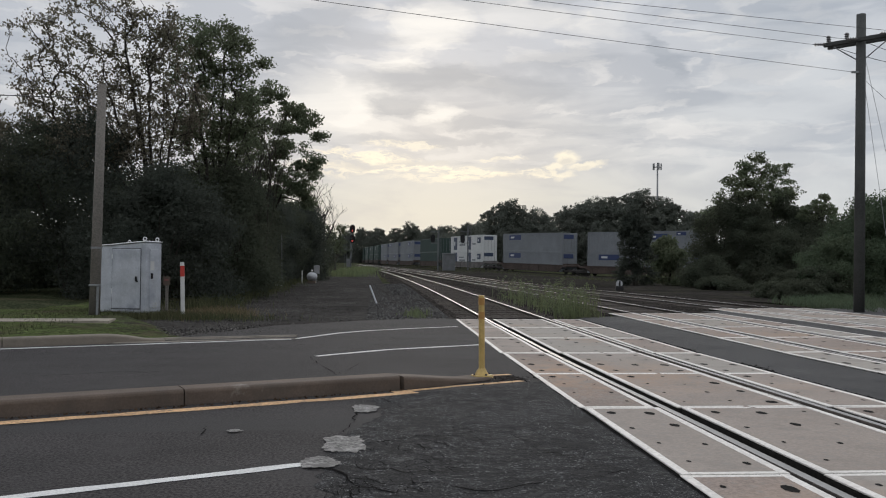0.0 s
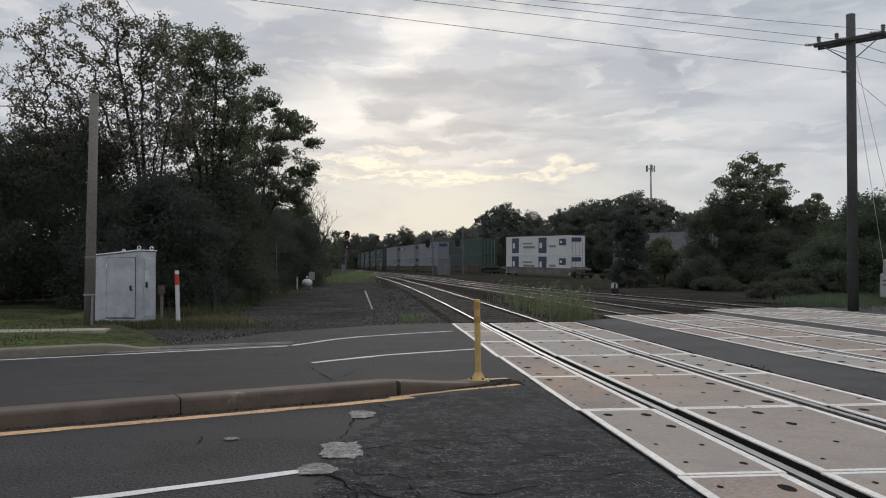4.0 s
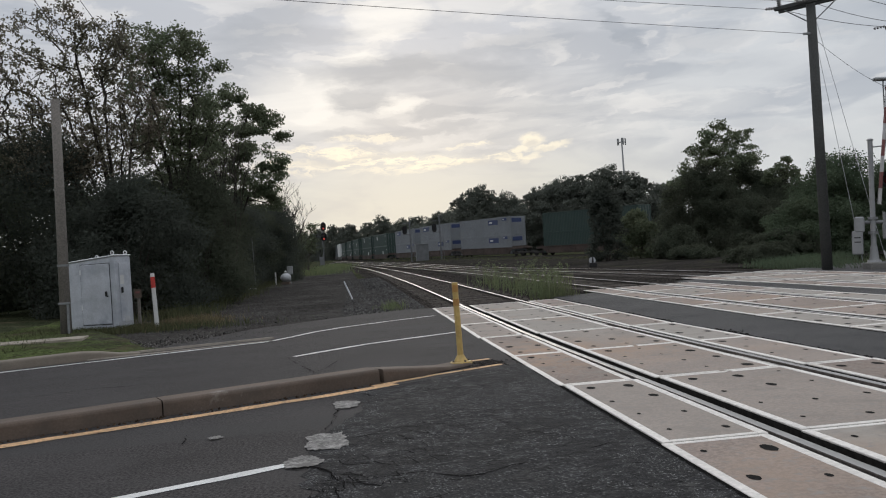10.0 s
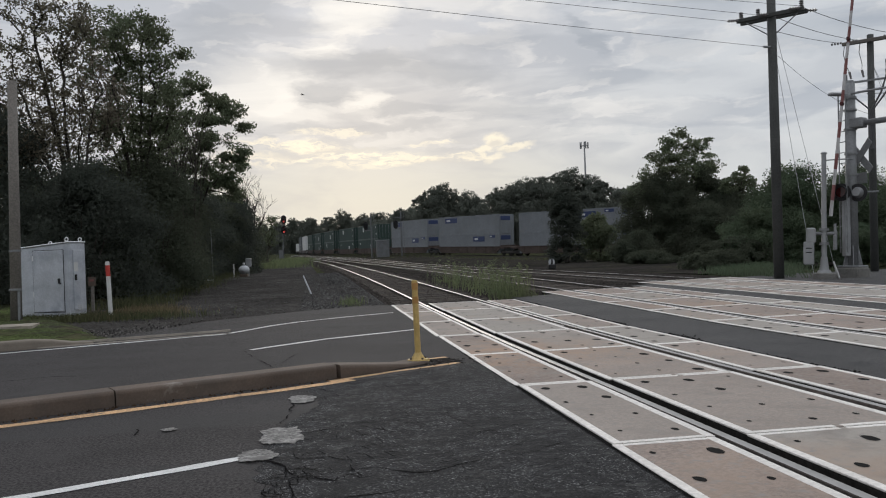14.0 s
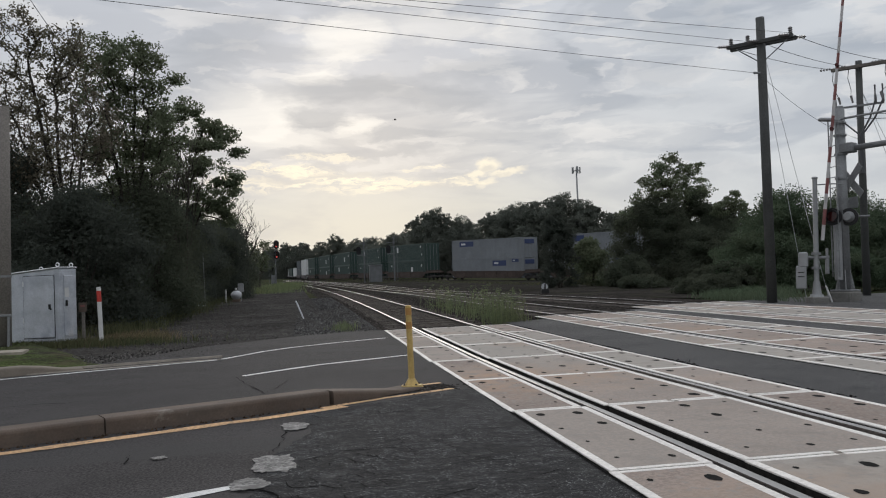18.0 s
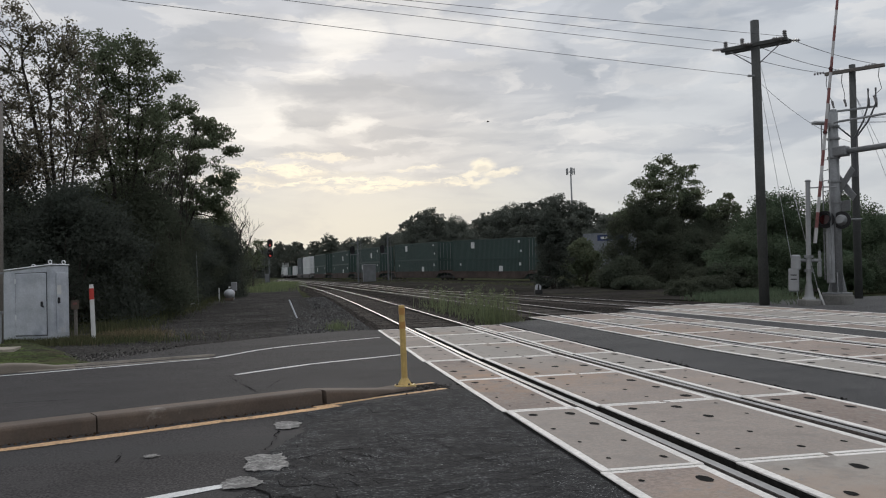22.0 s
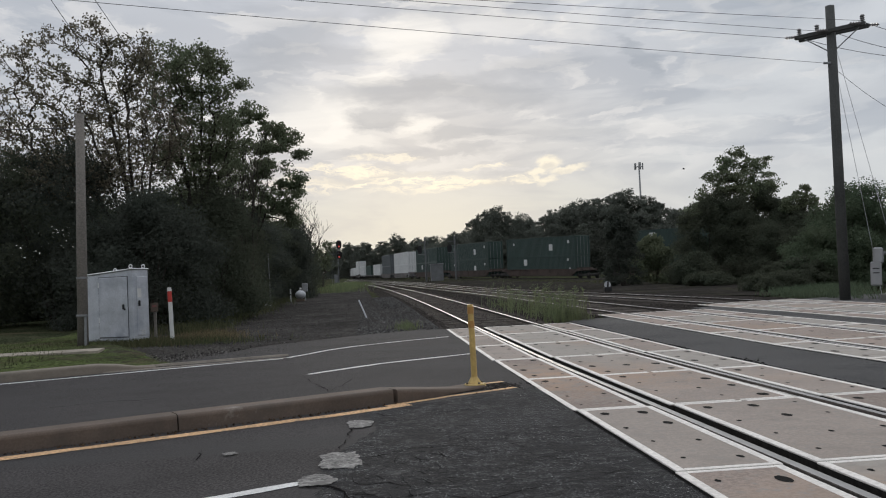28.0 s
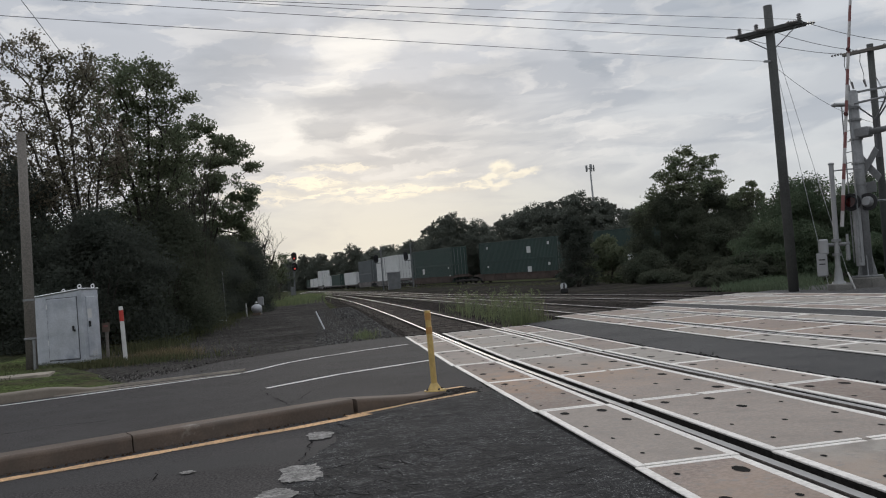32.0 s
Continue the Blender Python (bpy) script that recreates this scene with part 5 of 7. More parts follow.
def kerb_run(name, label, pts, width, height, seg, parent_kind="structure", taper_end=0, mat="kerb"):
    """A kerb of separate cast lengths along points."""
    t = thing(name, label, "kerb", kind=parent_kind)
    lens = [math.hypot(b[0] - a[0], b[1] - a[1]) for a, b in zip(pts, pts[1:])]
    total = sum(lens)

    def along(s):
        for (a, b), l in zip(zip(pts, pts[1:]), lens):
            if s <= l + 1e-6:
                return a[0] + (b[0] - a[0]) * s / l, a[1] + (b[1] - a[1]) * s / l
            s -= l
        return pts[-1]

    n = max(1, round(total / seg))
    for k in range(n):
        s0, s1 = total * k / n + 0.006, total * (k + 1) / n - 0.006
        g, vs, prev = Geo(), [], None
        m = 8
        for j in range(m + 1):
            s = s0 + (s1 - s0) * j / m
            x, y = along(s)
            xa, ya = along(max(s - 0.15, 0))
            xb, yb = along(min(s + 0.15, total))
            d = math.hypot(xb - xa, yb - ya)
            nx, ny = -(yb - ya) / d, (xb - xa) / d
            h = height
            if taper_end and total - s < taper_end:
                h = max(0.035, height * (total - s) / taper_end)
            for o, z in KERB:
                px, py = x + nx * width * o, y + ny * width * o
                vs.append((px, py, gz(px, py) + (z if z <= -0.2 else h + z)))
        c = len(KERB)
        fs = [(i * c + q, i * c + q + 1, i * c + q + c + 1, i * c + q + c) for i in range(m) for q in range(c - 1)]
        fs += [tuple(range(c - 1, -1, -1)), tuple(m * c + q for q in range(c))]
        g.add(vs, fs)
        part("kerb_stone", g, M[mat], t, smooth=False)
    return t


def build_road_details():
    w = 0.25
    kerb_run("median_kerb", "weathered concrete median kerb", [road(-33.63, 4.57), road(-0.615, 4.52)], 0.33, 0.145, 2.2)
    kerb_run("median_nose", "low worn concrete nose of the median", [road(-0.605, 4.52), road(0.0, 4.60), road(0.65, 4.78)], 0.36, 0.14, 2.2, taper_end=1.25)
    kerb_run("kerb", "weathered concrete kerb along the grass verge", [road(-60.1, 11.28), road(-2.5, 11.16), road(-1.75, 11.10)], 0.26, 0.145, 2.4, taper_end=0.78, mat="kerb_pale")
    m = thing("road_markings", "worn white and yellow painted road lines", "road marking", kind="structure")
    strip("edge_line", [road(-60, 10.85), road(-4.0, 10.78), road(-2.5, 10.68), road(0.3, 10.55)], 0.10, 0.004, M["white"], m, "white edge line")
    strip("edge_line", [(-4.12, 9.78), (-3.78, 10.34), (-3.45, 10.9), (-3.0, 11.4), (-2.0, 12.1), (-1.0, 12.6)], 0.09, 0.004, M["white"], m, "white edge line")
    strip("lane_line", [(-3.55, 7.05), (-2.5, 7.95), (-0.95, 8.72)], 0.10, 0.004, M["white"], m, "white lane line")
    strip("lane_line", [road(-16, 1.67), road(-2.60, 1.67)], 0.10, 0.004, M["white"], m, "white lane line")
    strip("median_line", [road(-34, 4.06), road(-0.9, 4.10), road(-0.55, 4.12)], 0.15, 0.004, M["yellow"], m, "yellow median line")
    strip("median_line", [(-2.48, 3.50), (-1.8, 3.95), (-1.0, 4.35)], 0.09, 0.004, M["yellow"], m, "yellow median line")
    strip("median_line", [(-2.2, 4.45), (-1.6, 4.75), (-1.05, 4.93)], 0.09, 0.004, M["yellow"], m, "yellow median line")
    strip("nose_soil", [(-2.3, 4.02), (-1.7, 4.36), (-1.0, 4.68)], 0.42, 0.0035, M["ballast_dark"], m, "dark soil on the end of the median")
    # the coarse resurfaced patch before the crossing
    g = Geo()
    edge = [(-2.72, 3.15), (-2.60, 2.3), (-2.78, 1.5), (-2.95, 0.6), (-2.9, -0.2), (-2.7, -1.0), (-2.95, -2.2), (-2.7, -4), (-2.6, -9)]
    far = [(-0.78, 4.30), (-0.78, 3.2), (-0.78, 2.2), (-0.78, 1.2), (-0.78, 0.2), (-0.78, -0.8), (-0.78, -2), (-0.78, -4), (-0.78, -9)]
    rnd, full = random.Random(3), ([], [])
    for i in range(len(edge) - 1):
        for k in range(8):
            f = k / 8
            full[0].append((edge[i][0] + (edge[i + 1][0] - edge[i][0]) * f + rnd.gauss(0, 0.035), edge[i][1] + (edge[i + 1][1] - edge[i][1]) * f))
            full[1].append((far[i][0], far[i][1] + (far[i + 1][1] - far[i][1]) * f))
    edge, far = full
    n = 6
    vs = [(a[0] + (b[0] - a[0]) * k / n, a[1] + (b[1] - a[1]) * k / n, 0.006 if 0 < k < n else 0.003) for a, b in zip(edge, far) for k in range(n + 1)]
    g.add(vs, [(i * (n + 1) + k, (i + 1) * (n + 1) + k, (i + 1) * (n + 1) + k + 1, i * (n + 1) + k + 1) for i in range(len(edge) - 1) for k in range(n)])
    tagged(new("asphalt_patch", g.mesh("asphalt_patch", M["asphalt_new"])), "coarse dark resurfaced asphalt before the crossing", "road", kind="structure")
    rnd = random.Random(8)
    for x, y, rx, ry in ((-2.75, 2.52, 0.12, 0.21), (-2.86, 1.02, 0.155, 0.29), (-2.99, 0.42, 0.13, 0.17), (-3.72, 1.50, 0.055, 0.06), (-2.76, -0.84, 0.11, 0.12)):
        g, k, q = Geo(), 48, rnd.uniform(0, 50)
        ring = []
        for a in range(k):
            c, s = math.cos(a * 2 * math.pi / k), math.sin(a * 2 * math.pi / k)
            r_ = 1 + 0.34 * noise.noise(Vector((c * 1.6, s * 1.6, q))) + 0.22 * noise.noise(Vector((c * 5, s * 5, q))) + rnd.uniform(-0.06, 0.06)
            ring.append((x + rx * r_ * c, y + ry * r_ * s))
        g.add([(a, b, 0.0095) for a, b in ring] + [(x, y, 0.011)], [(i, (i + 1) % k, k) for i in range(k)])
        tagged(new("mortar_patch", g.mesh("mortar_patch", M["patch"])), "pale rough mortar patch on the asphalt", "road patch", kind="structure")


build_road_details()


def verge():
    """The grass verge with a strip of footpath, and the dirt yard beyond the road."""
    def last(x):
        """How far from the road the turf reaches."""
        return float(np.interp(x, (-11.0, -8.4, -6.6, -5.6), (25.0, 17.5, 13.4, 12.1)))

    def swell(x, y):
        f = min(max((-6.6 - x) / 2.2, 0.0), 1.0)
        z = 0.004 + 0.09 * f + 0.02 * noise.noise(Vector((x, y, 0.3)))
        e = min(max((last(x) - (RV[0] * x + RV[1] * y)) / 1.1, 0.0), 1.0)
        return -0.07 + (z + 0.07) * e
    g = draped("grass_verge", [(-60, -5.6, lambda x: road_y(x, 11.25 if x > -6.9 else 11.36), lambda x: road_y(x, last(x)))], M["verge"], swell, step=0.5)
    tagged(new("grass_verge", g), "mown grass verge behind the kerb", "grass verge", kind="structure")
    t = thing("footpath", "narrow pale concrete footpath in the grass", "footpath", kind="structure")
    for k in range(14):
        x0, x1 = -8.2 - 1.5 * k, -8.2 - 1.5 * (k + 1) + 0.02
        g = Geo()
        pts = [(x, 12.4 + 0.06 * (x + 8.2) + o) for x, o in ((x1, 0.0), (x0, 0.0), (x0 - (0.1 if k == 0 else 0), 0.75), (x1, 0.75))]
        g.add([(x, y, gz(x, y) + z) for z in (0.0, 0.118) for x, y in pts], [(4, 5, 6, 7), (0, 1, 5, 4), (1, 2, 6, 5), (2, 3, 7, 6), (3, 0, 4, 7)])
        part("slab", g, M["slab"], t)
    apron = draped("ballast_apron", [(-14, 30, lambda x: float(np.interp(x, (-14, -2, 4, 9, 12, 22, 30), (250, 110, 62, 40, 24, 29, 36))), lambda x: float(np.interp(x, (-14, -4, 2, 10, 16, 22, 30), (330, 255, 204, 153, 128, 111, 97))))], M["cinder"], -0.06, step=2.5)
    tagged(new("ballast_apron", apron), "dark gravel ground between the tracks and the freight line", "gravel", kind="structure")
    yard = draped("dirt_yard", [(-9.6, -1.0, lambda x: min(road_y(x, float(np.interp(x, (-9.6, -7.0, -5.0, -3.0), (15.0, 11.9, 11.9, 13.9)))), 14.9), lambda x: 90 if x < -3.0 else 30)], M["dirt"], lambda x, y: -0.035 + 0.02 * noise.noise(Vector((x * 0.8, y * 0.8, 2.0))), step=1.2)
    tagged(new("dirt_yard", yard), "packed grey gravel yard beside the track", "gravel yard", kind="structure")
    g = Geo()
    xs = np.linspace(-7.0, -4.15, 14)
    vs = [(x, road_y(x, 11.12 - 0.14 * (x + 7.0) + o), gz(x, 9) + z) for x in xs for o, z in ((-0.10, 0.0), (-0.09, 0.016), (-0.04, 0.016), (-0.03, 0.004), (0.24, 0.006), (0.25, 0.045), (0.30, 0.045), (0.32, 0.0))]
    g.add(vs, [(8 * i + k, 8 * i + k + 8, 8 * i + k + 9, 8 * i + k + 1) for i in range(13) for k in range(7)])
    g.s = [1 if k == 3 else 0 for i in range(13) for k in range(7)]
    tagged(new("flush_kerb", g.mesh("flush_kerb", [M["gutter"], M["dirt"]])), "flush concrete gutter edge past the kerb's end", "kerb", kind="structure")


verge()


# ---- posts, cabinet and signs by the road ----
def delineator(at):
    t = thing("delineator_post", "faded yellow flexible delineator post on the median end", "traffic post", Matrix.Translation(at) @ Matrix.Rotation(radians(-0.6), 4, "Y"))
    g = Geo().cyl((0, 0, 0.03), (0, 0, 0.93), 0.036, 0.034, 14)
    part("post", g, M["post_yellow"], t, smooth=False)
    part("band", Geo().cyl((0, 0, 0.66), (0, 0, 0.74), 0.0375, 0.0375, 14), M["post_band"], t, "amber reflective band")
    part("band", Geo().cyl((0, 0, 0.82), (0, 0, 0.90), 0.0372, 0.0372, 14), M["post_band"], t, "amber reflective band")
    g = Geo().cyl((0, 0, -0.02), (0, 0, 0.012), 0.135, 0.125, 8).cyl((0, 0, 0.012), (0, 0, 0.085), 0.085, 0.042, 12)
    part("base", g, M["post_yellow"], t)
    for k in range(4):
        a = k * math.pi / 2 + 0.4
        part("bolt", Geo().cyl((0.1 * math.cos(a), 0.1 * math.sin(a), 0.01), (0.1 * math.cos(a), 0.1 * math.sin(a), 0.03), 0.012, n=6), M["rail_side"], t)


delineator((-1.44, 4.57, 0.035))


def marker(at):
    t = thing("marker_post", "white round marker post with a red band near its top", "marker post", Matrix.Translation(at) @ Matrix.Rotation(radians(-1.6), 4, "Y"))
    part("post", Geo().cyl((0, 0, -0.1), (0, 0, 0.98), 0.05, 0.05, 14), M["white_pl"], t)
    part("band", Geo().cyl((0, 0, 0.98), (0, 0, 1.24), 0.052, 0.052, 14), M["red_pl"], t, "red band")
    part("cap", Geo().cyl((0, 0, 1.24), (0, 0, 1.33), 0.053, 0.045, 14), M["white_pl"], t, "white cap")


marker(ground_at(-7.42, 15.38, 0.0))


def cabinet(m):
    """An equipment house with a sloping roof, its door towards the road."""
    t = thing("equipment_cabinet", "weathered grey aluminium railway equipment cabinet on the verge", "cabinet", m)
    w, d, hf, hb = 1.27, 0.64, 1.74, 1.64
    # the roof falls towards -x, along the front
    g = Geo()
    vs = [(0, 0, 0), (w, 0, 0), (w, d, 0), (0, d, 0), (0, 0, hb), (w, 0, hf), (w, d, hf), (0, d, hb)]
    g.add(vs, [(3, 2, 1, 0), (4, 5, 6, 7), (0, 1, 5, 4), (1, 2, 6, 5), (2, 3, 7, 6), (3, 0, 4, 7)])
    part("body", g, M["cab"], t)
    g = Geo()
    a = math.atan2(hf - hb, w)
    g.box((w / 2, d / 2, (hf + hb) / 2 + 0.03), (w + 0.05, d + 0.05, 0.03), m=Matrix.Rotation(-a, 3, "Y"), bev=0.01)
    part("roof", g, M["cab_roof"], t, "pale sloping roof sheet")
    g = Geo().box((0.74, -0.012, 0.86), (0.78, 0.035, 1.44), bev=0.01)
    for x_, z_, sx_, sz_ in ((0.345, 0.86, 0.012, 1.48), (1.135, 0.86, 0.012, 1.48), (0.74, 1.592, 0.80, 0.012), (0.74, 0.128, 0.80, 0.012)):
        part("door_seam", Geo().box((x_, -0.004, z_), (sx_, 0.012, sz_)), M["black"], t, "dark seam round the door")
    door = part("door", g, M["cab"], t, "flush aluminium door")
    part("handle", Geo().box((1.03, -0.045, 0.86), (0.05, 0.04, 0.12), bev=0.01).cyl((1.06, -0.03, 0.80), (1.06, -0.06, 0.80), 0.02), M["black"], door, "black door handle")
    part("hinge", Geo().cyl((0.355, -0.035, 0.5), (0.355, -0.035, 0.62), 0.014), M["cab_roof"], door)
    part("hinge", Geo().cyl((0.355, -0.035, 1.35), (0.355, -0.035, 1.47), 0.014), M["cab_roof"], door)
    g = Geo().box((w + 0.01, d * 0.58, 0.87), (0.03, 0.46, 1.42), bev=0.01)
    side = part("side_door", g, M["cab"], t, "narrow side door")
    part("notice", Geo().box((w + 0.03, d * 0.35, 1.18), (0.006, 0.16, 0.22)), M["white_pl"], side, "small white notice")
    part("handle", Geo().box((w + 0.045, d * 0.30, 0.93), (0.05, 0.04, 0.14), bev=0.01), M["black"], side, "black latch")
    g = Geo()
    for j in range(3):
        for i in range(3):
            part("vent_slot", Geo().box((w + 0.03, d * 0.45 + 0.06 * i, 0.16 + 0.05 * j), (0.01, 0.042, 0.024)), M["white_pl"], side)
    for x, y in ((w - 0.08, 0.06), (w - 0.08, d - 0.06), (0.4, d - 0.06)):
        zc = hf + 0.10 + (x - w) * 0.08
        ring = [(x + 0.042 * math.cos(k * math.pi / 8), y, zc + 0.042 * math.sin(k * math.pi / 8)) for k in range(17)]
        g = Geo().box((x, y, zc - 0.065), (0.07, 0.02, 0.06)).tube(ring, 0.013, 6)
        part("lifting_eye", g, M["cab_roof"], t, "pale lifting eye")
    part("base", Geo().box((w / 2, d / 2, -0.05), (w + 0.08, d + 0.08, 0.14), bev=0.01), M["kerb"], t, "concrete footing")


cabinet(Matrix.Translation(ground_at(-9.53, 15.81, 0.05)) @ Matrix.Rotation(radians(-18.3), 4, "Z"))


# ---- poles and wires ----
def catenary(a, b, sag, n=24):
    return [(a[0] + (b[0] - a[0]) * k / n, a[1] + (b[1] - a[1]) * k / n, a[2] + (b[2] - a[2]) * k / n - 4 * sag * (k / n) * (1 - k / n)) for k in range(n + 1)]


def utility_pole(at, h, r0, r1, mat, lean=(0, 0), label="weathered wooden utility pole", arm=None):
    t = thing("utility_pole", label, "utility pole", Matrix.Translation(at) @ Matrix.Rotation(radians(lean[0]), 4, "Y") @ Matrix.Rotation(radians(lean[1]), 4, "X"), group="utility poles")
    part("shaft", Geo().cyl((0, 0, -0.5), (0, 0, h), r0, r1, 14), M[mat], t, smooth=True)
    return t


left_pole = utility_pole(ground_at(-9.25, 14.62, 0.0), 5.45, 0.125, 0.095, "pole", (0.9, 0), "weathered grey wooden pole stub beside the cabinet")
part("steel_band", Geo().cyl((0, 0, 1.62), (0, 0, 1.67), 0.128, 0.128, 14), M["steel"], left_pole, "steel band")
part("meter_bracket", Geo().box((0.03, -0.13, 0.78), (0.26, 0.05, 0.05), bev=0.008), M["steel"], left_pole, "pale steel bracket")
part("conduit", Geo().cyl((0.1, -0.12, -0.1), (0.1, -0.12, 0.78), 0.03), M["steel"], left_pole, "pale conduit")

POLE = Vector((11.01, 17.75, gz(11.0, 17.75)))
main_pole = utility_pole(POLE, 8.6, 0.15, 0.125, "pole_dark", (0.8, 0), "tall dark wooden utility pole with a double crossarm")


def crossarm(pole, z, ang, length, off=0.0):
    r = Matrix.Rotation(radians(ang), 3, "Z")
    arm = part("crossarm", Geo().box(Vector((0, 0.17, 0)), (length, 0.10, 0.12), bev=0.01).box(Vector((0, -0.17, 0)), (length, 0.10, 0.12), bev=0.01), M["pole_dark"], pole, "double wooden crossarm", at=Matrix.Translation((0, 0, z)) @ r.to_4x4() @ Matrix.Translation((off, 0, 0)))
    for x in (-0.46, -0.2, 0.44):
        g = Geo().cyl((x * length, 0, 0.05), (x * length, 0, 0.14), 0.03, n=8)
        for k in range(3):
            g.cyl((x * length, 0, 0.14 + 0.06 * k), (x * length, 0, 0.18 + 0.06 * k), 0.07, 0.045, 10)
        part("insulator", g, M["insul"], arm, "grey pin insulator")
    for x in (-0.46, 0.0, 0.46):
        for s in (-1, 1):
            g = Geo().cyl((x * length, s * 0.2, 0.02), (x * length + s * 0.30, s * 0.36, 0.02), 0.018, n=6)
            for k in range(4):
                p = Vector((x * length + s * (0.06 + 0.06 * k), s * (0.232 + 0.032 * k), 0.02))
                g.cyl(p, p + Vector((s * 0.03, s * 0.016, 0)), 0.055, 0.04, 8)
            part("strain_insulator", g, M["insul"], arm, "dark strain insulator")
    for s in (-1, 1):
        part("brace", Geo().tube([(s * 0.75, 0, -0.05), (0, 0, -0.62)], 0.018, 5), M["steel"], arm)
    return arm


crossarm(main_pole, 7.83, -48, 1.95, 0.0)
part("cable_clamp", Geo().box((-0.2, -0.05, 6.9), (0.22, 0.06, 0.06), bev=0.01), M["steel"], main_pole)

POLE2 = Vector((15.17, 19.14, gz(15.2, 19.14)))
second_pole = utility_pole(POLE2, 7.65, 0.125, 0.10, "pole_dark", (1.5, 0), "brown wooden utility pole with cable terminations")


def pole_fittings():
    r = Matrix.Rotation(radians(-50), 4, "Z")
    arm = part("crossarm", Geo().box((0.1, -0.17, 0), (1.8, 0.11, 0.11), bev=0.01), M["pole"], second_pole, "wooden crossarm", at=Matrix.Translation((0, 0, 7.44)) @ r)
    for x in (-0.72, -0.25, 0.85):
        g = Geo()
        for k in range(4):
            g.cyl((x - 0.1 - 0.09 * k, -0.17, 0.06), (x - 0.15 - 0.09 * k, -0.17, 0.06), 0.045, 0.03, 8)
        part("insulator", g, M["insul"], arm, "grey strain insulator")
        part("jumper", Geo().tube([(x, -0.2, 0), (x - 0.03, -0.24, -0.35), (x + 0.06, -0.25, -0.75), (x * 0.8, -0.25, -0.95)], 0.012, 5), M["wire"], arm, "black jumper cable")
        part("cutout", Geo().cyl((x * 0.8, -0.25, -0.95), (x * 0.8 + 0.05, -0.25, -1.18), 0.04, 0.03, 8), M["insul"], arm, "grey fuse cutout")
    low = part("bracket", Geo().box((0, -0.17, 0), (1.5, 0.06, 0.06)), M["steel"], second_pole, "steel bracket", at=Matrix.Translation((0, 0, 6.15)) @ r)
    for k, x in enumerate((-0.7, 0.5, 0.72)):
        part("arrester", Geo().cyl((x, -0.17, 0.03), (x, -0.17, 0.28), 0.045, 0.04, 8), M["insul"], low, "grey surge arrester")
        part("riser_cable", Geo().tube([(x, -0.2, 0.6), (x * 1.02, -0.24, 0.1), (x * 0.7, -0.28, -0.45), (0.05 * k, -0.2, -0.95), (0.05 * k, -0.18, -2.2)], 0.03, 6), M["wire"], low, "thick black riser cable")


pole_fittings()


def wires():
    t = thing("overhead_wires", "dark overhead cables strung between the poles", "cables")
    def run(a, b, sag, r=0.0065, n=40):
        part("cable", Geo().tube(catenary(a, b, sag, n), r, 5), M["wire"], t)
    z = POLE.z
    run((POLE.x - 0.05, POLE.y, z + 6.91), (-62, -8.8, 7.80), 0.5)
    run((10.38, 18.45, z + 7.86), (-62, -6.9, 8.0), 0.5)
    run((10.75, 18.0, z + 7.95), (-62, -8.1, 7.4), 0.5)
    run((11.6, 17.1, z + 7.95), (-62, -4.2, 7.5), 0.5)
    for a, b in (((10.48, 18.4), (14.85, 19.75)), ((11.05, 17.75), (15.2, 19.4)), ((11.72, 17.05), (16.0, 18.6))):
        run((a[0], a[1], z + 7.88), (b[0], b[1], POLE2.z + 7.52), 0.10, 0.009, 14)
    run((POLE.x + 0.1, POLE.y, z + 6.8), (POLE2.x, POLE2.y, POLE2.z + 5.1), 0.25, 0.006, 14)
    run((POLE2.x, POLE2.y, POLE2.z + 5.9), (45, 14, 8.0), 0.6, 0.012, 20)
    run((POLE2.x, POLE2.y, POLE2.z + 5.75), (45, 14.3, 7.6), 0.6, 0.012, 20)
    guys = thing("guy_wires", "thin steel guy wires bracing the utility pole", "cables")
    for top, foot in ((7.75, (13.07, 18.0)), (7.05, (12.32, 18.0))):
        part("guy_wire", Geo().tube([(POLE.x + 0.14, POLE.y, z + top), (foot[0], foot[1], gz(*foot) - 0.1)], 0.007, 5), M["guy"], guys)
    for top, foot in ((7.0, (17.9, 19.2)), (6.9, (18.6, 19.0))):
        part("guy_wire", Geo().tube([(POLE2.x + 0.14, POLE2.y, z + top), (foot[0], foot[1], gz(*foot) - 0.1)], 0.007, 5), M["guy"], guys)
    ob = thing("service_wire", "thin dark service wire passing over the verge", "cables")
    part("cable", Geo().tube(catenary((-9.25, 14.6, 5.2), (-60, 22, 9.0), 0.5), 0.012, 5), M["wire"], ob)
    for x, z in ((-13.30, 11.70), (-11.82, 11.68)):
        part("cable", Geo().tube([(x - 6.5, 24.4, z + 10.0), (x, 24.4, z), (x + 1.3, 24.4, z - 2.1)], 0.012, 5), M["wire"], ob)


wires()


# ---- crossing gate and cantilever signal ----
M["gate_red"] = material("gate_red", (0.20, 0.075, 0.072), 0.5, coarse=(3, 0.15))
M["gate_white"] = material("gate_white", (0.46, 0.45, 0.45), 0.5, coarse=(3, 0.12))
M["lens_off"] = material("dark_red_lens", (0.06, 0.008, 0.008), 0.15)


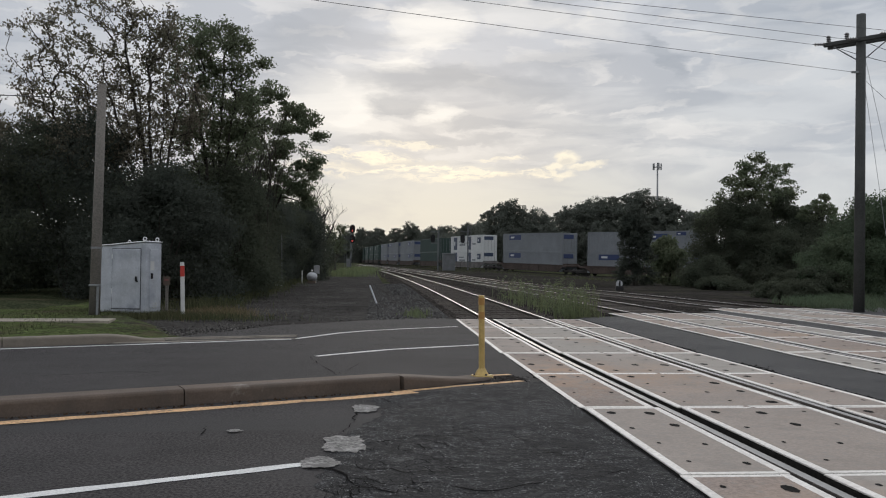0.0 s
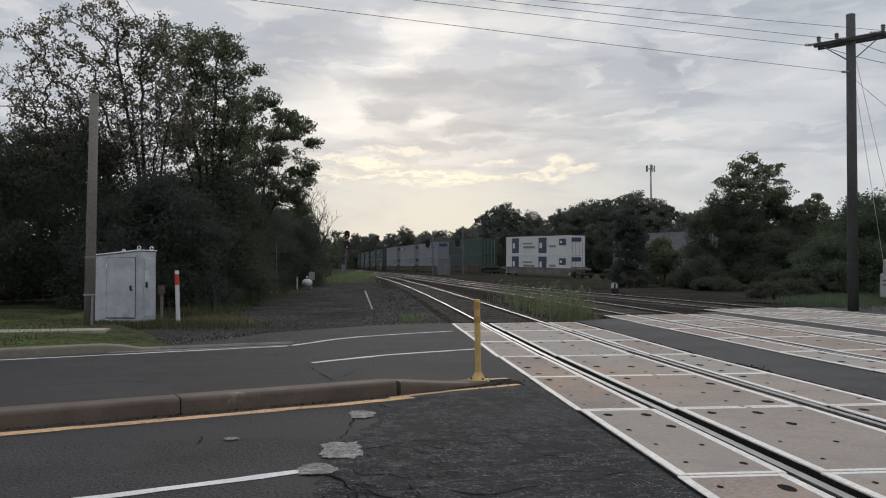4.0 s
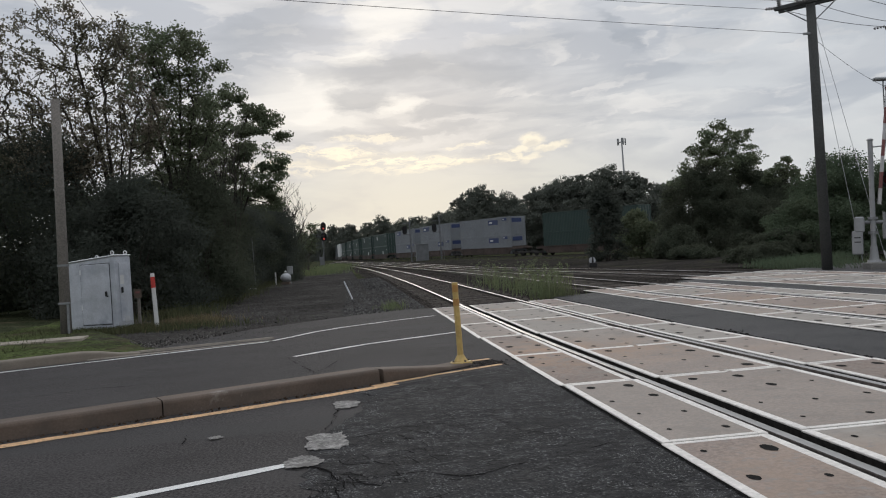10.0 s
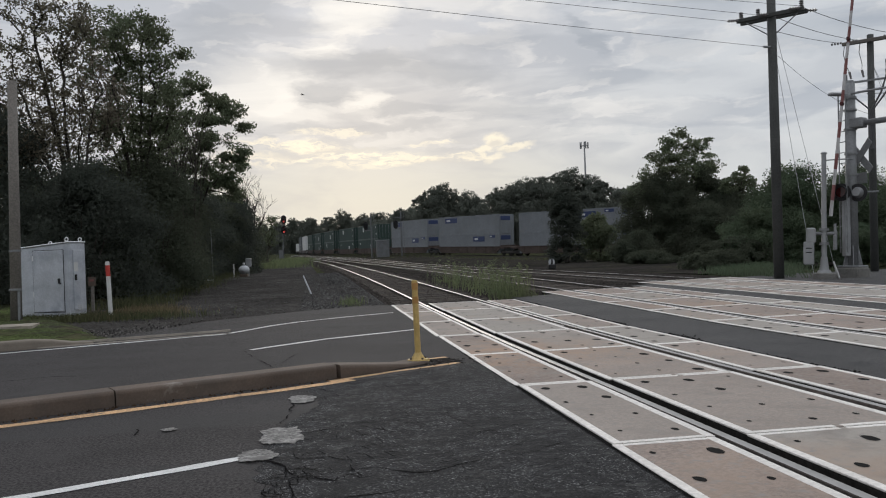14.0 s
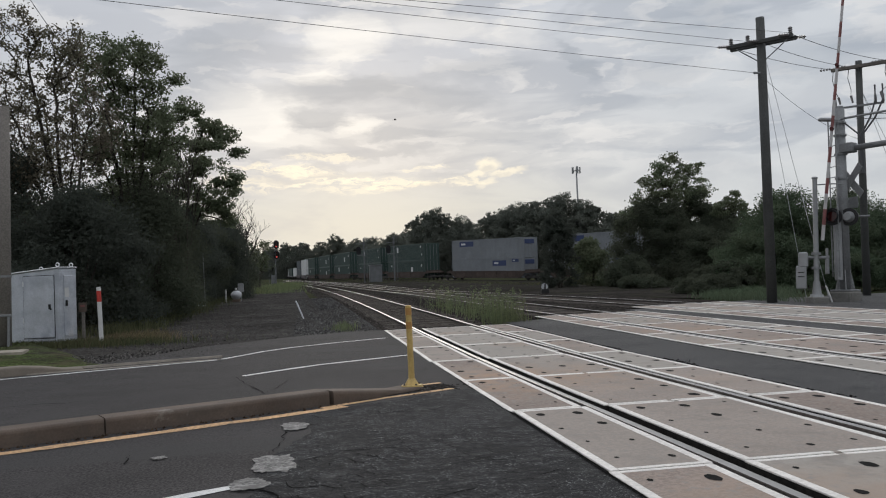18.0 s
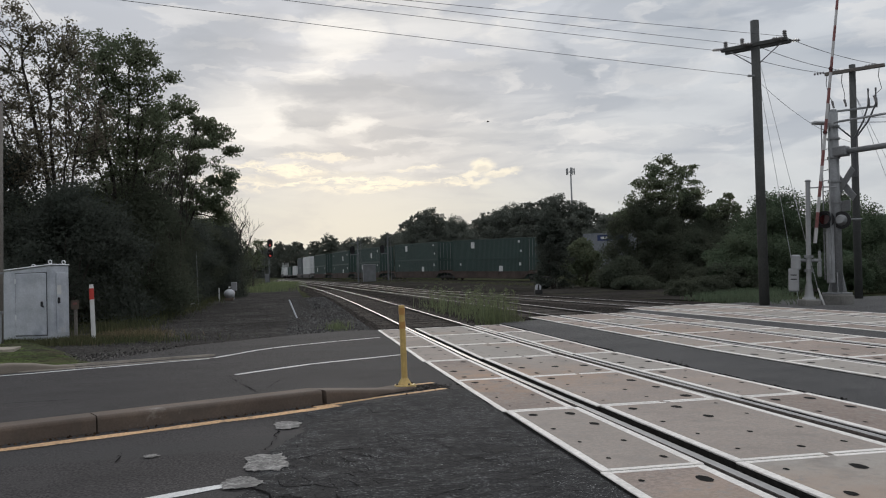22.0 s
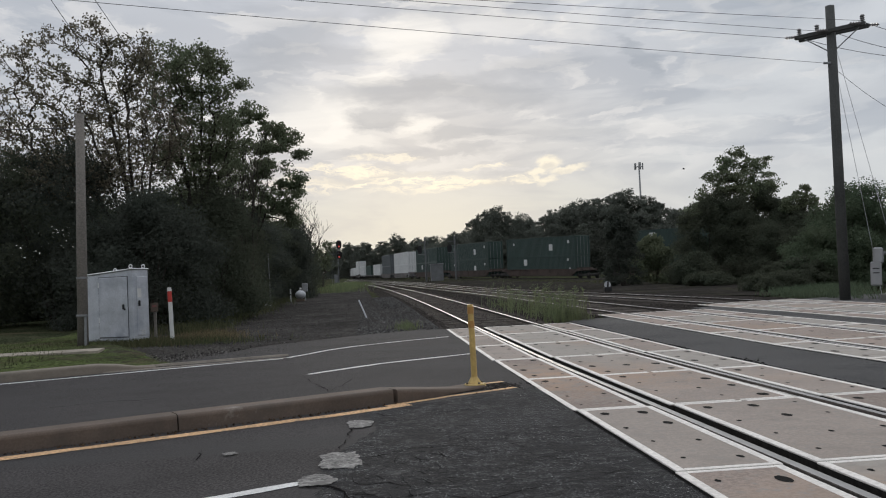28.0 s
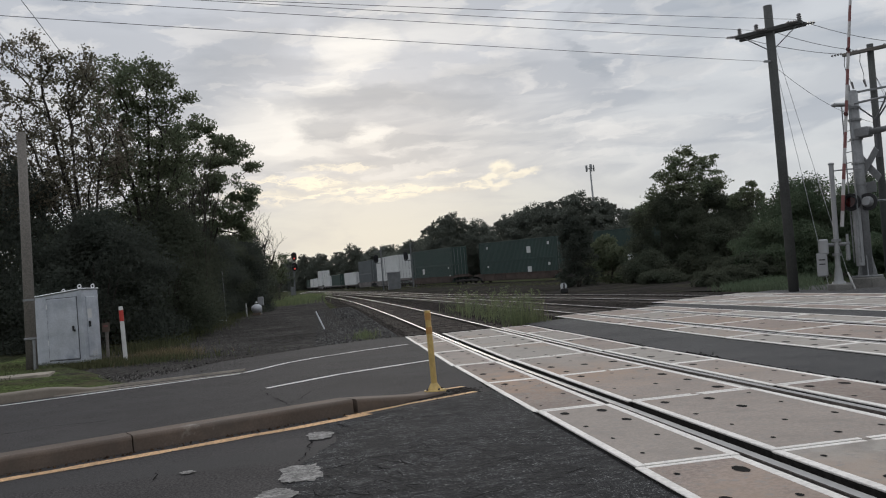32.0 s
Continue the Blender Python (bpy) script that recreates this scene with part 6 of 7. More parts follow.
def crossing_gate():
    base = Vector((11.58, 16.40, gz(11.6, 16.4)))
    t = thing("crossing_gate", "raised railway crossing gate with a red and white arm", "crossing gate", Matrix.Translation(base) @ Matrix.Rotation(radians(2.4), 4, "Y"))
    part("foundation", Geo().box((0, 0, 0.06), (0.46, 0.46, 0.22), bev=0.03), M["footing"], t, "concrete foundation")
    part("base", Geo().cyl((0, 0, 0.17), (0, 0, 0.24), 0.19, 0.17, 12).cyl((0, 0, 0.24), (0, 0, 0.62), 0.13, 0.085, 12), M["alu"], t, "cast mast base")
    part("mast", Geo().cyl((0, 0, 0.6), (0, 0, 3.55), 0.07, 0.065, 14), M["alu"], t, "grey aluminium mast")
    part("mast_cap", Geo().ball((0, 0, 3.55), 0.088, n=12, squash=(1, 1, 0.5)), M["alu"], t)
    r = Matrix.Rotation(radians(-32), 4, "Z")
    side = Matrix.Translation((0, 0, 0)) @ r
    part("mechanism", Geo().box((-0.34, 0.0, 1.22), (0.26, 0.36, 0.44), bev=0.04), M["alu"], t, "gate mechanism housing", at=side)
    jb = part("junction_box", Geo().box((-0.40, -0.06, 0.72), (0.28, 0.22, 0.66), bev=0.03), M["alu"], t, "pale junction box", at=side)
    for z in (0.86, 0.74):
        part("label", Geo().box((-0.40, -0.175, z), (0.16, 0.008, 0.03)), M["black"], jb, "dark label strip")
    for z in (0.95, 1.35):
        part("clamp", Geo().cyl((0, 0, z), (0, 0, z + 0.075), 0.13, 0.13, 12), M["steel"], t)
    part("shaft", Geo().cyl((-0.3, 0, 1.28), (0.34, 0, 1.28), 0.05, n=10), M["steel"], t, at=side)
    part("counterweight", Geo().box((0.28, 0.05, 1.02), (0.10, 0.30, 0.42), bev=0.02).box((0.28, 0.02, 1.3), (0.07, 0.14, 0.5), bev=0.01), M["steel"], t, "steel counterweight", at=side)
    a, b = Vector((0.17, -0.05, 1.77)), Vector((0.65, -0.62, 9.25))
    d, n = b - a, 17
    for k in range(n):
        p, q = a + d * (k / n), a + d * ((k + 1) / n)
        w0 = 0.050 - 0.014 * k / n
        part("arm_section", Geo().cyl(p, q, w0, w0 - 0.002, 4), M["gate_red" if k % 2 else "gate_white"], t, "red arm stripe" if k % 2 else "white arm stripe")
    for f in (0.42, 0.66, 0.97):
        p = a + d * f
        part("arm_lamp", Geo().cyl(p + Vector((-0.07, -0.07, 0)), p + Vector((0.0, 0.0, 0)), 0.05, 0.06, 10), M["lens_off"], t, "unlit red arm lamp")
    part("brace_rod", Geo().tube([(0.0, 0.0, 3.35), (0.45, -0.12, 3.38), (0.85, -0.05, 3.4)], 0.02, 6), M["alu"], t, "thin grey brace rod")


crossing_gate()


def cantilever():
    base = Vector((12.54, 16.50, gz(12.5, 16.5)))
    t = thing("cantilever_signal", "galvanised steel cantilever mast with crossing lights over the road", "crossing signal", Matrix.Translation(base) @ Matrix.Rotation(radians(1.6), 4, "Y"))
    ax = Vector((0.47, -0.883, 0)).normalized()
    sd = Vector((-ax.y, ax.x, 0))
    rot = Matrix.Rotation(math.atan2(ax.y, ax.x), 4, "Z")
    part("foundation", Geo().box((0, 0, 0.10), (0.66, 0.66, 0.36), bev=0.04), M["footing"], t, "concrete foundation", at=rot)
    part("base_plate", Geo().box((0, 0, 0.31), (0.60, 0.60, 0.05), bev=0.01), M["steel"], t, at=rot)
    part("column", Geo().cyl((0, 0, 0.3), (0, 0, 5.55), 0.165, 0.14, 16), M["steel"], t, "round galvanised column", smooth=True)
    for k in range(6):
        a = k * math.pi / 3
        u = Vector((math.cos(a), math.sin(a), 0))
        g, wv = Geo(), Vector((-u.y, u.x, 0)) * 0.012
        pts = [u * 0.15 + Vector((0, 0, 0.95)), u * 0.15 + Vector((0, 0, 0.33)), u * 0.28 + Vector((0, 0, 0.33))]
        g.add([p + wv for p in pts] + [p - wv for p in pts], [(0, 1, 2), (5, 4, 3), (0, 3, 4, 1), (1, 4, 5, 2), (2, 5, 3, 0)])
        part("gusset", g, M["steel"], t)
    for z in (2.9, 3.5, 4.2, 4.75, 5.1):
        part("collar", Geo().cyl((0, 0, z), (0, 0, z + 0.05), 0.18, 0.18, 16), M["steel"], t)
    part("cap", Geo().cyl((0, 0, 5.55), (0, 0, 5.62), 0.13, 0.11, 12), M["steel"], t)
    # ladder on the track side
    lad = part("ladder", Geo().tube([(-0.30, 0.10, 0.7), (-0.30, 0.10, 5.2)], 0.02, 6), M["steel"], t, "steel ladder")
    part("ladder_rail", Geo().tube([(-0.30, -0.22, 0.7), (-0.30, -0.22, 5.2)], 0.02, 6), M["steel"], lad)
    for k in range(15):
        part("rung", Geo().tube([(-0.30, 0.10, 0.85 + 0.3 * k), (-0.30, -0.22, 0.85 + 0.3 * k)], 0.013, 5), M["steel"], lad)
    part("cable_trough", Geo().box((-0.24, -0.08, 1.55), (0.20, 0.14, 1.9), bev=0.02), M["alu"], t, "grey cable trough")
    # the arm over the road
    part("arm_bracket", Geo().box(ax * 0.22 + Vector((0, 0, 4.38)), (0.4, 0.32, 0.28), m=rot.to_3x3(), bev=0.03), M["steel"], t)
    arm = part("arm_tube", Geo().cyl(ax * 0.2 + Vector((0, 0, 4.36)), ax * 10 + Vector((0, 0, 4.55)), 0.082, 0.07, 12), M["steel"], t, "long horizontal arm tube", smooth=True)
    for s_, z in ((0.13, 5.28), (-0.13, 5.22)):
        part("handrail", Geo().tube([sd * s_ + Vector((0, 0, z)) + ax * 0.1, sd * s_ + Vector((0, 0, z + 0.12)) + ax * 10], 0.03, 6), M["steel"], arm)
        for k in range(5):
            f = 2.0 + 2.0 * k + (0.25 if s_ < 0 else 0)
            part("rail_post", Geo().tube([sd * s_ * 0.6 + ax * f + Vector((0, 0, 4.42)), sd * s_ + ax * f + Vector((0, 0, z + 0.02 + 0.012 * f))], 0.028, 6), M["steel"], arm)
    # crossbuck seen nearly from its edge
    cb = Vector((0.30, 0.02, 3.45))
    cm = Matrix.Translation(cb) @ Matrix.Rotation(radians(94), 4, "Z")
    for s_ in (-1, 1):
        part("crossbuck_blade", Geo().box((0, 0.012 * s_, 0), (1.2, 0.02, 0.23), bev=0.006), M["steel"], t, "grey back of a crossbuck blade", at=cm @ Matrix.Rotation(radians(45 * s_), 4, "Y"))
    part("sign_plate", Geo().box((0, 0.0, -0.62), (0.55, 0.015, 0.32), bev=0.005), M["steel"], t, "grey back of a small sign", at=cm)
    hang = part("lamp_arm", Geo().tube([(-0.1, 0.12, 2.42), (0.55, -0.42, 2.42)], 0.03, 6), M["steel"], t)
    for k, (p, face) in enumerate((((-0.38, -0.09, 2.42), (-0.75, -0.66, 0)), ((0.12, 0.23, 2.42), (-0.35, -0.93, 0)), ((0.04, -0.23, 2.40), (0.75, 0.6, 0)))):
        f = Vector(face).normalized()
        p = Vector(p)
        lamp = part("flasher", Geo().cyl(p - f * 0.03, p + f * 0.02, 0.25, 0.25, 24), M["black"], t, "round black flasher background")
        part("lens", Geo().cyl(p + f * 0.02, p + f * 0.04, 0.15, 0.14, 18), M["lens_off"], lamp, "unlit red lens")
        part("housing", Geo().cyl(p - f * 0.03, p - f * 0.22, 0.16, 0.11, 16), M["alu"] if k == 2 else M["black"], lamp)
        part("hood", Geo().cyl(p + f * 0.04 + Vector((0, 0, 0.02)), p + f * 0.26 + Vector((0, 0, 0.02)), 0.17, 0.18, 16, caps=False), M["black"], lamp)
    lm = part("area_lamp", Geo().box((-0.52, -0.12, 5.2), (0.42, 0.18, 0.09), bev=0.03).box((-0.25, -0.06, 5.19), (0.25, 0.05, 0.05)), M["alu"], t, "small grey area lamp")


cantilever()
tagged(thing("roadside_stake", "thin white stake leaning beside the gate", "stake"))
part("stake", Geo().tube([(12.0, 16.3, gz(12, 16.3) - 0.05), (11.85, 16.35, 0.62)], 0.025, 6), M["white_pl"], bpy.data.objects["roadside_stake"])


# ---- railway signals and far fixtures ----
M["red_on"] = glow("lit_red_signal", (1.0, 0.12, 0.10), 0.55)


def head(parent, c, face, lit, r_=0.48, o=0.28):
    f = Vector(face).normalized()
    c = Vector(c)
    r = Matrix.Rotation(math.atan2(f.y, f.x) + math.pi / 2, 4, "Z")
    bg = part("backplate", Geo().cyl(c + Vector((0, 0, o)) - f * 0.02, c + Vector((0, 0, o)) + f * 0.02, r_, r_, 18).cyl(c - Vector((0, 0, o)) - f * 0.02, c - Vector((0, 0, o)) + f * 0.02, r_, r_, 18).box(c, (2 * r_, 0.04, 2 * o), m=r.to_3x3()), M["black"], parent, "black oval signal head")
    for k, z in enumerate((1.3 * o, 0.0, -1.3 * o)):
        p = c + Vector((0, 0, z))
        on = lit and k == 2
        part("lens", Geo().cyl(p + f * 0.02, p + f * 0.06, 0.14, 0.13, 14), M["red_on" if on else "lens_off"], bg, "lit red lens" if on else "dark lens")
        part("hood", Geo().cyl(p + f * 0.03 + Vector((0, 0, 0.03)), p + f * 0.32 + Vector((0, 0, 0.03)), 0.165, 0.17, 12, caps=False), M["black"], bg)


def railway_signal():
    x, y = -9.0, 144.9
    b = Vector((x, y, gz(x, y)))
    t = thing("railway_signal", "two-headed railway mast signal showing red over red", "railway signal", Matrix.Translation(b))
    part("mast", Geo().cyl((0.45, 0, -0.3), (0.45, 0, 7.6), 0.12, 0.10, 10), M["mast"], t)
    part("base_case", Geo().box((0.0, -0.3, 1.0), (0.7, 0.5, 1.5), bev=0.05), M["mast"], t, "grey relay case")
    part("platform", Geo().box((0.0, 0.0, 3.4), (1.5, 0.9, 0.08)), M["mast"], t)
    part("platform", Geo().box((0.0, 0.0, 5.5), (1.3, 0.8, 0.08)), M["mast"], t)
    for s_ in (-0.7, -0.35):
        part("ladder", Geo().tube([(s_, 0.2, -0.2), (s_, 0.2, 6.4)], 0.035, 5), M["mast"], t)
    head(t, (0.7, -0.25, 7.2), (0.05, -1, 0), True)
    head(t, (0.7, -0.25, 5.35), (0.05, -1, 0), True)


railway_signal()


def back_signals():
    for x, y, h in ((5.6, 125.0, 7.0), (10.3, 124.6, 7.0)):
        b = Vector((x, y, gz(x, y)))
        t = thing("railway_signal", "grey railway signal mast seen from behind", "railway signal", Matrix.Translation(b), "signals seen from behind")
        part("mast", Geo().cyl((0.35, 0, -0.3), (0.35, 0, h), 0.11, 0.09, 10), M["mast"], t)
        part("bracket", Geo().box((-0.1, 0, h - 0.9), (1.3, 0.12, 0.12)), M["mast"], t)
        part("bracket", Geo().box((-0.1, 0, h - 2.7), (1.3, 0.12, 0.12)), M["mast"], t)
        for s_ in (0.55, 0.85):
            part("ladder", Geo().tube([(s_, 0.2, -0.2), (s_, 0.2, h + 0.2)], 0.03, 5), M["mast"], t)
        head(t, (-0.45, 0.2, h - 2.0), (0.1, 1, 0), False, 0.36, 0.30)
    b = Vector((7.6, 124.0, gz(7.6, 124)))
    t = thing("relay_house", "plain grey relay house beside the signals", "relay house", Matrix.Translation(b))
    part("body", Geo().box((0, 0, 1.25), (1.9, 2.2, 2.6), bev=0.05), M["mast"], t)
    part("roof", Geo().box((0, 0, 2.6), (2.1, 2.4, 0.12), bev=0.03), M["steel"], t)


back_signals()


def cell_tower():
    b = Vector((92.0, 274.2, gz(90, 275) - 0.5))
    t = thing("cell_tower", "slender grey cell tower with a ring of antennas", "cell tower", Matrix.Translation(b))
    part("monopole", Geo().cyl((0, 0, 0), (0, 0, 36.6), 0.5, 0.24, 14), M["steel"], t, smooth=True)
    g = Geo()
    c = Vector((0, 0, 35.4))
    pts = [c + Vector((1.75 * math.cos(a), 1.75 * math.sin(a), 0)) for a in (0.3, 2.394, 4.489)]
    for k in range(3):
        fr = part("antenna_frame", Geo().tube([pts[k], pts[(k + 1) % 3]], 0.07, 5).tube([c, pts[k]], 0.06, 5), M["steel"], t)
        for f in (0.08, 0.30, 0.92):
            p = pts[k].lerp(pts[(k + 1) % 3], f)
            part("antenna", Geo().box(p + Vector((0, 0, 0.2)), (0.32, 0.22, 2.3), bev=0.04), M["alu"], fr, "pale panel antenna")


cell_tower()


def tank():
    b = Vector((-7.2, 48.6, gz(-7.2, 48.6)))
    t = thing("gas_tank", "small white gas tank on the wood's edge", "gas tank", Matrix.Translation(b))
    part("vessel", Geo().ball((0, 0, 0.40), 0.30, n=20, squash=(1.15, 1.6, 0.95)), M["guy"], t, smooth=True)
    part("cradle", Geo().box((0, 0, 0.05), (0.5, 0.9, 0.16), bev=0.02), M["kerb"], t)
    part("valve", Geo().cyl((0, 0, 0.74), (0, 0, 0.85), 0.08, 0.06, 10), M["white_pl"], t)
    part("meter_box", Geo().box((0.22, 0.9, 0.85), (0.36, 0.3, 0.55), bev=0.03).cyl((0.22, 0.9, 0), (0.22, 0.9, 0.6), 0.04), M["alu"], t, "grey meter box")
    part("guard_post", Geo().cyl((-0.62, -0.1, -0.1), (-0.62, -0.1, 0.78), 0.045), M["white_pl"], t, "white guard post")


tank()


def small_fixtures():
    t = thing("switch_stand", "low switch stand with a round white target", "switch stand", Matrix.Translation(ground_at(9.9, 38.0, 0)))
    part("stand", Geo().box((0, 0, 0.12), (0.4, 0.3, 0.25), bev=0.03).cyl((0, 0, 0.2), (0, 0, 0.36), 0.05), M["black"], t)
    part("target", Geo().cyl((0, -0.02, 0.36), (0, 0.02, 0.36), 0.18, 0.18, 20), M["guy"], t, "round white target")
    part("target_bar", Geo().box((0.02, -0.03, 0.35), (0.08, 0.012, 0.34)), M["black"], t, "dark bar on the target")
    t = thing("stake", "pale wooden stake leaning in the gravel", "stake")
    part("shaft", Geo().tube([(-2.79, 23.1, gz(-2.79, 23.1) - 0.1), (-3.06, 23.6, 0.72)], 0.027, 6), M["guy"], t)
    t = thing("guy_guard", "thin grey guy wire with a pale guard beside the wood", "guy wire")
    part("wire", Geo().tube([(-8.2, 41.2, gz(-8.2, 41.2) - 0.1), (-8.25, 41.2, 3.2)], 0.02, 5), M["steel"], t)
    part("guard", Geo().tube([(-8.2, 41.1, gz(-8.2, 41) + 0.06), (-8.6, 40.4, gz(-8.2, 41) + 0.04)], 0.05, 6), M["white_pl"], t, "pale fallen guard")
    t = thing("small_sign", "small square sign on a brown post beside the cabinet", "sign", Matrix.Translation(ground_at(-8.02, 16.2, 0)))
    part("post", Geo().box((0, 0, 0.45), (0.07, 0.06, 1.0), bev=0.01), M["pole"], t)
    part("plate", Geo().box((0, -0.045, 0.85), (0.18, 0.015, 0.22), bev=0.004), M["kerb"], t, "weathered pale plate")
    part("text_bar", Geo().box((0, -0.056, 0.88), (0.10, 0.004, 0.05)), M["gate_red"], t)


small_fixtures()


def building():
    M["wall_metal"] = material("grey_blue_corrugated_metal", (0.16, 0.175, 0.20), 0.5, 0.2, coarse=(0.3, 0.12))
    a = math.atan2(-0.64, 0.77)
    m = Matrix.Translation(ground_at(43.4, 54.4, -0.1)) @ Matrix.Rotation(a, 4, "Z")
    t = thing("warehouse", "low grey corrugated metal building behind the bushes", "building", m)
    n, L_ = 60, 36.0
    vs = [(L_ * i / n, 0.0 if i % 2 else -0.06, z) for i in range(n + 1) for z in (0, 4.9)]
    part("wall", Geo().add(vs, [(2 * i, 2 * i + 2, 2 * i + 3, 2 * i + 1) for i in range(n)]), M["wall_metal"], t)
    part("end_wall", Geo().box((0.1, 9, 2.45), (0.2, 18, 4.9)), M["wall_metal"], t)
    part("roof", Geo().box((L_ / 2, 9, 5.0), (L_ + 0.6, 18.6, 0.25), bev=0.05), M["steel"], t)


building()


# ---- cracks in the road and a painted panel shadow ----
def cracks():
    rnd = random.Random(21)
    t = thing("road_cracks", "dark open cracks across the worn asphalt and a painted panel shadow", "road crack", kind="structure")
    lines = CRACKS
    for k, (pts, wd) in enumerate(lines):
        dense = []
        for (x0, y0), (x1, y1) in zip(pts, pts[1:]):
            n = max(2, int(math.hypot(x1 - x0, y1 - y0) / 0.06))
            dense += [(x0 + (x1 - x0) * i / n + rnd.gauss(0, 0.012), y0 + (y1 - y0) * i / n + rnd.gauss(0, 0.016)) for i in range(n)]
        dense.append(pts[-1])
        vs = []
        for i, (x, y) in enumerate(dense):
            w = wd * max(0.05, 0.4 + 0.9 * noise.noise(Vector((x * 2.5, y * 2.5, k)))) * rnd.uniform(0.8, 1.15) * (0.3 if i in (0, len(dense) - 1) else 1)
            vs += [(x - w * 0.5, y - w * 0.8, gz(x, y) + 0.0085), (x + w * 0.5, y + w * 0.8, gz(x, y) + 0.0085)]
        part("crack", Geo().add(vs, [(2 * i, 2 * i + 2, 2 * i + 3, 2 * i + 1) for i in range(len(dense) - 1)]), M["crack"], t)
    # nets of short cracks where the patch is breaking up
    for cx, cy, rx, ry, dx, dy, wd, share in ((-2.80, -0.40, 0.13, 0.42, 0.035, 0.075, 0.009, 0.9), (-2.58, -0.20, 0.24, 0.22, 0.05, 0.09, 0.009, 0.75), (-2.45, 0.25, 0.35, 0.30, 0.07, 0.12, 0.008, 0.6), (-2.30, 1.10, 0.45, 0.40, 0.09, 0.15, 0.009, 0.55), (-1.7, -0.25, 0.6, 0.25, 0.08, 0.11, 0.007, 0.55), (-1.7, 0.6, 0.7, 0.5, 0.10, 0.16, 0.007, 0.5), (-1.7, 1.7, 0.7, 0.5, 0.12, 0.20, 0.009, 0.4), (-2.1, 2.6, 0.5, 0.4, 0.12, 0.22, 0.010, 0.4), (-1.9, -1.0, 0.8, 0.35, 0.08, 0.12, 0.006, 0.5)):
        ni, nj = int(rx / dx), int(ry / dy)
        pt = {(i, j): (cx + dx * (i + rnd.uniform(-0.42, 0.42) + 0.5 * (j % 2)), cy + dy * (j + rnd.uniform(-0.42, 0.42))) for i in range(-ni, ni + 2) for j in range(-nj, nj + 2)}
        g = Geo()
        for (i, j), (x0, y0) in pt.items():
            for o in ((i + 1, j), (i, j + 1)):
                if o not in pt or rnd.random() > share * (1.15 - 0.6 * math.hypot((x0 - cx) / rx, (y0 - cy) / ry)):
                    continue
                x1, y1 = pt[o]
                xm, ym = (x0 + x1) / 2 + rnd.gauss(0, dx * 0.12), (y0 + y1) / 2 + rnd.gauss(0, dy * 0.12)
                q = wd * rnd.uniform(0.3, 0.8)
                g.add([(x0 - q * 0.2, y0 - q * 0.3, 0.0086), (x0 + q * 0.2, y0 + q * 0.3, 0.0086), (xm - q * 0.5, ym - q * 0.8, 0.0086), (xm + q * 0.5, ym + q * 0.8, 0.0086), (x1 - q * 0.2, y1 - q * 0.3, 0.0086), (x1 + q * 0.2, y1 + q * 0.3, 0.0086)], [(0, 2, 3, 1), (2, 4, 5, 3)])
        part("crack_net", g, M["crack"], t)
    # a dark strip painted as the shadow along the first row of panels
    ys = [-3 + 0.25 * k for k in range(60)]
    vs = []
    for y in ys:
        w = 0.014 + 0.012 * noise.noise(Vector((0.3, y * 1.7, 5.0)))
        vs += [(-0.781 - w, y, gz(-0.8, y) + 0.0088), (-0.777, y, gz(-0.78, y) + 0.0088)]
    part("joint", Geo().add(vs, [(2 * i, 2 * i + 1, 2 * i + 3, 2 * i + 2) for i in range(len(ys) - 1)]), M["crack"], t)


CRACKS = [([(-3.62, 6.9), (-3.48, 6.2), (-3.29, 5.5), (-3.12, 4.9)], 0.020), ([(-4.1, 8.9), (-3.9, 8.6), (-3.95, 8.2), (-3.7, 8.0)], 0.012), ([(-3.15, 4.95), (-3.04, 5.3), (-2.87, 6.2)], 0.025),
          ([(-4.2, 9.3), (-3.9, 9.2), (-3.6, 9.4)], 0.014),
          ([(-6.1, 5.05), (-5.8, 5.2), (-5.4, 5.15), (-4.7, 5.5)], 0.025), ([(-6.9, 4.6), (-6.4, 4.9), (-6.1, 5.05)], 0.02)]
CRACKS += [([road(-9 + 0.5 * k, 3.98 + 0.012 * math.sin(k * 1.7)) for k in range(13)], 0.016), ([road(-10 + 0.5 * k, 4.77 + 0.015 * math.sin(k * 2.3)) for k in range(15)], 0.02), ([road(-12 + 0.6 * k, 4.34 + 0.01 * math.sin(k * 1.1)) for k in range(19)], 0.009), ([road(-8 + 0.4 * k, 5.2 + 0.1 * math.sin(k * 0.9)) for k in range(12)], 0.012)]
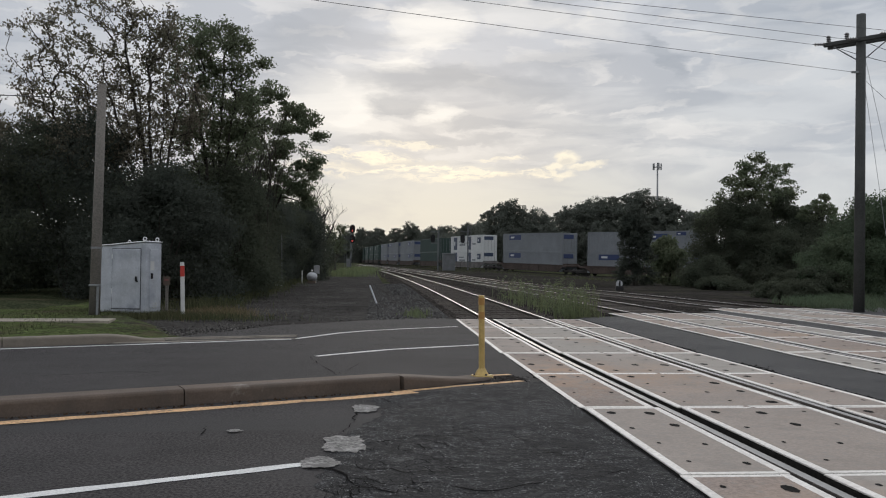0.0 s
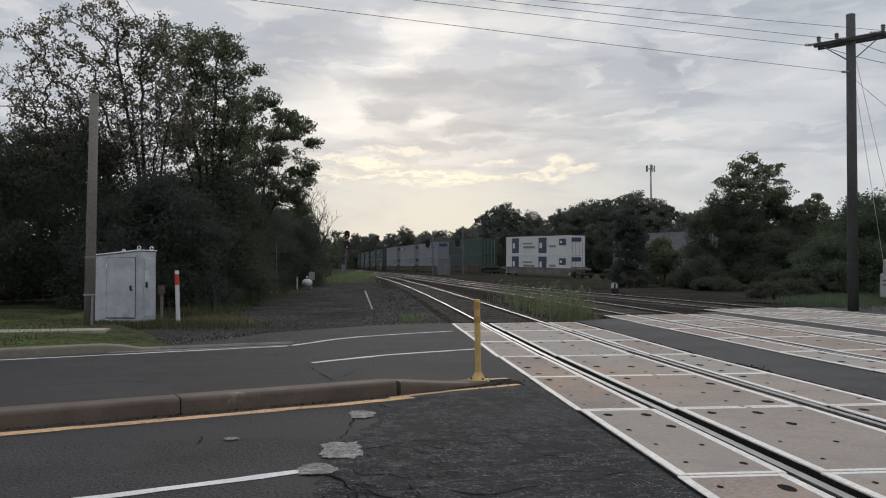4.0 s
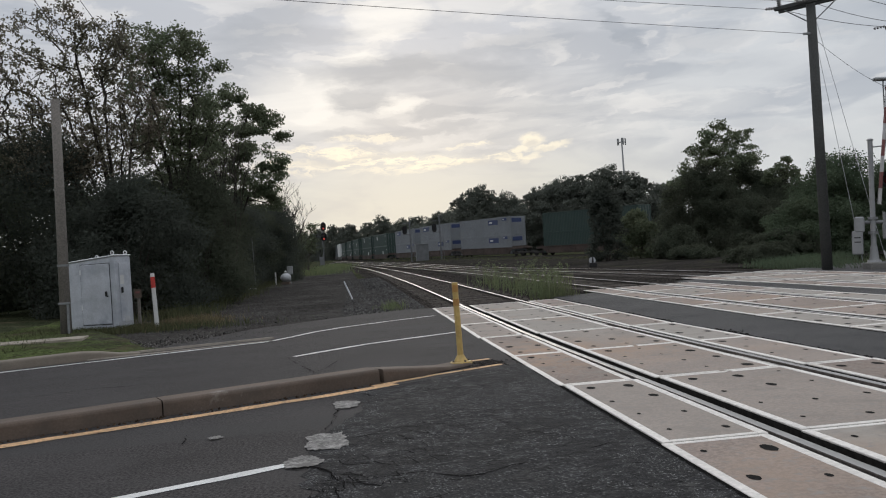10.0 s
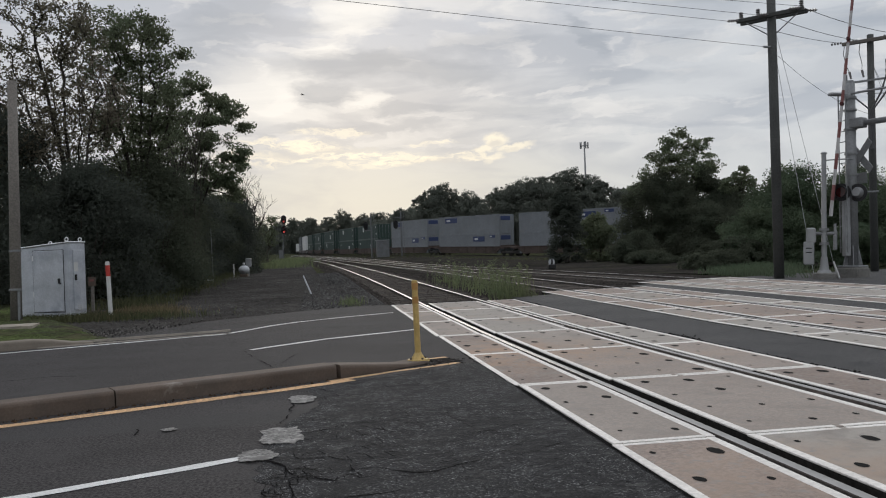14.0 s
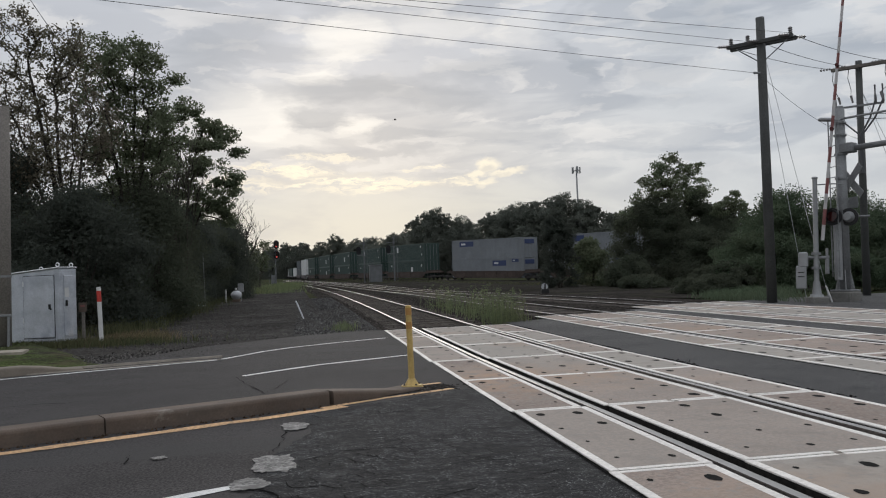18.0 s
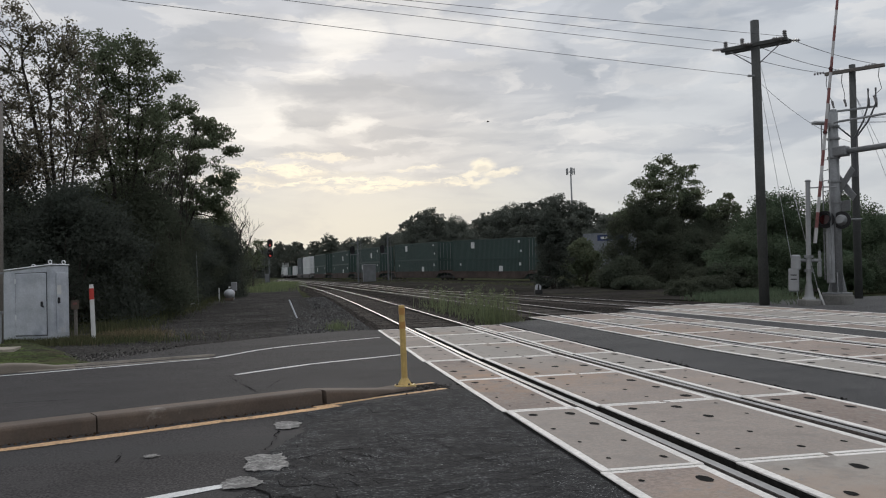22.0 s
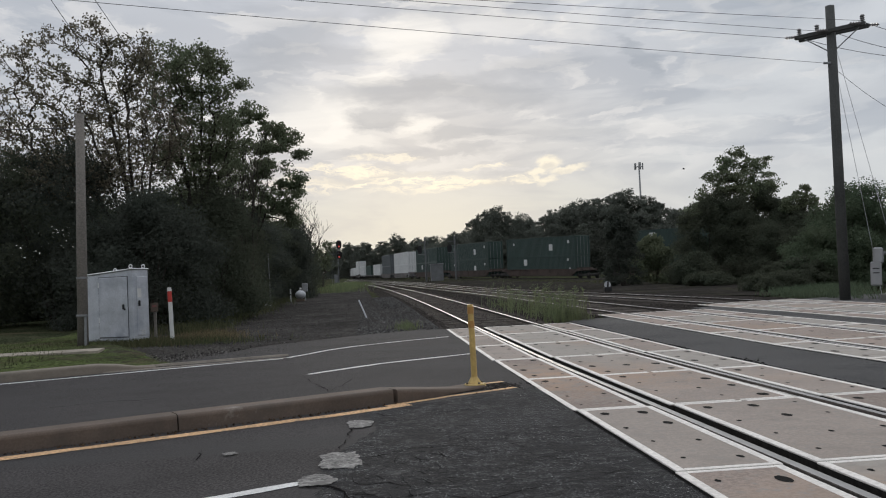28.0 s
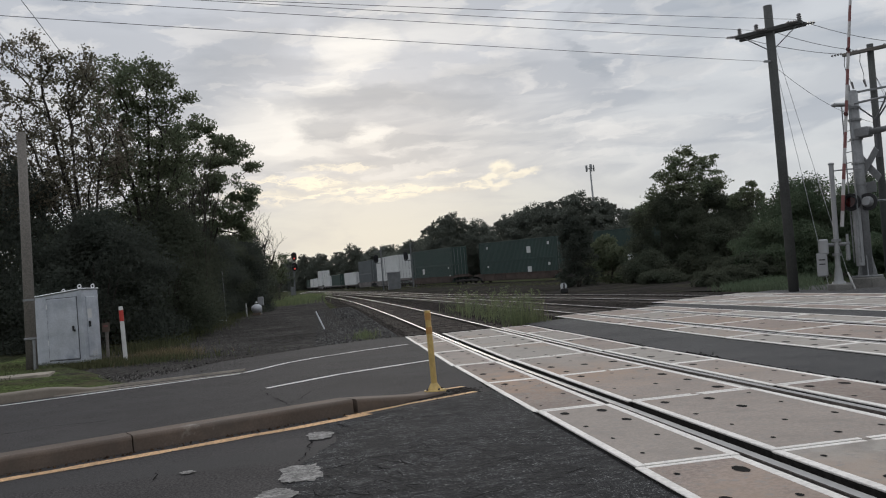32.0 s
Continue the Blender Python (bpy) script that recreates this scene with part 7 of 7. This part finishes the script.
# the torn edge of the resurfaced patch and the strands that run from it
CRACKS += [([(-2.82, 2.24), (-2.82, 1.82), (-2.88, 1.42)], 0.022), ([(-3.08, 0.34), (-3.01, 0.26), (-2.92, 0.26), (-2.84, 0.16), (-2.79, 0.0), (-2.8, -0.17), (-2.85, -0.22), (-2.9, -0.35), (-2.9, -0.8)], 0.020), ([(-2.79, 0.0), (-2.72, -0.19), (-2.75, -0.37), (-2.73, -0.6), (-2.78, -1.2)], 0.022),
           ([(-2.76, -0.15), (-2.65, -0.22), (-2.54, -0.3), (-2.4, -0.12), (-2.24, -0.14), (-2.08, -0.29), (-1.99, -0.32), (-1.85, -0.22), (-1.62, -0.12), (-1.32, -0.02), (-1.02, 0.17)], 0.017), ([(-2.78, 0.45), (-2.7, 0.23), (-2.55, 0.24), (-2.41, 0.12), (-2.28, 0.15), (-2.12, 0.2)], 0.016), ([(-2.71, 1.03), (-2.58, 1.09), (-2.36, 1.23), (-2.14, 1.26), (-1.91, 1.28), (-1.7, 1.28)], 0.016),
           ([(-2.18, 1.28), (-2.19, 0.85), (-2.18, 0.56), (-2.23, 0.23)], 0.012), ([(-2.01, -0.34), (-1.96, -0.16), (-1.87, -0.15)], 0.012), ([(-2.61, 3.06), (-2.47, 2.82), (-2.3, 2.96), (-2.02, 2.9), (-1.73, 2.92), (-1.39, 2.89)], 0.016), ([(-2.08, -0.51), (-2.19, -0.65), (-2.34, -0.66), (-2.5, -0.67)], 0.016), ([(-2.98, 0.65), (-2.9, 0.69), (-2.8, 0.7)], 0.016), ([(-1.7, 0.49), (-1.45, 0.69), (-1.29, 0.49), (-0.9, 0.55)], 0.010), ([(-2.68, 2.57), (-2.53, 2.43), (-2.39, 2.62)], 0.016), ([(-3.96, 1.34), (-3.97, 1.74), (-3.88, 1.91)], 0.012)]

cracks()


# ---- ties ----
def ties():
    me = Geo().box((0, 0, 0), (2.6, 0.23, 0.18), bev=0.012).mesh("tie", M["tie"])
    rnd = random.Random(4)
    for i, n in ((0, 110), (1, 70), (2, 60)):
        for k in range(n):
            y = ENDS[i] + 0.35 + 0.52 * k
            x = track_x(i, y)
            s = (track_x(i, y + 1) - track_x(i, y - 1)) / 2
            part("tie", me, None, tracks[i], at=Matrix.Translation((x + rnd.uniform(-0.04, 0.04), y, gz(x, y) - 0.137 + rnd.uniform(-0.008, 0.004))) @ Matrix.Rotation(-s + rnd.uniform(-0.012, 0.012), 4, "Z"))


ties()


# ---- the freight train ----
TRAIN_LINE = ((-75, 720), (-46, 570), (-26, 450), (-12, 345), (-4.5, 265), (1.1, 210.6), (10.3, 155.7), (17.2, 129.3), (23.5, 113.6), (29.7, 103.0), (36.9, 94.4), (47.2, 86.3), (63.5, 78.2), (91.9, 69.5), (138.1, 57.6), (223.9, 40.8))
SPEED = 6.75


def smooth_line(ctrl, n=40):
    c = np.array(ctrl, float)
    c = np.vstack([2 * c[0] - c[1], c, 2 * c[-1] - c[-2]])
    out = []
    for i in range(1, len(c) - 2):
        p0, p1, p2, p3 = c[i - 1:i + 3]
        for u in np.linspace(0, 1, n, endpoint=False):
            out.append(0.5 * (2 * p1 + (p2 - p0) * u + (2 * p0 - 5 * p1 + 4 * p2 - p3) * u * u + (3 * p1 - p0 - 3 * p2 + p3) * u ** 3))
    out = np.array(out)
    return out, np.r_[0, np.cumsum(np.linalg.norm(np.diff(out, axis=0), axis=1))]


LINE, LINE_S = smooth_line(TRAIN_LINE)


def on_line(s):
    x, y = np.interp(s, LINE_S, LINE[:, 0]), np.interp(s, LINE_S, LINE[:, 1])
    return Vector((x, y, gz(x, y)))


def car_pose(s, length):
    """A car that rests with its two bogies on the line; its own +x points ahead."""
    a, b = on_line(s), on_line(s + length)
    mid, d = (a + b) / 2, b - a
    return Matrix.Translation(mid) @ Matrix.Rotation(math.atan2(d.y, d.x), 4, "Z") @ Matrix.Rotation(-math.atan2(d.z, d.xy.length), 4, "Y")


M.update({
    "box_grey": material("grey_container_paint", (0.165, 0.178, 0.192), 0.55, coarse=(0.5, 0.12), fine=(8, 0.08), stain=((0.2, 0.18, 0.17), 1.2, 0.6, 0.8), local=True),
    "box_white": material("white_container_paint", (0.52, 0.53, 0.525), 0.5, coarse=(0.5, 0.08), fine=(8, 0.06), stain=((0.45, 0.42, 0.38), 1.0, 0.62, 0.8), local=True),
    "box_green": material("dark_green_container_paint", (0.019, 0.040, 0.034), 0.5, coarse=(0.5, 0.15), fine=(8, 0.1), local=True),
    "box_dark": material("dark_grey_container_paint", (0.075, 0.085, 0.09), 0.55, coarse=(0.5, 0.15), fine=(8, 0.1), local=True),
    "well": material("rusty_brown_car_paint", (0.06, 0.043, 0.036), 0.8, coarse=(0.8, 0.3), fine=(6, 0.2), local=True),
    "well_grey": material("dusty_grey_car_paint", (0.13, 0.12, 0.115), 0.8, coarse=(0.8, 0.3), fine=(6, 0.2), local=True),
    "logo_blue": material("blue_logo_panel", (0.025, 0.04, 0.11), 0.5, local=True),
    "logo_dark": material("dark_blue_logo_panel", (0.03, 0.045, 0.085), 0.5, local=True),
    "bogie": material("grimy_bogie_steel", (0.03, 0.027, 0.025), 0.85, coarse=(3, 0.3), local=True),
})


def container_meshes(L_, h, paint):
    """Corrugated box with corner posts; the origin is at the middle of its floor."""
    w = 2.6
    body = Geo().box((0, 0, h / 2), (L_ - 0.04, w - 0.09, h - 0.02), bev=0.02).mesh("container", M[paint])
    n, walls = int(L_ / 0.28), []
    for side in (-1, 1):
        vs = []
        for i in range(n * 2 + 1):
            x = -L_ / 2 + 0.1 + (L_ - 0.2) * i / (n * 2)
            y = side * (w / 2 - (0.0 if i % 2 else 0.035))
            vs += [(x, y, 0.14), (x, y, h - 0.1)]
        fs = [(2 * i, 2 * i + 2, 2 * i + 3, 2 * i + 1) if side < 0 else (2 * i, 2 * i + 1, 2 * i + 3, 2 * i + 2) for i in range(n * 2)]
        walls.append(Geo().add(vs, fs).mesh("side_wall", M[paint]))
    post = Geo().box((0, 0, h / 2), (0.16, 0.14, h), bev=0.015).mesh("corner_post", M[paint])
    beam = Geo().box((0, 0, 0), (L_ - 0.3, 0.1, 0.14), bev=0.01).mesh("side_rail", M[paint])
    bar = Geo().cyl((0, 0, 0.15), (0, 0, h - 0.15), 0.025, n=6).mesh("door_bar", M["steel"])
    return body, walls, post, beam, bar


CONTAINER = {}


def container(parent, z, L_, paint, marks):
    key, h = (L_, paint), 2.80
    if key not in CONTAINER:
        CONTAINER[key] = container_meshes(L_, h, paint)
    body, walls, post, beam, bar = CONTAINER[key]
    words = {"box_grey": "pale grey", "box_white": "white", "box_green": "dark green", "box_dark": "dark grey"}[paint]
    c = part("container", body, None, parent, words + " corrugated freight container", at=(0, 0, z))
    for wl in walls:
        part("side_wall", wl, None, c)
    for sx in (-1, 1):
        for sy in (-1, 1):
            part("corner_post", post, None, c, at=(sx * (L_ / 2 - 0.07), sy * 1.245, 0))
    part("side_rail", beam, None, c, at=(0, -1.262, 0.07))
    part("side_rail", beam, None, c, at=(0, -1.262, h - 0.05))
    for sy in (-0.9, -0.3, 0.3, 0.9):
        part("door_bar", bar, None, c, at=(L_ / 2 - 0.005, sy, 0))
    for x, zz, lx, lz, mt in marks:
        if x > L_ / 2 - 0.7 or x < -L_ / 2 + 0.7:
            continue
        p = part("painted_panel", Geo().box((x, -1.315, zz), (lx, 0.012, lz)), M[mt], c, "painted panel without readable words")
        if lx > 1.2 and mt.startswith("logo"):
            part("pale_mark", Geo().box((x - lx * 0.22, -1.324, zz), (lx * 0.3, 0.008, lz * 0.35)), M["box_white"], c, "pale bar on the panel")
    if marks and marks is not TAG_A and marks is not TAG_B:
        part("front_panel", Geo().box((L_ / 2 + 0.03, -0.2, h - 0.55), (0.012, 1.7, 0.6)), M[marks[0][4]], c, "dark panel on the container's end")
    return c


def flat_car(label, paint, L_=16.15, boxes=1):
    """A low flat car with one container or trailer body on it."""
    t = thing("flat_car", label, "railway wagon", group="freight train")
    part("deck", Geo().box((0, 0, 1.0), (L_ + 2.0, 2.7, 0.25), bev=0.03).box((0, 0, 0.8), (L_ * 0.6, 0.5, 0.4)), M["well_grey"], t)
    bogie(t, -L_ / 2 + 0.6)
    bogie(t, L_ / 2 - 0.6)
    container(t, 1.13, L_, paint, [])
    return t


def bogie(parent, x):
    b = part("bogie", Geo().box((x, 0, 0.5), (2.3, 2.2, 0.28), bev=0.05).box((x, -1.05, 0.5), (2.4, 0.16, 0.36), bev=0.05).box((x, 1.05, 0.5), (2.4, 0.16, 0.36), bev=0.05), M["bogie"], parent)
    for dx in (-0.88, 0.88):
        for sy in (-0.75, 0.75):
            part("wheel", Geo().cyl((x + dx, sy - 0.06, 0.42), (x + dx, sy + 0.06, 0.42), 0.42, n=20), M["bogie"], b)


def well_car(label, boxes, well="well", L_=16.5, name="well_car"):
    """A double-stack well car: open well with low sides, two containers in it."""
    t = thing(name, label, "railway wagon", group="freight train")
    g = Geo()
    half = L_ / 2 + 0.25
    for sy in (-1, 1):
        vs = []
        for x, z in ((-half - 1.1, 1.05), (-half, 1.05), (-half + 0.9, 0.42), (half - 0.9, 0.42), (half, 1.05), (half + 1.1, 1.05)):
            vs += [(x, sy * 1.36, z), (x, sy * 1.46, z), (x, sy * 1.46, 1.35 if abs(x) < half + 0.1 else 1.25), (x, sy * 1.36, 1.35 if abs(x) < half + 0.1 else 1.25)]
        for i in range(5):
            g.add(vs[i * 4:i * 4 + 8], [(0, 1, 5, 4), (1, 2, 6, 5), (2, 3, 7, 6), (3, 0, 4, 7)] if sy > 0 else [(4, 5, 1, 0), (5, 6, 2, 1), (6, 7, 3, 2), (7, 4, 0, 3)])
        g.box((0, sy * 1.48, 1.32), (2 * half, 0.1, 0.10))
        for k in range(7):
            g.box((-half + 1.2 + (2 * half - 2.4) * k / 6, sy * 1.48, 0.86), (0.12, 0.06, 0.9))
    g.box((0, 0, 0.36), (2 * half - 1.8, 2.8, 0.08))
    for sx in (-1, 1):
        g.box((sx * (half + 0.6), 0, 1.2), (1.2, 2.7, 0.22), bev=0.03)
        g.box((sx * (half + 0.1), 0, 1.3), (0.2, 2.7, 0.5))
    part("body", g, M[well], t)
    bogie(t, -half - 0.9)
    bogie(t, half + 0.9)
    for (paint, marks), z in zip(boxes, (0.38, 3.19)):
        container(t, z, L_, paint, marks)
    return t


BLUE_A = [(-4.6, 2.2, 3.4, 0.75, "logo_blue")]
BLUE_B = [(3.0, 2.1, 3.0, 0.75, "logo_blue"), (6.5, 2.45, 1.4, 0.4, "logo_blue")]
DARKS = [(-5.6, 1.45, 1.9, 2.3, "logo_dark"), (1.6, 1.45, 2.0, 2.3, "logo_dark"), (6.5, 1.9, 1.6, 0.95, "logo_dark"), (-2.3, 1.75, 2.6, 0.22, "box_grey"), (-1.9, 1.2, 3.0, 0.32, "box_grey"), (4.1, 1.3, 1.6, 0.3, "box_grey")]
TAG_A = [(-3.4, 2.0, 0.8, 0.9, "box_white"), (6.6, 2.3, 0.35, 0.3, "box_white"), (7.0, 1.0, 0.3, 0.3, "box_white")]
TAG_B = [(2.8, 1.3, 0.8, 0.9, "box_white"), (-6.3, 2.0, 0.3, 0.3, "box_white"), (6.8, 2.0, 0.4, 0.4, "box_white")]
GREY = "double-stack well car carrying two pale grey containers"
GREEN = "double-stack well car carrying two dark green containers"
# where each car's rear bogie stands on the line at the start, and what it carries
CONSIST = [
    (662.4, GREY, "box_grey", BLUE_A, BLUE_A), (640.9, GREY, "box_grey", BLUE_A, BLUE_A), (619.4, GREY, "box_grey", BLUE_A, BLUE_B), (597.9, GREY, "box_grey", BLUE_A, BLUE_A),
    (573.7, "double-stack well car carrying two white containers with dark panels", "box_white", DARKS, DARKS),
    (548.7, GREEN, "box_green", [], []), (524.8, GREY, "box_grey", BLUE_B, BLUE_B), (504.4, GREY, "box_grey", BLUE_B, BLUE_A), (483.7, GREY, "box_grey", BLUE_B, BLUE_A),
    (458.5, GREEN, "box_green", TAG_B, TAG_A), (438.1, GREEN, "box_green", TAG_B, TAG_A), (414.3, GREEN, "box_green", TAG_A, TAG_B), (391.9, GREEN, "box_green", TAG_B, TAG_B), (367.6, GREEN, "box_green", TAG_A, []),
]
train_cars = []


WHITE_S = "double-stack well car carrying two short white containers"
DARK_S = "double-stack well car carrying two short dark containers"
# short stacks, then single containers on low cars
TAIL = [(345.0, WHITE_S, "box_white", 15.5, 2), (327.5, DARK_S, "box_dark", 12.6, 2)]
ONE = {"box_white": "low flat car carrying one white container", "box_green": "low flat car carrying one dark green container", "box_dark": "low flat car carrying one dark grey container"}
TAIL += [(s0, ONE[c], c, L_, 1) for s0, c, L_ in ((309.0, "box_white", 14.6), (286.0, "box_green", 16.15), (264.0, "box_white", 16.15), (224.0, "box_white", 16.15), (204.0, "box_white", 16.15), (184.0, "box_green", 16.15), (163.0, "box_white", 16.15), (142.0, "box_dark", 16.15), (121.0, "box_white", 16.15))]
TAIL += [(243.5, WHITE_S, "box_white", 12.2, 2)]


def freight_line():
    """The track under the train: ballast and two rails."""
    ss = np.arange(60, LINE_S[-1] - 2, 4.0)
    t = thing("railway_track", "curved freight track beyond the weeds", "railway track", group="railway tracks", kind="structure")
    pts, nor = [], []
    for s in ss:
        a, b = on_line(s - 1), on_line(s + 1)
        d = (b - a).normalized()
        pts.append(on_line(s))
        nor.append(Vector((d.y, -d.x, 0)).normalized())
    vs = [tuple(p + n * o + Vector((0, 0, z))) for p, n in zip(pts, nor) for o, z in ((-3.0, -0.5), (-1.7, -0.16), (1.7, -0.16), (3.0, -0.5))]
    part("ballast", array_mesh("ballast", vs, [(4 * i + k, 4 * i + k + 1, 4 * i + k + 5, 4 * i + k + 4) for i in range(len(ss) - 1) for k in range(3)], M["ballast"], True), None, t)
    for o in (-0.7525, 0.7525):
        part("rail", Geo().tube([p + n * o - Vector((0, 0, 0.08)) for p, n in zip(pts, nor)], 0.08, 4), M["rail_side"], t)


def build_train():
    freight_line()
    for s0, label, paint, low, high in CONSIST:
        train_cars.append((well_car(label, ((paint, low), (paint, high)), "well_grey" if paint == "box_white" else "well"), s0 + 2.0, 17.2))
    for s0, label, paint, L_, n in TAIL:
        car = well_car(label, ((paint, []), (paint, [])), "well_grey", L_) if n == 2 else flat_car(label, paint, L_)
        train_cars.append((car, s0 + 1.8, L_ - 0.6))


build_train()


# ---- a bird over the tracks ----
def build_bird():
    t = thing("bird", "small dark bird gliding across the sky", "bird")
    part("body", Geo().ball((0, 0, 0), 0.07, n=10, squash=(2.2, 0.8, 0.8)).ball((0.17, 0, 0.02), 0.04, n=8), M["black"], t, smooth=True)
    part("tail", Geo().add([(-0.13, -0.02, 0), (-0.13, 0.02, 0), (-0.30, 0.06, 0.0), (-0.30, -0.06, 0.0), (-0.13, 0, 0.02), (-0.30, 0, 0.012)], [(0, 3, 2, 1), (0, 1, 4), (1, 2, 5, 4), (3, 0, 4, 5), (2, 3, 5)]), M["black"], t)
    for s_ in (-1, 1):
        vs = [(0.08, s_ * 0.04, 0.02), (0.02, s_ * 0.24, 0.09), (-0.07, s_ * 0.46, 0.06), (-0.10, s_ * 0.26, 0.08), (-0.08, s_ * 0.04, 0.01)]
        part("wing", Geo().add(vs + [(x, y, z - 0.014) for x, y, z in vs], [(0, 1, 2, 3, 4), (9, 8, 7, 6, 5)] + [(i, (i + 1) % 5, (i + 1) % 5 + 5, i + 5) for i in range(5)]), M["black"], t)
    return t


bird = build_bird()


def build_insect():
    t = thing("insect", "tiny dark insect darting through the air", "insect")
    part("body", Geo().ball((0, 0, 0), 0.0032, n=8, squash=(1.7, 0.8, 0.8)).ball((0.0062, 0, 0), 0.0022, n=8), M["black"], t, smooth=True)
    for s_ in (-1, 1):
        vs = [(0.002, s_ * 0.002, 0.002), (0.001, s_ * 0.008, 0.006), (-0.004, s_ * 0.007, 0.006), (-0.003, s_ * 0.002, 0.002)]
        part("wing", Geo().add(vs + [(x, y, z - 0.0006) for x, y, z in vs], [(0, 1, 2, 3), (7, 6, 5, 4)] + [(i, (i + 1) % 4, (i + 1) % 4 + 4, i + 4) for i in range(4)]), M["black"], t)
    return t


insect = build_insect()


# ---- all that moves ----
def motions():
    for car, s0, length in train_cars:
        walk(car, [(t, car_pose(s0 + SPEED * t, length)) for t in range(0, 33, 2)])
    walk(bird, [(t, pose(x, y, z, 0, 0, -5)) for t, x, y, z in ((0, -43.0, 93.2, 22.5), (8, -20.5, 91.2, 21.2), (16, 2.1, 89.2, 19.9), (24, 24.6, 87.2, 18.5), (28, 35.9, 92.2, 13.5), (32, 47.1, 99.2, 3.0))])
    walk(insect, [(t, pose(x, y, z, 0, 0, 165)) for t, x, y, z in ((0, 9.0, -6.0, 4.5), (21.5, 9.0, -6.0, 4.5), (22.6, 0.2, -2.2, 3.1), (22.9, -1.16, -1.35, 2.20), (23.0, -1.50, -1.19, 1.97), (23.1, -1.84, -1.09, 1.90), (23.5, -2.78, -1.03, 1.90), (24.0, -5.4, -1.6, 2.0), (25.5, -10.0, -6.0, 2.5), (32, -10.0, -6.0, 2.5))])


motions()
